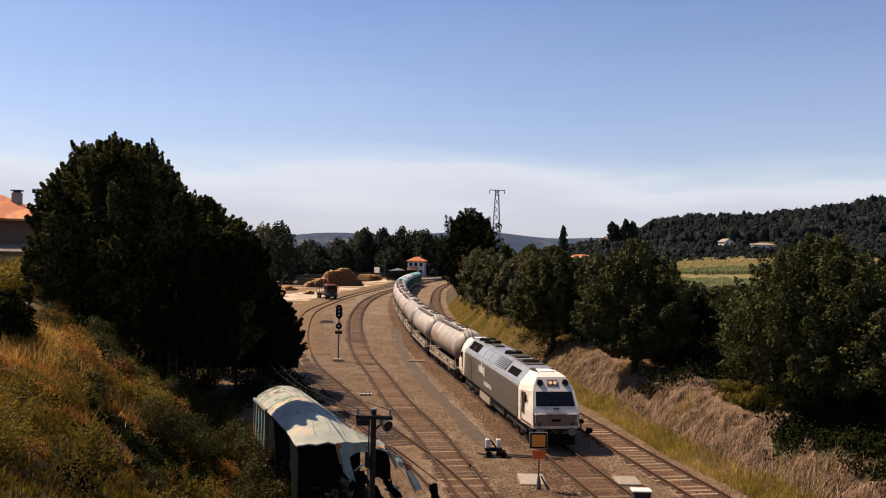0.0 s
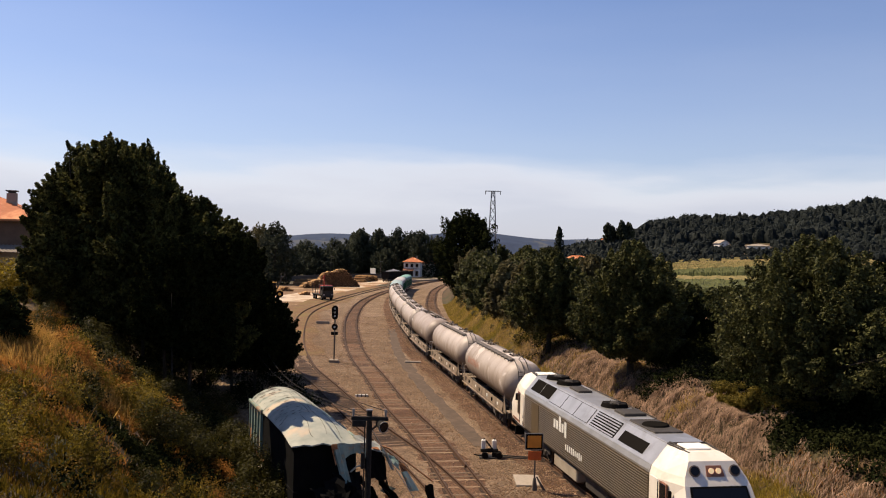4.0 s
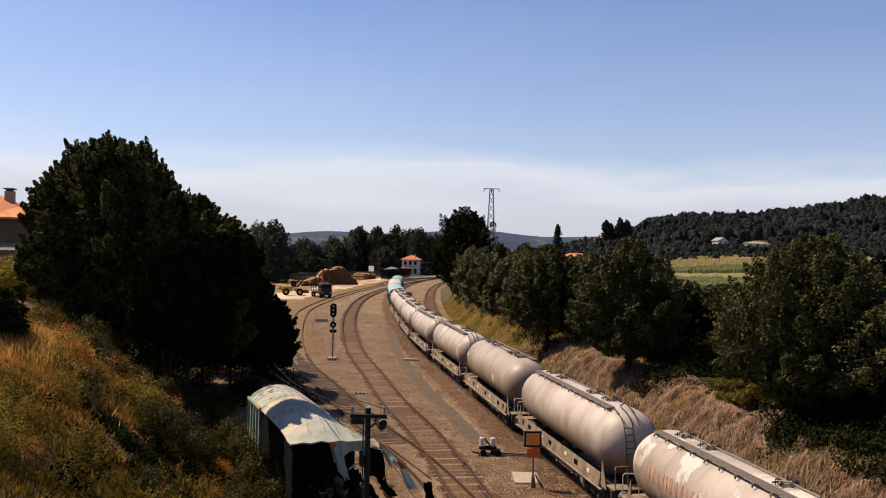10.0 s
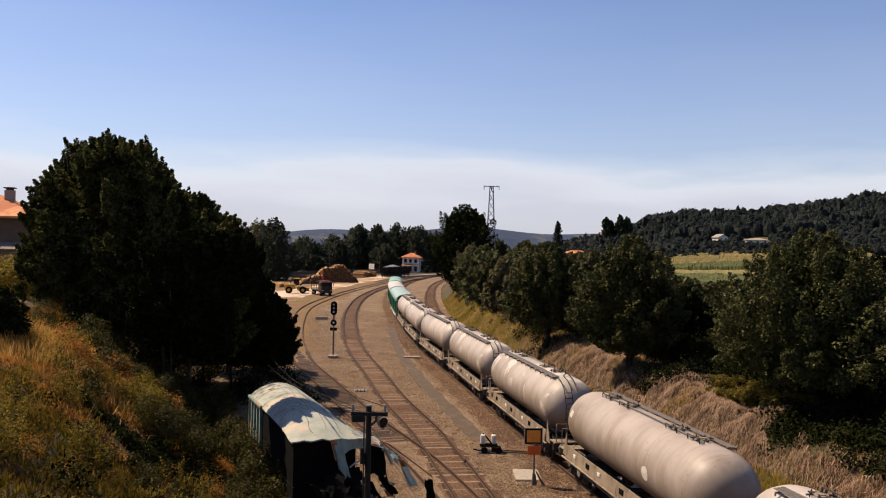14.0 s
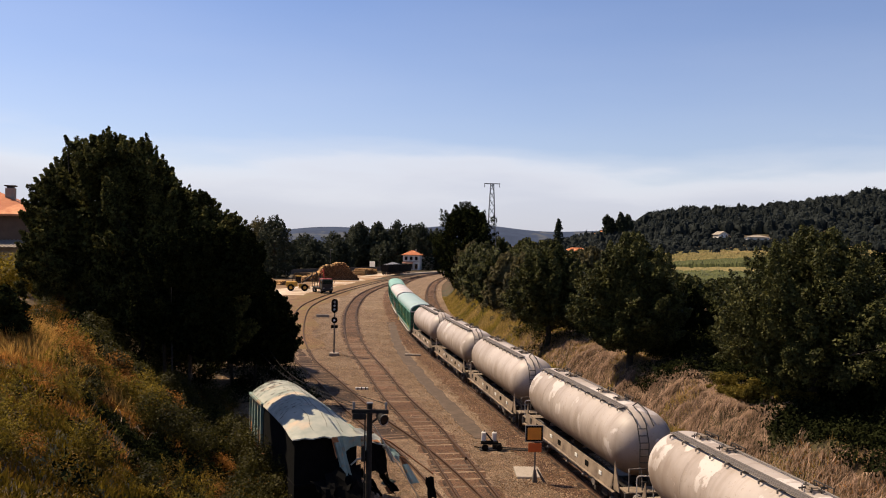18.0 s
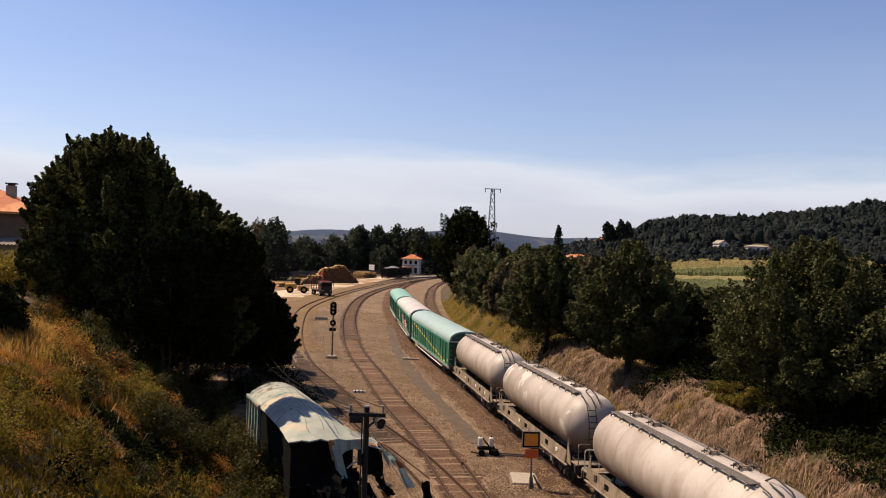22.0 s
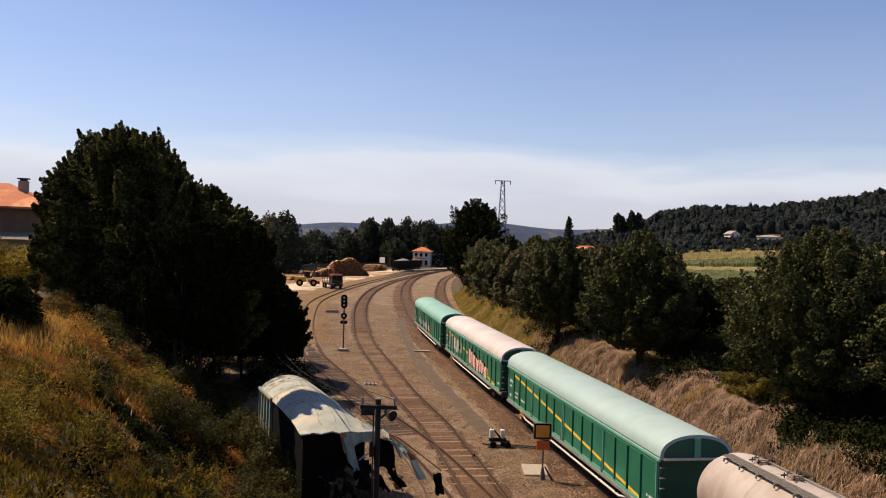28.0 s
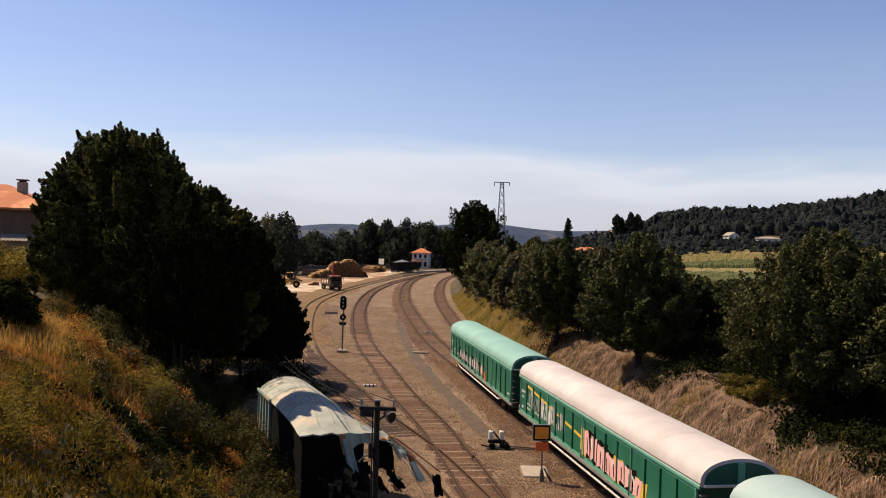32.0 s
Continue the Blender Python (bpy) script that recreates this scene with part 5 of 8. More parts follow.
# ---- lineside things ----
def signal():
    t = thing("railway_signal", "tall black railway light signal on a grey mast", "signal", at=pose(-9.6, 83.4, -0.2))
    part("footing", Build().box((0, 0, 0.14), (0.9, 0.9, 0.34), 0.04), M_CONCRETE, t)
    part("mast", Build().tube((0, 0, 0.2), (0, 0, 5.4), 0.07, 10), M_POST, t)
    h = part("signal_head", Build().loft([[(0.31 * math.cos(a) , -0.12 + d, 4.9 + 0.32 * math.sin(a) + (0.36 if math.sin(a) > 0 else -0.36)) for a in np.linspace(0, 2 * math.pi, 24, endpoint=False)] for d in (0, 0.12)]), M_BLACK, t)
    for k, z in enumerate((5.28, 4.92, 4.56)):
        part("lens", Build().tube((0, -0.13, z), (0, -0.22, z), 0.1, 12), M_GLASSY, h)
        part("hood", Build().loft([[(0.14 * math.cos(a), y, z + 0.14 * math.sin(a)) for a in np.linspace(0, math.pi, 9)] for y in (-0.12, -0.34)], close=False), M_BLACK, h)
    h2 = part("lower_head", Build().tube((0, -0.02, 3.5), (0, -0.14, 3.5), 0.3, 18), M_BLACK, t)
    part("lens", Build().tube((0, -0.14, 3.5), (0, -0.2, 3.5), 0.1, 12), M_GLASSY, h2)
    for s in (-1, 1):
        part("number_plate_blank", Build().box((s * 0.2, -0.08, 2.86), (0.28, 0.06, 0.3), 0.02), M_BLACK, t)
    for k in range(11):
        part("rung", Build().tube((-0.2, 0.12, 0.6 + k * 0.33), (0.2, 0.12, 0.6 + k * 0.33), 0.015, 5), M_POST, t)
    tagged(part("cable_trough", Build().box((-1.9, 84.2, -0.1), (1.6, 0.4, 0.22), 0.03), M_CONCRETE), "pale concrete cable trough beside the signal", "trough")


M_POST = surface("weathered_post", (0.12, 0.10, 0.085), (0.08, 0.068, 0.058), 4, 0.8, 0.2)
# pale grey stands for the light reflected in the lenses
M_GLASSY = plain("signal_lens", (0.46, 0.50, 0.54), 0.15)
M_RIM = surface("sign_rim", (0.24, 0.23, 0.21), (0.17, 0.16, 0.15), 4, 0.6, 0.1)
signal()


def board_sign():
    t = thing("limit_board", "square orange shunting board over a smaller red plate", "sign", at=pose(4.9, 39.7, -0.2, 0, 0, 4))
    part("footing", Build().loft([[(-0.1, -0.14, 0), (0.14, -0.14, 0), (0.14, 0.14, 0), (-0.1, 0.14, 0)], [(-0.05, -0.06, 0.6), (0.06, -0.06, 0.6), (0.06, 0.06, 0.6), (-0.05, 0.06, 0.6)]]), M_POST, t)
    part("brace", Build().loft([[(0.4, -0.1, 0), (0.55, -0.1, 0), (0.55, 0.06, 0), (0.4, 0.06, 0)], [(0.07, -0.05, 0.66), (0.14, -0.05, 0.66), (0.14, 0.04, 0.66), (0.07, 0.04, 0.66)]]), M_POST, t)
    part("post", Build().tube((0, 0, 0.1), (0, 0, 2.5), 0.04, 8), M_POST, t)
    b = part("board", Build().box((-0.06, -0.06, 2.32), (0.86, 0.04, 0.78), 0.01), M_RIM, t)
    part("border", Build().box((-0.06, -0.084, 2.32), (0.78, 0.02, 0.7)), M_BLACK, b)
    part("face", Build().box((-0.06, -0.098, 2.32), (0.64, 0.02, 0.56)), M_ORANGE, b)
    part("lower_plate", Build().box((-0.02, -0.06, 1.66), (0.62, 0.03, 0.42), 0.01), M_REDOR, t)


board_sign()


def point_machine():
    t = thing("point_machine", "dark point machine with two white lever weights and rods", "point machine", at=pose(3.1, 45.9, -0.2))
    part("base", Build().box((0.1, 0, 0.06), (1.1, 0.7, 0.12), 0.03), M_DARK, t)
    part("motor_case", Build().box((0.1, -0.02, 0.42), (0.95, 0.34, 0.16), 0.05).box((0.5, -0.1, 0.24), (0.5, 0.4, 0.3), 0.05), M_BLACK, t)
    for x in (-0.16, 0.62):
        part("gear_drum", Build().tube((x, -0.42, 0.22), (x, -0.24, 0.22), 0.17, 14).tube((x, -0.46, 0.22), (x, -0.42, 0.22), 0.06, 8), M_BLACK, t)
    for x in (-0.22, 0.36):
        w = part("lever_weight", Build().box((x, 0.08, 0.72), (0.25, 0.26, 0.5), 0.04), M_WHITE, t)
        part("lever_arm", Build().pipe([(x, 0.0, 0.3), (x, 0.08, 0.95), (x + 0.04, 0.1, 1.05)], 0.03), M_DARK, w)
    part("cross_bar", Build().pipe([(-0.1, -0.05, 0.95), (0.26, -0.05, 0.5)], 0.045), M_BLACK, t)
    part("hand_lever", Build().pipe([(-0.15, -0.3, 0.15), (-0.75, -0.5, 0.3)], 0.035), M_BLACK, t)
    for y in (-0.3, 0.05):
        part("throw_rod", Build().pipe([(0.6, y, 0.16), (3.8, y - 0.5, 0.12)], 0.04), M_DARK, t)



point_machine()
tagged(part("concrete_cover", Build().box((4.75, 41.15, -0.14), (1.25, 1.9, 0.16), 0.03), M_CONCRETE), "pale concrete cable cover slab in the ballast", "slab", "concrete covers")
tagged(part("concrete_cover", Build().box((9.4, 41.3, -0.14), (1.15, 1.5, 0.16), 0.03), M_CONCRETE), "pale concrete cable cover slab in the ballast", "slab", "concrete covers")


def junction_box():
    t = thing("junction_box", "white-topped trackside junction box", "box", at=pose(9.4, 38.4, -0.22))
    part("case", Build().box((0, 0, 0.22), (0.76, 0.5, 0.44), 0.02), M_DARK, t)
    part("lid", Build().box((-0.02, 0, 0.47), (0.9, 0.62, 0.08), 0.02), M_WHITE, t)
    part("conduit", Build().pipe([(-0.4, 0, 0.1), (-1.8, -0.2, 0.06)], 0.05), M_POST, t)


junction_box()


def ground_lamp(x, y, h):
    t = thing("ground_signal", "small dark shunting signal on a short post", "signal", "small ground signals", at=pose(x, y, -0.22))
    part("post", Build().tube((0, 0, 0), (0, 0, h), 0.045, 8), M_POST, t)
    part("lamp_case", Build().box((0, 0, h + 0.1), (0.36, 0.26, 0.26), 0.05), M_BLACK, t)


ground_lamp(9.15, 53.3, 0.5)
ground_lamp(8.8, 48.4, 0.95)


def fouling_marker(x, y, rz):
    t = thing("fouling_marker", "low white and black clearance marker", "marker", "clearance markers", at=pose(x, y, -0.2, 0, 0, rz))
    part("bar", Build().box((0, 0, 0.12), (0.95, 0.16, 0.16), 0.02), M_WHITE, t)
    for s in (-0.28, 0, 0.28):
        part("band", Build().box((s, 0, 0.12), (0.07, 0.172, 0.172)), M_BLACK, t)


fouling_marker(-5.25, 64.2, 5)
fouling_marker(-1.5, 104, 5)
tagged(part("concrete_marker", Build().box((-16.3, 126.3, 0.0), (1.9, 0.3, 0.5), 0.04), M_CONCRETE), "low pale concrete marker beside the siding", "marker")


def check_rails():
    """Short guard rails inside the crossing of the siding and the main line."""
    t = thing("check_rail", "rusty guard rails at a crossing", "rail", kind="structure")
    for line, off, y0, y1 in ((MAIN_LINE, 0.80, 42.5, 48.5), (LEFT_LINE, -0.80, 42.5, 48.5)):
        k = [i for i in range(len(line.p)) if y0 <= line.p[i, 1] <= y1]
        q = line.offset(off)[k]
        w = np.gradient(q, axis=0)
        w /= np.linalg.norm(w, axis=1)[:, None]
        part("rail", Build().loft([[(a + v[1] * c, b - v[0] * c, z) for c, z in ((-0.05, -0.16), (-0.03, 0.01), (0.03, 0.01), (0.05, -0.16))] for (a, b), v in zip(q, w)]), M_RAIL, t)


check_rails()


def lamp_pole():
    t = thing("wooden_pole", "dark wooden line pole with insulators and a floodlight", "pole", at=pose(-1.87, 26, ground_at(-1.87, 26)))
    z0 = ground_at(-1.87, 26)
    top = 5.95 - z0
    part("pole", Build().tube((0, 0, -0.3), (0, 0, top), 0.105, 12, 0.085), M_POLE, t)
    part("cap", Build().tube((0, 0, top), (0, 0, top + 0.04), 0.1, 12), M_LAMPGREY, t)
    part("crossarm", Build().box((0.02, -0.1, top - 0.22), (1.12, 0.1, 0.12), 0.01), M_POLE, t)
    part("crossarm", Build().box((-0.3, -0.12, top - 0.36), (0.42, 0.14, 0.2), 0.02), M_POLE, t)
    for x in (-0.48, 0.5):
        i = Build().tube((x, -0.1, top - 0.16), (x, -0.1, top - 0.02), 0.03, 8)
        i.tube((x, -0.1, top - 0.02), (x, -0.1, top + 0.07), 0.05, 10, 0.035)
        part("insulator", i, M_LAMPGREY, t)
    f = part("floodlight", Build().tube((0.28, -0.05, top - 0.34), (0.46, -0.3, top - 0.44), 0.1, 14, 0.17), M_POLE, t, smooth=True)
    part("lamp_glass", Build().tube((0.46, -0.3, top - 0.44), (0.467, -0.31, top - 0.444), 0.15, 14), M_GLASS, f)
    part("lamp_rim", Build().pipe([(0.462 + 0.165 * 0.75 * math.cos(q), -0.303 + 0.165 * 0.55 * math.cos(q), top - 0.442 + 0.165 * math.sin(q)) for q in np.linspace(0, 2 * math.pi, 17)], 0.014, 5), M_LAMPGREY, f)
    part("floodlight_bracket", Build().pipe([(0.05, 0, top - 0.6), (0.3, -0.05, top - 0.38)], 0.035), M_DARK, t)
    part("meter_box", Build().box((-0.17, -0.06, top - 1.5), (0.12, 0.16, 0.5), 0.02), M_POLE, t)
    part("conduit", Build().pipe([(-0.13, -0.06, 0), (-0.13, -0.06, top - 0.4)], 0.022), M_POLE, t)
    for k, (a, b) in enumerate((((-0.48, -0.1, 0.02), (-15.3, 56.0, -2.2)), ((0.5, -0.1, 0.02), (-15.2, 64.0, -3.4)), ((-0.1, -0.1, -0.2), (-16.5, 55.0, -2.0)))):
        a, b = Vector(a) + Vector((0, 0, top)), Vector(b) + Vector((0, 0, top))
        pts = [a.lerp(b, i / 14) - Vector((0, 0, 1.6 * math.sin(math.pi * i / 14))) for i in range(15)]
        part("cable", Build().pipe(pts, 0.013, 5), M_POLE, t)
    part("guy_wire", Build().pipe([(0.1, -0.05, top - 0.6), (2.6, 5.0, -z0 - 0.1)], 0.014, 5), M_PALE2, t)


M_POLE = surface("tarred_pole", (0.03, 0.026, 0.022), (0.018, 0.016, 0.014), 5, 0.9, 0.3, gloss=0.1)
M_PALE2 = surface("pale_enamel", (0.45, 0.42, 0.38), (0.36, 0.33, 0.3), 5, 0.5, 0.1)
M_LAMPGREY = surface("lamp_grey", (0.16, 0.16, 0.17), (0.12, 0.12, 0.125), 5, 0.5, 0.1)
lamp_pole()


# ---- the derelict wagon ----
M_OLDROOF = surface("flaking_roof", (0.36, 0.355, 0.30), (0.235, 0.25, 0.215), 0.9, 0.85, 0.2, (0.44, 0.34, 0.25), 0.55, (0.54, 0.66), moving=True, gloss=0.05)
M_OLDGREEN = surface("peeling_green", (0.19, 0.25, 0.21), (0.12, 0.17, 0.145), 2.0, 0.8, 0.2, (0.30, 0.17, 0.09), 1.6, (0.52, 0.66), moving=True)
M_FLAKE = surface("lifted_flake", (0.12, 0.10, 0.08), (0.07, 0.058, 0.048), 6, 0.9, 0)
# near-black for one black board and for the painted shade inside the van
M_BLACK_SHADE = surface("black_board_and_shade", (0.007, 0.0065, 0.006), (0.004, 0.004, 0.004), 3, 0.95, 0.2, moving=True, gloss=0.05)
M_TEAL = surface("peeling_teal_sheet", (0.26, 0.33, 0.285), (0.17, 0.235, 0.205), 2.2, 0.8, 0.2, (0.36, 0.24, 0.14), 2.4, (0.55, 0.66), moving=True)
M_DULLTEAL = surface("dull_teal_sheet", (0.085, 0.115, 0.105), (0.05, 0.072, 0.066), 1.5, 0.8, 0.2, (0.14, 0.09, 0.06), 1.1, (0.55, 0.68), moving=True)
M_RUST = surface("rust", (0.34, 0.145, 0.055), (0.21, 0.09, 0.04), 3, 0.9, 0.4, (0.44, 0.22, 0.10), 0.9, moving=True)


def derelict_wagon():
    ang = math.degrees(math.atan2(-9.4, 3.8))
    t = thing("derelict_wagon", "wrecked pale green goods van with a flaking roof", "goods van", at=pose(-5.85, 38.35, 0.05, 0, 0, ang))
    L, W = 10.1, 2.7
    n = 12

    def roof(x, sag=0.0, w=W, z=3.2, rise=0.62):
        return [(x, -w / 2 + w * i / n, z - sag * (i / n) + rise * math.sin(math.pi * i / n) ** 0.75) for i in range(n + 1)]

    rings = [roof(-L / 2), roof(-2.5), roof(0, 0.05), roof(2.2, 0.05, W, 3.16, 0.52), roof(3.4, 0.05, W * 1.03, 3.12, 0.34), roof(4.3, 0.08, W * 1.08, 3.08, 0.16), [(4.75 + 0.12 * math.sin(i * 2.3), y + 0.1, z + 0.02 * math.sin(i * 1.7)) for i, (x, y, z) in enumerate(roof(4.8, 0.1, W * 1.14, 3.04, 0.06))]]
    b = Build().loft(rings, close=False)
    b.loft([[(x, y, z - 0.05) for x, y, z in r] for r in rings], close=False)
    b.loft([rings[0], [(x, y, z - 0.05) for x, y, z in rings[0]]], close=False)
    b.loft([rings[-1], [(x, y, z - 0.05) for x, y, z in rings[-1]]], close=False)
    part("roof", b, M_OLDROOF, t, smooth=True)
    for x in (-4.95, -3.4, -1.85, -0.3):
        part("roof_seam", Build().loft([[(px, py, pz + 0.012) for px, py, pz in roof(x + d, 0.02 if x > -1 else 0)] for d in (-0.03, 0.03)], close=False), M_OLDGREEN, t)
    # curled flakes of dark paint, in rows along the seams
    rng = random.Random(8)
    fl = Build()
    for k in range(75):
        x = rng.choice((-4.8, -4.3, -3.5, -2.7, -1.2, -0.6, 0.6, 1.6, 2.2)) + rng.gauss(0, 0.22)
        i = rng.uniform(0.5, 9.5)
        r = roof(x, 0.03)
        q = Vector(r[int(i)]).lerp(Vector(r[int(i) + 1]), i % 1) + Vector((0, 0, 0.025))
        u, w = rng.uniform(0.02, 0.06), rng.uniform(0.04, 0.14)
        side = (Vector(r[int(i) + 1]) - Vector(r[int(i)])).normalized() * w
        fl.add([q - side, q + Vector((u, 0, 0)), q + side, q - Vector((u * 0.6, 0, 0))], [(0, 1, 2, 3)])
    for k in range(60):
        x, i = rng.choice((-4.6, -3.9, -2.2, 0.2, 1.4)) + rng.gauss(0, 0.35), rng.uniform(0.3, 5.5)
        r = roof(x, 0.03)
        q = Vector(r[int(i)]).lerp(Vector(r[int(i) + 1]), i % 1) + Vector((0, 0, 0.025))
        side = (Vector(r[int(i) + 1]) - Vector(r[int(i)])).normalized() * rng.uniform(0.05, 0.17)
        u = rng.uniform(0.03, 0.08)
        fl.add([q - side, q + Vector((u, 0, 0)), q + side + Vector((u * 0.5, 0, 0)), q - Vector((u * 0.7, 0, 0))], [(0, 1, 2, 3)])
    part("paint_flakes", fl, M_FLAKE, t, kind="stuff")
    # long splits in the roof sheet
    for k, (x0, x1, i0) in enumerate(((-4.9, 0.2, 8.6), (-3.0, 1.6, 6.4), (-0.2, 4.0, 7.2), (0.9, 4.4, 9.4), (1.6, 4.2, 4.4))):
        pts = []
        for m in range(13):
            x = x0 + (x1 - x0) * m / 12
            i = min(max(i0 + 0.22 * math.sin(m * 0.7 + k) + rng.uniform(-0.08, 0.08) - 0.03 * m, 0), n - 1.01)
            g = int(np.clip(np.searchsorted([-5.05, -2.5, 0, 2.2, 3.4, 4.3], x) - 1, 0, 4))
            xa, xb = (-5.05, -2.5, 0, 2.2, 3.4, 4.3)[g:g + 2]
            f = (x - xa) / (xb - xa)
            ra, rb = [Vector(v) for v in rings[g]], [Vector(v) for v in rings[g + 1]]
            pa, pb = ra[int(i)].lerp(ra[int(i) + 1], i % 1), rb[int(i)].lerp(rb[int(i) + 1], i % 1)
            pts.append(tuple(pa.lerp(pb, f) + Vector((0, 0, 0.012))))
        part("split", Build().pipe(pts, 0.007, 4), M_FLAKE, t)
    part("eave", Build().pipe([(-L / 2, W / 2 + 0.02, 3.2), (2.0, W / 2 + 0.02, 3.14), (4.4, W / 2 + 0.1, 3.0)], 0.04), M_OLDGREEN, t)
    # the side that shows (-y) with its posts and planks; the near end is open
    sd = part("side_wall", Build().box((-3.55, -W / 2 + 0.05, 2.15), (3.0, 0.05, 2.0), 0.01), M_OLDGREEN, t)
    for k in range(5):
        part("post", Build().box((-5.0 + k * 0.72, -W / 2 - 0.01, 2.15), (0.09, 0.09, 2.05), 0.015), M_OLDGREEN, sd)
    for k in range(6):
        part("plank", Build().box((-4.66 + (k % 3) * 0.68, -W / 2 + 0.015, 1.42 if k < 3 else 1.72), (0.58, 0.03, 0.26), 0.008), M_RUST if k % 3 == 0 else M_OLDGREEN, sd)
    part("eave", Build().box((-3.5, -W / 2 - 0.02, 3.2), (3.2, 0.14, 0.16), 0.03), M_OLDGREEN, t)
    part("far_side_wall", Build().box((-0.35, W / 2 - 0.05, 2.1), (9.3, 0.05, 2.1), 0.01), M_OLDGREEN, t)
    part("end_wall", Build().box((-L / 2 + 0.06, 0, 2.2), (0.06, W - 0.1, 2.2), 0.01), M_OLDGREEN, t)
    # black floor, side sheet and inner wall stand for the shade within the van
    part("floor", Build().box((-0.3, 0, 1.12), (9.6, W - 0.1, 0.1), 0.01), M_BLACK_SHADE, t)
    part("tarred_panel", Build().box((1.2, -W / 2 + 0.1, 1.75), (6.4, 0.05, 2.72), 0.01), M_BLACK_SHADE, t)
    part("bulkhead", Build().box((4.38, 0, 1.66), (0.06, W - 0.14, 2.6), 0.01), M_BLACK_SHADE, t)
    part("sole_bar", Build().box((-3.2, -W / 2 + 0.1, 0.98), (3.8, 0.12, 0.26), 0.02), M_RUST, t)
    part("sole_bar", Build().box((-1.0, W / 2 - 0.1, 0.98), (8.2, 0.12, 0.26), 0.02), M_RUST, t)
    part("step", Build().box((-0.7, -W / 2 - 0.22, 0.95), (0.9, 0.3, 0.05), 0.01), M_PALE2, t)
    for x in (-3.3, 2.6):
        for s in (-1, 1):
            part("wheel", WHEEL_S, None, t, at=pose(x, s * 0.93, 0.42, 0, 0, 0 if s < 0 else 180))
    # torn sheets at the near end
    def crumple(c, u, v, mat, name, seed, n=6, amp=0.12):
        """A buckled sheet about c, spanned by u and v."""
        r = random.Random(seed)
        c, u, v = Vector(c), Vector(u), Vector(v)
        nrm = u.cross(v).normalized()
        rows = []
        for i in range(n + 1):
            row = []
            for j in range(n + 1):
                a, b2 = i / n - 0.5, j / n - 0.5
                if i in (0, n):
                    a += r.uniform(-0.09, 0.09)
                if j in (0, n):
                    b2 += r.uniform(-0.09, 0.09)
                row.append(c + u * a + v * b2 + nrm * r.uniform(-amp, amp))
            rows.append(row)
        b3 = Build().loft(rows, close=False).loft([[p - nrm * 0.02 for p in row] for row in rows], close=False)
        part(name, b3, mat, t)

    # the folded corner strip hanging from the roof, its rusty head, and the arched panel beside it
    r = random.Random(6)
    top, foot = Vector((4.86, 0.32, 3.02)), Vector((5.12, 0.68, 1.5))
    rows = [[top.lerp(foot, i / 7) + Vector((dx + r.uniform(-0.012, 0.012), dy + r.uniform(-0.015, 0.015), 0.05 * dy)) for dx, dy in ((0.0, -0.17), (0.07, -0.12), (0.09, 0.03), (0.01, 0.08), (0.06, 0.2))] for i in range(8)]
    part("torn_side_sheet", Build().loft(rows, close=False).loft([[p - Vector((0.02, 0, 0)) for p in row] for row in rows], close=False), M_TEAL, t)
    crumple((4.96, 0.22, 2.97), (0.03, 0.05, -0.2), (0.03, 0.22, 0.02), M_RUST, "torn_side_sheet", 2, 4, 0.015)
    crumple((4.98, 0.2, 2.6), (0.1, 0.16, -0.7), (0.01, 0.05, 0.0), M_RUST, "torn_side_sheet", 12, 4, 0.008)
    cols = [[(4.86 + 0.04 * math.sin(j * 1.9), 0.42 + 0.155 * j, z) for z in (3.02, 2.75 + 0.02 * math.sin(j * 2.2), 2.02 + 0.62 * math.sin(math.pi * j / 9) ** 0.8)] for j in range(9)]
    part("arched_panel", Build().loft(cols, close=False).loft([[(x - 0.03, y, z) for x, y, z in c] for c in cols], close=False), M_TEAL, t)
    # the roof splayed outwards, with what hangs from it down to the siding
    crumple((4.5, 1.75, 2.9), (0.8, 0.1, -0.3), (0.1, 1.0, -0.42), M_OLDROOF, "torn_sheet", 4, 6, 0.05)
    crumple((4.75, 1.95, 2.76), (0.2, 0.02, -0.05), (0.05, 0.35, -0.03), M_RUST, "torn_sheet", 5, 4, 0.015)
    crumple((4.45, 2.1, 2.1), (0.0, 0.9, -0.35), (0.3, 0.1, -1.3), M_BLACK_SHADE, "charred_board", 13, 5, 0.06)
    crumple((4.6, 2.7, 2.25), (0.15, 0.75, -0.62), (0.5, -0.15, -0.12), M_OLDGREEN, "torn_sheet", 6, 6, 0.08)
    crumple((4.85, 2.55, 2.2), (0.12, 0.3, -0.7), (0.04, 0.12, 0.03), M_OLDROOF, "torn_sheet", 9, 5, 0.03)
    crumple((4.78, 3.2, 1.85), (0.1, 0.16, -0.34), (0.12, 0.18, 0.05), M_RUST, "torn_sheet", 7, 4, 0.03)
    rows = [[Vector((4.82, 3.25, 1.7)).lerp(Vector((5.25, 3.55, 1.0)), i / 6) + Vector((0.1 * math.cos(q), (0.13 + 0.012 * i) * math.sin(q), 0.05 * math.cos(q))) for q in np.linspace(-1.7, 1.7, 7)] for i in range(7)]
    part("curled_sheet", Build().loft(rows, close=False).loft([[p - Vector((0.015, 0, 0.01)) for p in row] for row in rows], close=False), M_TEAL, t)
    crumple((4.98, 4.36, 0.68), (0.06, 0.14, -0.85), (0.2, 0.3, 0.05), M_BLACK_SHADE, "charred_board", 8, 4, 0.03)
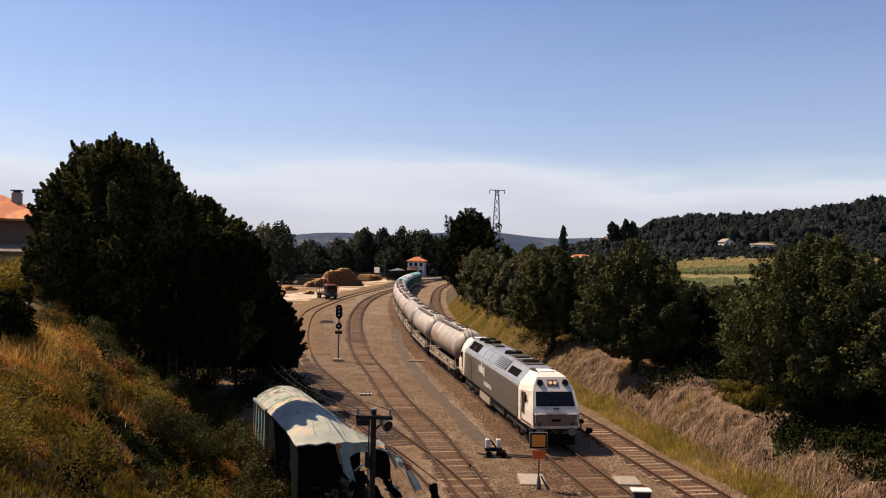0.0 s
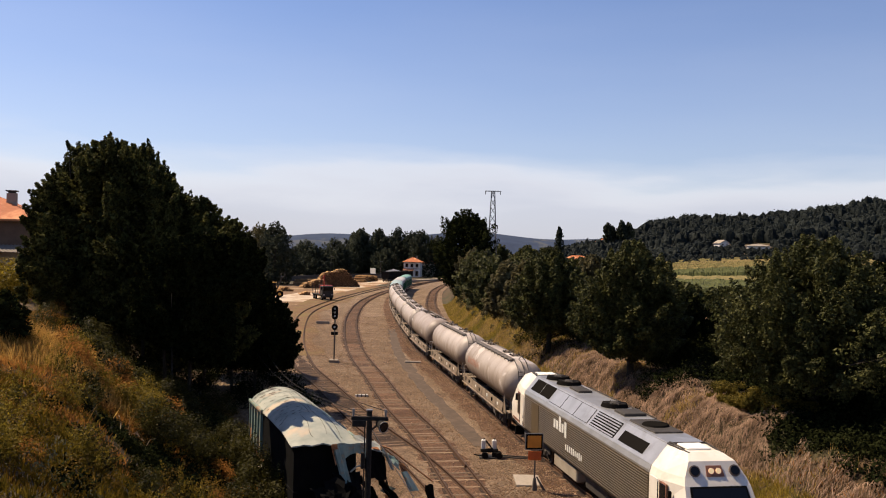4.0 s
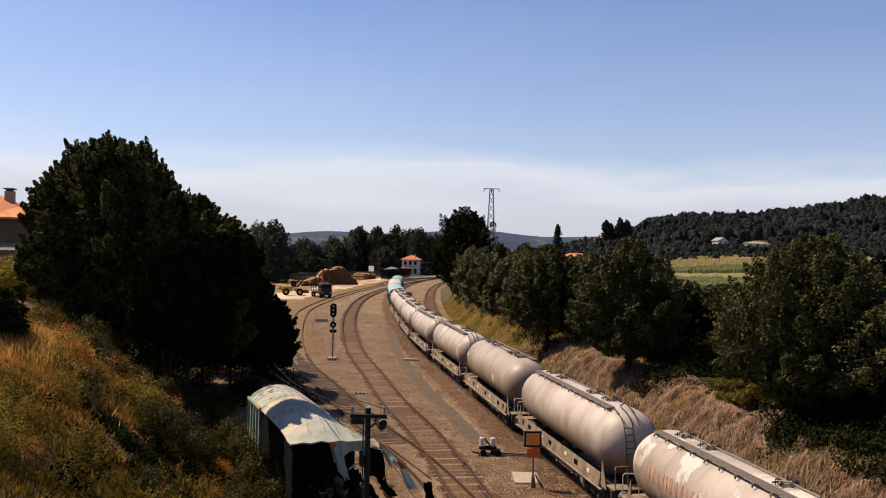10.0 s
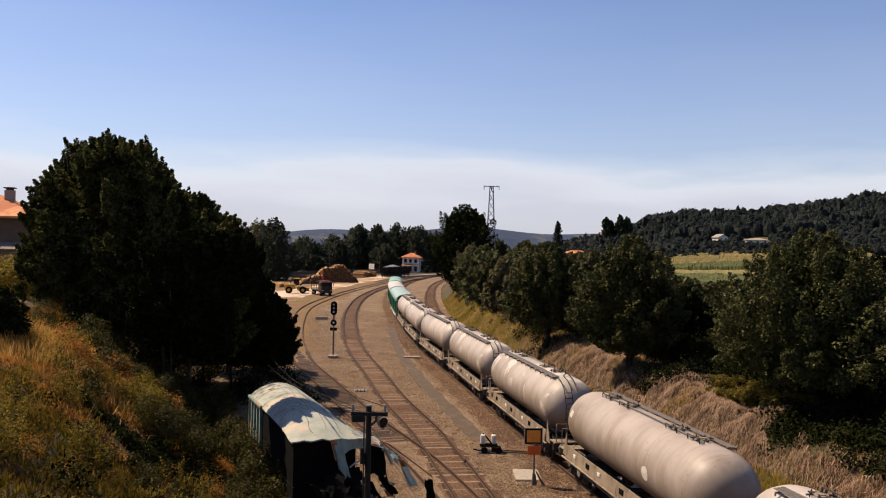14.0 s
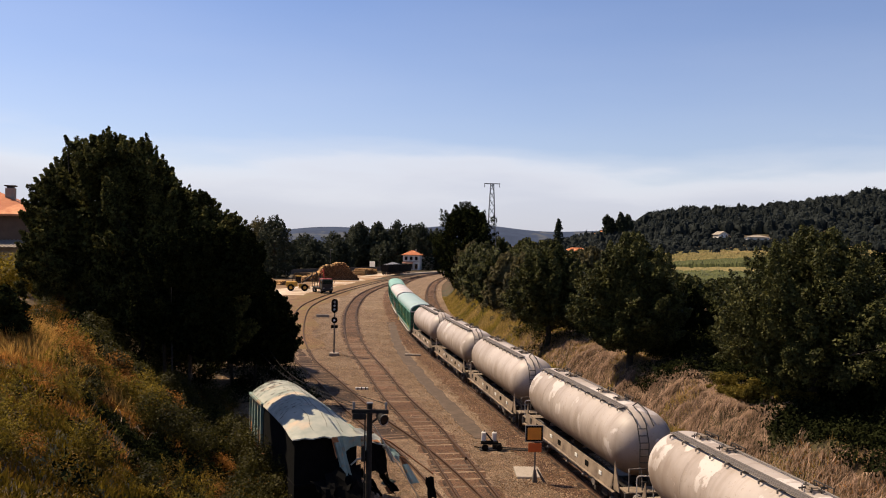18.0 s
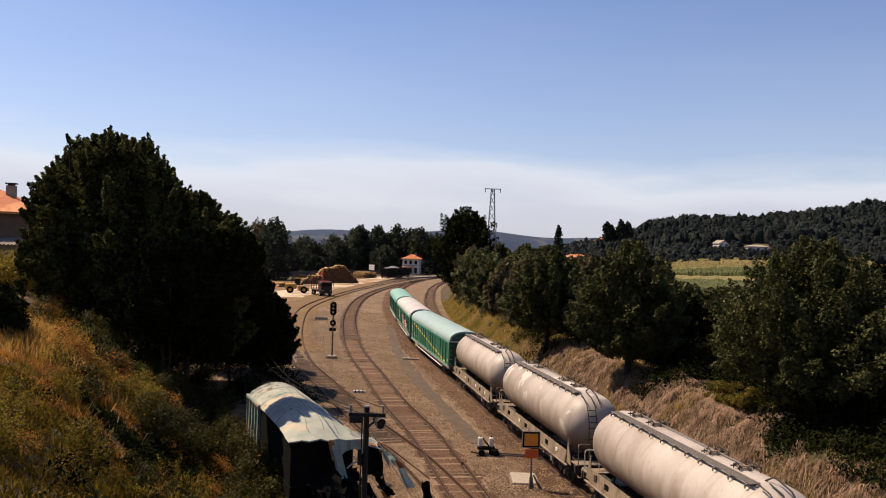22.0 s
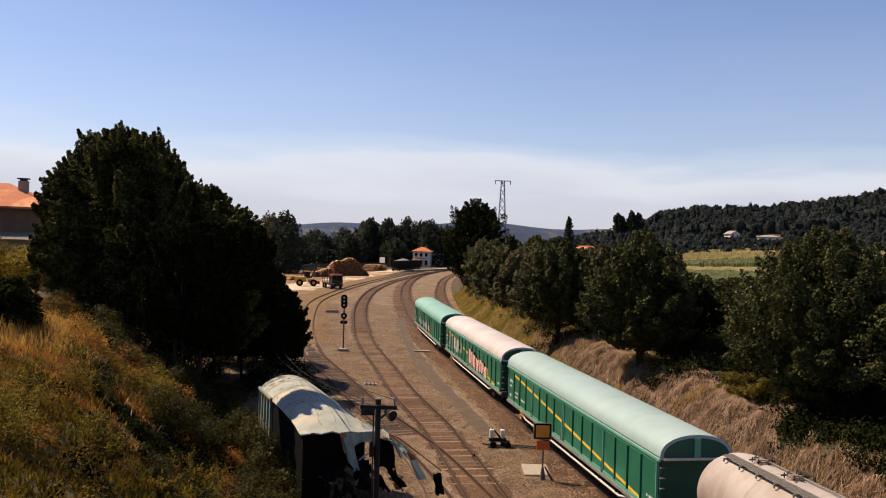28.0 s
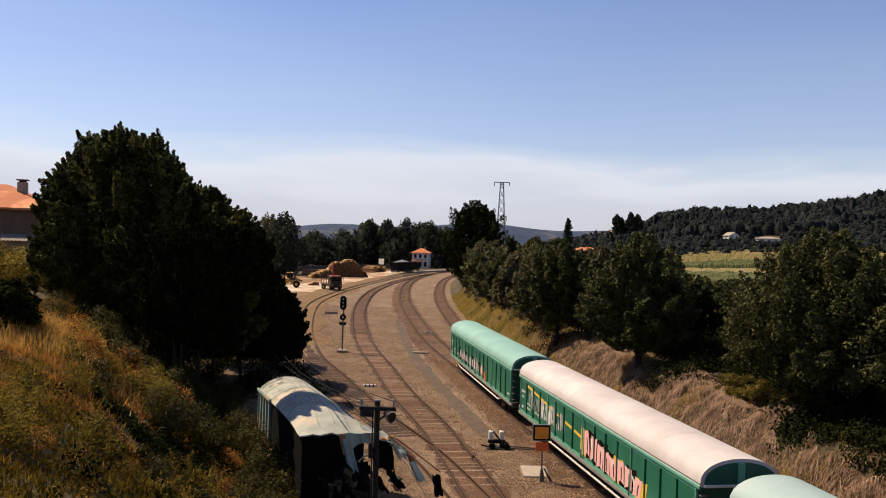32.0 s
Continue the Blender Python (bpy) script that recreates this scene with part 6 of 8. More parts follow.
    crumple((3.8, 2.9, 0.72), (0.25, 0.3, -0.1), (0.0, 0.3, 0.2), M_DULLTEAL, "torn_sheet", 10, 3, 0.04)
    crumple((3.85, 2.95, 0.42), (0.1, 0.2, -0.3), (0.0, 0.25, 0.1), M_RUST, "torn_sheet", 14, 3, 0.04)
    crumple((5.6, -0.75, 0.35), (0.9, 0.1, 0.0), (0.0, 0.5, 0.12), M_BRUSH, "torn_sheet", 11, 3, 0.04)
    # black scraps added to fill the deep shade at the torn end
    for k in range(7):
        crumple((4.3 + r.uniform(-0.4, 0.5), 1.6 + 0.2 * k, 0.9 + r.uniform(-0.3, 0.5)), (r.uniform(-0.2, 0.2), 0.5, r.uniform(-0.9, -0.5)), (0.5, 0.1, r.uniform(-0.2, 0.2)), M_BLACK_SHADE, "charred_board", 50 + k, 3, 0.07)
    r = random.Random(5)
    for k in range(16):
        c = (5.0 + 0.15 * k, 0.25 + r.uniform(-0.55, 0.8), 1.5 - 0.07 * k + r.uniform(-0.3, 0.3))
        crumple(c, (r.uniform(0.3, 0.8), r.uniform(-0.3, 0.3), r.uniform(-0.9, -0.4)), (r.uniform(-0.3, 0.3), r.uniform(0.4, 0.8), r.uniform(-0.3, 0.3)), M_BLACK_SHADE, "charred_board", 20 + k, 3, 0.08)
    part("bent_bar", Build().pipe([(5.05, 0.55, 1.4), (4.8, 0.4, 1.2), (4.28, 0.13, 0.55)], 0.025), M_IRON, t)
    part("bent_bar", Build().pipe([(5.1, 0.85, 1.95), (5.1, 1.1, 2.15), (5.05, 1.45, 2.2)], 0.035), M_OLDROOF, t)
    part("bent_bar", Build().pipe([(3.4, 1.5, 3.0), (4.19, 2.79, 2.55), (4.96, 4.46, 1.25)], 0.035), M_RUST, t)
    part("coupling_hook", Build().tube((4.9, 0, 0.9), (5.6, 0, 0.85), 0.1, 10), M_DARK, t)


derelict_wagon()

# ---- the timber yard ----
strip("yard_floor", [(-66, 160), (-60, 200), (-46, 250), (-36, 300), (-30, 335)], [(-24.5, 160), (-24.2, 195), (-21.6, 235), (-17.5, 275), (-12.5, 318)], -0.18, M_YARD_B, "orange-brown bark litter of the timber yard", "yard")
strip("sand_road", [(-33, 178), (-38, 190), (-35, 205), (-31, 235), (-26, 275), (-20.5, 318), (-17, 335)], [(-24.6, 178), (-24.3, 190), (-23.8, 205), (-21.7, 235), (-17.6, 275), (-12.6, 318), (-9, 335)], -0.15, M_YARD, "pale trampled sand road through the timber yard", "road")


def dirt_verge():
    """Trodden earth between the siding and the yard."""
    rng = random.Random(44)
    k = [i for i in range(len(LEFT_LINE.p)) if 84 < LEFT_LINE.p[i, 1] < 262]
    lo, hi = LEFT_LINE.offset(-5.6)[k], LEFT_LINE.offset(-1.35)[k]
    lo[:, 0] += [0.5 * math.sin(i * 0.21) + rng.uniform(-0.3, 0.3) for i in k]
    hi[:, 0] += [0.2 * math.sin(i * 0.33) + rng.uniform(-0.15, 0.15) for i in k]
    strip("dirt_verge", lo, hi, -0.146, M_VERGE, "brown trodden earth verge beside the siding", "verge")
    k = [i for i in range(len(LEFT_LINE.p)) if 88 < LEFT_LINE.p[i, 1] < 200]
    lo, hi = LEFT_LINE.offset(-1.5)[k], LEFT_LINE.offset(2.4)[k]
    hi[:, 0] += [0.5 * math.sin(i * 0.27) + rng.uniform(-0.25, 0.25) for i in k]
    strip("earth_fill", lo, hi, -0.150, M_VERGE, "brown earth filling the siding track", "verge")


dirt_verge()


def log_mesh(length, r):
    """One cut log along y, its sawn ends coloured dark as if in shade."""
    me = Build().tube((0, -length / 2, 0), (0, length / 2, 0), r, 8, r * 0.9).data("log", M_LOG)
    me.materials.append(M_LOGEND)
    for f in me.polygons:
        if abs(f.normal.y) > 0.9:
            f.material_index = 1
    return me


def log_pile(name, x, y, length, h, rz, seed, log=4.2, r=0.22):
    t = thing(name, "high pile of cut golden timber logs", "log pile", "log piles", at=pose(x, y, -0.16, 0, 0, rz))
    rng = random.Random(seed)
    kinds = [log_mesh(log, r * f) for f in (0.72, 0.85, 0.98, 1.1, 1.2)]
    rows = int(h / (r * 1.75))
    for k in range(rows):
        inset = k * r * 0.3
        q = -length / 2 + inset + (r if k % 2 else 0)
        while q < length / 2 - inset:
            if (k + 1) * r * 1.72 > h * (1 - abs(2 * q / length + 0.1) ** 2.6) + 0.5 * math.sin(q * 1.1 + seed) - 0.2:
                q += r * 2
                continue
            z = r + k * r * 1.72 + rng.uniform(-0.07, 0.07)
            part("log", rng.choice(kinds), None, t, at=pose(q, rng.uniform(-0.5, 0.5), z, 0, rng.uniform(0, 360), rng.uniform(-1.5, 1.5)))
            q += r * 2
    return t


log_pile("log_pile", -28.6, 257.0, 13.5, 5.4, 14, 1, 6.0, 0.2)
log_pile("log_pile", -33.5, 244.0, 9, 2.6, 20, 7, 5.0, 0.2)
log_pile("log_pile", -39.5, 262, 9, 2.0, 79, 5, 4.6, 0.25)
log_pile("log_pile", -24.2, 306, 18, 2.6, 77, 2, 4.2, 0.25)
log_pile("log_pile", -38.5, 222, 6, 1.2, 40, 3, 3.5, 0.2)
log_pile("log_pile", -31.6, 204, 4.5, 1.1, 20, 6, 3.0, 0.22)
log_pile("log_pile", -46, 222, 14, 2.2, 10, 4, 4.0, 0.22)


def truck():
    t = thing("timber_truck", "dark timber truck with a red crane arm", "truck", at=pose(-24.6, 188.5, -0.15, 0, 0, -66))
    M_RED = surface("red_paint", (0.36, 0.05, 0.03), (0.28, 0.04, 0.025), 1.5, 0.5, 0.05)
    part("chassis", Build().box((0, 0, 0.85), (8.6, 0.95, 0.3), 0.03), M_DARK, t)
    cab = part("cab", Build().box((3.2, 0, 2.05), (2.1, 2.45, 2.1), 0.14), M_DARK, t)
    part("cab_roof", Build().box((3.1, 0, 3.16), (1.8, 2.3, 0.16), 0.06), M_RED, cab)
    part("windscreen", Build().box((4.26, 0, 2.5), (0.04, 2.1, 0.8), 0.01), M_GLASS, cab)
    for s in (-1, 1):
        part("side_window", Build().box((3.5, s * 1.235, 2.5), (1.0, 0.03, 0.7), 0.01), M_GLASS, cab)
        part("mirror", Build().box((4.1, s * 1.5, 2.5), (0.1, 0.14, 0.5), 0.02), M_BLACK, cab)
        part("bumper_lamp", Build().box((4.27, s * 0.9, 1.2), (0.05, 0.35, 0.2), 0.01), M_PALE2, cab)
    part("bumper", Build().box((4.2, 0, 0.85), (0.3, 2.45, 0.5), 0.05), M_DARK, t)
    part("bed", Build().box((-1.0, 0, 1.15), (6.0, 2.45, 0.2), 0.02), M_DARK, t)
    part("headboard", Build().box((1.8, 0, 2.2), (0.14, 2.4, 2.0), 0.03), M_RED, t)
    for x in (-3.6, -1.6, 0.4):
        for s in (-1, 1):
            part("stake", Build().box((x, s * 1.18, 2.1), (0.14, 0.12, 1.8), 0.02), M_DARK, t)
    for x in (3.2, -1.5, -2.9):
        for s in (-1, 1):
            w = part("wheel", Build().tube((x, s * 0.85, 0.52), (x, s * 1.2, 0.52), 0.52, 18), M_BLACK, t, smooth=True)
            part("hub", Build().tube((x, s * 1.2, 0.52), (x, s * 1.23, 0.52), 0.26, 12), M_LAMPGREY, w)
    part("crane_base", Build().box((1.2, 0, 1.9), (0.6, 0.8, 1.3), 0.05), M_RED, t)
    part("crane_arm", Build().tube((1.2, 0, 2.5), (0.8, 0.1, 5.3), 0.14, 8), M_RED, t)
    part("crane_jib", Build().tube((0.8, 0.1, 5.3), (-1.8, 0.2, 4.2), 0.11, 8), M_RED, t)
    part("grab", Build().tube((-1.8, 0.2, 4.2), (-1.8, 0.2, 3.2), 0.1, 6).box((-1.8, 0.2, 3.0), (0.6, 0.9, 0.4), 0.08), M_DARK, t)


truck()
M_MACHINE = surface("machine_yellow", (0.52, 0.29, 0.04), (0.42, 0.22, 0.035), 1.5, 0.55, 0.1, (0.2, 0.12, 0.05), 1.0, (0.55, 0.7), moving=True)


def log_loader():
    t = thing("log_loader", "yellow wheeled log loader with a raised dark grab", "loader", at=pose(-35, 192.5, -0.16, 0, 0, 8))
    part("rear_body", Build().box((-1.6, 0, 1.55), (2.6, 1.9, 1.2), 0.15), M_MACHINE, t)
    part("front_frame", Build().box((1.0, 0, 1.2), (1.9, 1.2, 0.7), 0.1), M_MACHINE, t)
    cab = part("cab", Build().box((-0.1, 0, 2.55), (1.3, 1.4, 1.5), 0.08), M_DARK, t)
    part("cab_roof", Build().box((-0.1, 0, 3.36), (1.5, 1.6, 0.14), 0.04), M_MACHINE, cab)
    for s in (-1, 1):
        part("cab_window", Build().box((-0.1, s * 0.71, 2.7), (1.0, 0.02, 0.9), 0.01), M_GLASS, cab)
        for x in (-1.75, 1.35):
            w = part("wheel", Build().tube((x, s * 0.7, 0.78), (x, s * 1.25, 0.78), 0.78, 20), M_BLACK, t, smooth=True)
            part("hub", Build().tube((x, s * 1.25, 0.78), (x, s * 1.28, 0.78), 0.36, 12), M_MACHINE, w)
    part("exhaust", Build().tube((-1.4, 0.4, 2.1), (-1.4, 0.4, 2.9), 0.07, 8), M_DARK, t)
    boom = part("boom", Build().box((1.3, 0.5, 0.0), (2.7, 0.2, 0.34), 0.05).box((1.3, -0.5, 0.0), (2.7, 0.2, 0.34), 0.05).tube((2.5, -0.6, 0), (2.5, 0.6, 0), 0.12, 8), M_DARK, t)
    boom.matrix_basis = pose(0.7, 0, 1.9, 0, -60, 0)
    g = Build().box((2.75, 0, 0.1), (0.5, 1.3, 0.3), 0.06)
    for s in (-0.5, 0.5):
        g.pipe([(2.8, s, 0.2), (3.4, s, 0.55), (3.9, s, 0.3)], 0.1, 6)
        g.pipe([(2.8, s, -0.1), (3.5, s, -0.35), (4.0, s, -0.05)], 0.1, 6)
    part("grab", g, M_DARK, boom)
    return t, boom


LOADER, BOOM = log_loader()


def yard_wall():
    """The long low wall behind the yard, and the notice board on it."""
    pts = spline([(-66, 205), (-60, 240), (-50, 290), (-38, 325), (-26, 345), (-16, 352)], 4)
    b = Build().loft([[(x, y, -0.4), (x, y, 1.5), (x - 0.25, y + 0.1, 1.5), (x - 0.25, y + 0.1, -0.4)] for x, y in pts])
    tagged(part("yard_wall", b, M_WALL_Y, kind="structure"), "long low grey wall behind the timber yard", "wall")
    t = thing("notice_board", "blank white notice board on two posts", "board", at=pose(-24.6, 342, -0.2, 0, 0, -50))
    part("board", Build().box((0, 0, 2.9), (3.6, 0.1, 2.2), 0.03), M_WHITE, t)
    for s in (-1.4, 1.4):
        part("post", Build().tube((s, 0.1, 0), (s, 0.1, 3.6), 0.08, 8), M_POST, t)


yard_wall()


def lamp_standard(x, y, h):
    t = thing("street_lamp", "slender grey yard lamp", "lamp", "yard lamps", at=pose(x, y, -0.2))
    part("pole", Build().tube((0, 0, 0), (0, 0, h), 0.09, 8, 0.05), M_POST, t)
    part("head", Build().box((0.35, 0, h), (0.9, 0.25, 0.12), 0.04), M_LAMPGREY, t)


lamp_standard(-40, 330, 8.5)
lamp_standard(-52, 300, 8.5)
lamp_standard(-20.5, 325, 7)


# ---- the station ----
def window_unit(t, x, y, z, w, h, along=True):
    f = part("window", Build().box((x, y, z), (w, 0.14, h) if along else (0.14, w, h), 0.02), M_WALL, t)
    part("pane", Build().box((x, y - 0.09, z) if along else (x - 0.09, y, z), (w * 0.84, 0.04, h * 0.86) if along else (0.04, w * 0.84, h * 0.86)), M_GLASS, f)


def hip_roof(w, d, z, rise, over=0.5):
    a, b = w / 2 + over, d / 2 + over
    v = [(-a, -b, z), (a, -b, z), (a, b, z), (-a, b, z), (-a + b, 0, z + rise), (a - b, 0, z + rise), (-a, -b, z - 0.18), (a, -b, z - 0.18), (a, b, z - 0.18), (-a, b, z - 0.18)]
    return Build().add(v, [(0, 1, 5, 4), (1, 2, 5), (2, 3, 4, 5), (3, 0, 4), (0, 6, 7, 1), (1, 7, 8, 2), (2, 8, 9, 3), (3, 9, 6, 0), (6, 9, 8, 7)])


def station():
    t = thing("station_building", "white two-storey station house with an orange tiled roof", "building", at=pose(-9.2, 368, -0.1, 0, 0, -8))
    part("wall", Build().box((0, 0, 3.25), (7.2, 6.0, 6.5), 0.03), M_WHITE, t)
    part("roof", hip_roof(7.2, 6.0, 6.5, 1.9, 0.7), M_TILE, t)
    part("chimney", Build().box((1.4, 0.6, 8.3), (0.6, 0.6, 1.3), 0.03), M_WALL, t)
    part("string_course", Build().box((0, -3.02, 3.6), (7.25, 0.1, 0.25), 0.02), M_WALL, t)
    for x in (-2.2, 0, 2.2):
        window_unit(t, x, -3.0, 5.0, 1.2, 1.6)
        window_unit(t, x, -3.0, 1.6, 1.3, 2.3)
    for y in (-1.6, 1.4):
        window_unit(t, -3.6, y, 5.0, 1.1, 1.5, False)
        window_unit(t, -3.6, y, 1.8, 1.1, 2.0, False)
    v = part("veranda", Build().loft([[(-3.6, -3.02, 3.5), (-3.6, -5.6, 2.9), (-3.6, -5.6, 2.8), (-3.6, -3.02, 3.38)], [(1.0, -3.02, 3.5), (1.0, -5.6, 2.9), (1.0, -5.6, 2.8), (1.0, -3.02, 3.38)]]), M_BROWN, t, "rust-brown veranda roof")
    for x in (-3.4, -1.2, 0.8):
        part("veranda_post", Build().tube((x, -5.45, 0), (x, -5.45, 2.84), 0.07, 8), M_POST, v)
    c = thing("platform_canopy", "low grey hipped canopy beside the station", "canopy", at=pose(-15.0, 316, -0.1, 0, 0, -8))
    part("roof", hip_roof(6.4, 6, 3.1, 1.2), M_LAMPGREY, c)
    for x in (-2.8, 0, 2.8):
        for y in (-2.6, 2.6):
            part("post", Build().tube((x, y, 0), (x, y, 3.05), 0.1, 8), M_POST, c)
    part("back_wall", Build().box((0, 2.7, 1.5), (6.0, 0.15, 3.0), 0.02), M_WALL, c)
    s = thing("station_shed", "small orange-roofed house behind the station", "building", at=pose(-3.0, 379, -0.1, 0, 0, -8))
    part("wall", Build().box((0, 0, 3.0), (7, 7, 6), 0.03), M_WHITE, s)
    part("roof", hip_roof(7, 7, 6.0, 1.8), M_TILE, s)
    for x in (-2, 0.2, 2.2):
        window_unit(s, x, -3.5, 4.4, 1.0, 1.3)
    lp = [(-12, 304), (-7.5, 316), (-1.5, 330), (6, 346), (16, 362)]
    rp = [(-9.8, 303), (-5.6, 313.5), (0.4, 327), (8, 342), (18, 358)]
    strip("platform", lp, rp, 0.45, M_CONCRETE, "long grey station platform", "platform")


station()


M_TARRED = surface("tarry_black_steel", (0.016, 0.014, 0.012), (0.009, 0.008, 0.007), 2, 0.85, 0.2, gloss=0.1)


def hopper_wagon(x, y, rz):
    t = thing("hopper_wagon", "black open hopper wagon standing in the station", "hopper wagon", "standing hopper wagons", at=pose(x, y, 0, 0, 0, rz))
    L = 9.5
    part("hopper", Build().loft([[(a, -1.2, 1.3), (a, -1.45, 2.0), (a, -1.45, 3.5), (a, 1.45, 3.5), (a, 1.45, 2.0), (a, 1.2, 1.3)] for a in (-L / 2, L / 2)]), M_TARRED, t)
    for s in (-1, 1):
        for k in range(7):
            part("stay", Build().box((-L / 2 + 0.4 + k * (L - 0.8) / 6, s * 1.48, 2.7), (0.12, 0.08, 1.6), 0.01), M_TARRED, t)
        part("top_rail", Build().box((0, s * 1.48, 3.5), (L, 0.12, 0.14), 0.02), M_TARRED, t)
    part("underframe", Build().box((0, 0, 1.1), (L + 0.8, 2.2, 0.3), 0.02), M_TARRED, t)
    bogie(t, -3.2, (-0.9, 0.9), 0.46, WHEEL_S, 0.9)
    bogie(t, 3.2, (-0.9, 0.9), 0.46, WHEEL_S, 0.9)


hopper_wagon(-15.3, 302.5, 68)
hopper_wagon(-11.5, 313.0, 66)


# ---- pylon ----
def pylon():
    x0, y0 = 12.9, 192.0
    z0 = ground_at(x0, y0)
    t = thing("pylon", "slim lattice power pylon with one crossarm", "pylon", at=pose(x0, y0, z0))
    H = 24.9 - z0
    for sx in (-1, 1):
        for sy in (-1, 1):
            part("leg", Build().tube((sx * 1.3, sy * 1.3, -0.2), (sx * 0.35, sy * 0.35, H), 0.09, 5), M_LAMPGREY, t)
    n = 12
    for k in range(n):
        z1, z2 = H * k / n, H * (k + 1) / n
        w1, w2 = 1.3 - 0.95 * k / n, 1.3 - 0.95 * (k + 1) / n
        b = Build()
        for s in (-1, 1):
            b.tube((-w1, s * w1, z1), (w2, s * w2, z2), 0.05, 4).tube((s * w1, w1, z1), (s * w2, -w2, z2), 0.05, 4)
            b.tube((w1, s * w1, z1), (-w2, s * w2, z2), 0.05, 4)
        part("brace", b, M_LAMPGREY, t)
    part("crossarm", Build().box((0, 0, H), (3.6, 0.5, 0.16), 0.02), M_LAMPGREY, t)
    for x in (-1.7, 0, 1.7):
        part("insulator", Build().tube((x, 0, H - 0.1), (x, 0, H - 0.8), 0.08, 6), M_POST, t)


pylon()


# ---- houses ----
# wall render with its shade already in the colour
M_WALL_D = surface("shaded_wall", (0.16, 0.10, 0.065), (0.12, 0.075, 0.05), 1.2, 0.9, 0.2)


def left_house():
    t = thing("tiled_house", "house with an orange tiled roof above the cutting", "house", at=pose(-43.2, 80, ground_at(-43, 80) - 0.3, 0, 0, 12))
    z0 = ground_at(-43, 80) - 0.3
    e = 12.8 - z0
    part("wall", Build().box((0, 0, e / 2), (13, 9, e), 0.03), M_WALL_D, t)
    rf = part("roof", hip_roof(13, 9, e + 0.1, 2.3, 0.6), M_TILE, t)
    for x, h in ((-1.2, 3.6), (3.6, 2.3)):
        c = part("chimney", Build().box((x, -1.2, e + h / 2 + 0.6), (0.8, 0.7, h - 0.6), 0.02), M_WALL, t)
        part("chimney_cap", Build().box((x, -1.2, e + h + 0.5), (0.95, 0.85, 0.12), 0.02).box((x, -1.2, e + h + 0.36), (0.55, 0.5, 0.24)), M_DARK, c)
    s = thing("lean_to_roof", "grey corrugated shed roof beside the house", "shed", at=pose(-37.2, 75.5, ground_at(-37, 75) - 0.2, 0, 0, 10))
    h = 10.9 - ground_at(-37, 75)
    part("wall", Build().box((0, 0.6, h / 2 - 0.4), (4.6, 3.0, h - 0.6), 0.02), M_WALL, s)
    b = Build()
    for k in range(17):
        x = -2.6 + k * 0.32
        b.loft([[(x, -1.6, h - 0.75), (x + 0.16, -1.6, h - 0.66), (x + 0.32, -1.6, h - 0.75), (x + 0.16, -1.6, h - 0.72)], [(x, 2.4, h + 0.15), (x + 0.16, 2.4, h + 0.24), (x + 0.32, 2.4, h + 0.15), (x + 0.16, 2.4, h + 0.18)]])
    part("corrugated_sheet", b, M_CONCRETE, s)


left_house()


def far_house(x, y, w, d, h, rise, rz, wall, roof, label):
    t = thing("far_house", label, "house", "far houses", at=pose(x, y, ground_at(x, y) - 0.3, 0, 0, rz))
    part("wall", Build().box((0, 0, h / 2), (w, d, h), 0.05), wall, t)
    part("roof", hip_roof(w, d, h, rise, 0.6), roof, t)
    for k in range(3):
        window_unit(t, -w / 3 + k * w / 3, -d / 2, h * 0.55, 1.3, 1.4)




def farmhouse(x, y, rz):
    t = thing("farmhouse", "white gabled farmhouse before the wooded hill", "house", at=pose(x, y, ground_at(x, y) - 0.3, 0, 0, rz))
    w, d, h, r = 2.9, 3.8, 3.6, 1.7
    part("wall", Build().loft([[(-w, s, 0), (w, s, 0), (w, s, h), (0, s, h + r), (-w, s, h)] for s in (-d, d)]), M_WHITE, t)
    for s in (-1, 1):
        part("roof", Build().loft([[(0, q, h + r + 0.15), (s * (w + 0.6), q, h - 0.2), (s * (w + 0.6), q, h - 0.35), (0, q, h + r)] for q in (-d - 0.5, d + 0.5)]), M_CONCRETE, t)
    for k in (-2, 2):
        window_unit(t, k * 0.7, -d, 2.6, 0.9, 1.1)


farmhouse(173, 512, 12)
far_house(188.5, 495, 12, 8, 3, 1.2, -8, M_WHITE, M_CONCRETE, "long low pale barn before the wooded hill")
far_house(216.5, 490, 8, 7, 3.5, 1.6, 0, M_WHITE, M_CONCRETE, "white farmhouse before the wooded hill")
far_house(80, 478, 14, 8, 6, 2.4, 6, M_WHITE, M_TILE, "orange-roofed house among fields")
far_house(150, 760, 11, 9, 6, 2.5, 0, M_WHITE, M_TILE, "white house on the far slope")


# ---- fields ----
def field(name, x0, x1, y0, y1, h, mat, label):
    """A standing crop over a patch of ground, with a rough top."""
    xs, ys = np.linspace(x0, x1, 420), np.linspace(y0, y1, 60)
    X, Y = np.meshgrid(xs, ys)
    X = X + (Y - y0) * 0.22
    Z = height(X, Y) + h + h * (0.16 * np.sin(Y * 2.3 + 0.4 * np.sin(X * 0.2)) + 0.07 * np.random.default_rng(3).normal(size=X.shape))
    Z[0, :] -= h + 0.6
    Z[:, 0] -= h + 0.6
    n, m = X.shape
    k = np.arange(n * m).reshape(n, m)
    f = np.stack([k[:-1, :-1], k[:-1, 1:], k[1:, 1:], k[1:, :-1]], -1).reshape(-1, 4)
    me = bpy.data.meshes.new(name)
    me.from_pydata(np.stack([X, Y, Z], -1).reshape(-1, 3).tolist(), [], f.tolist())
    me.materials.append(mat)
    tagged(new(name, me), label, "crop field", "fields", "stuff")


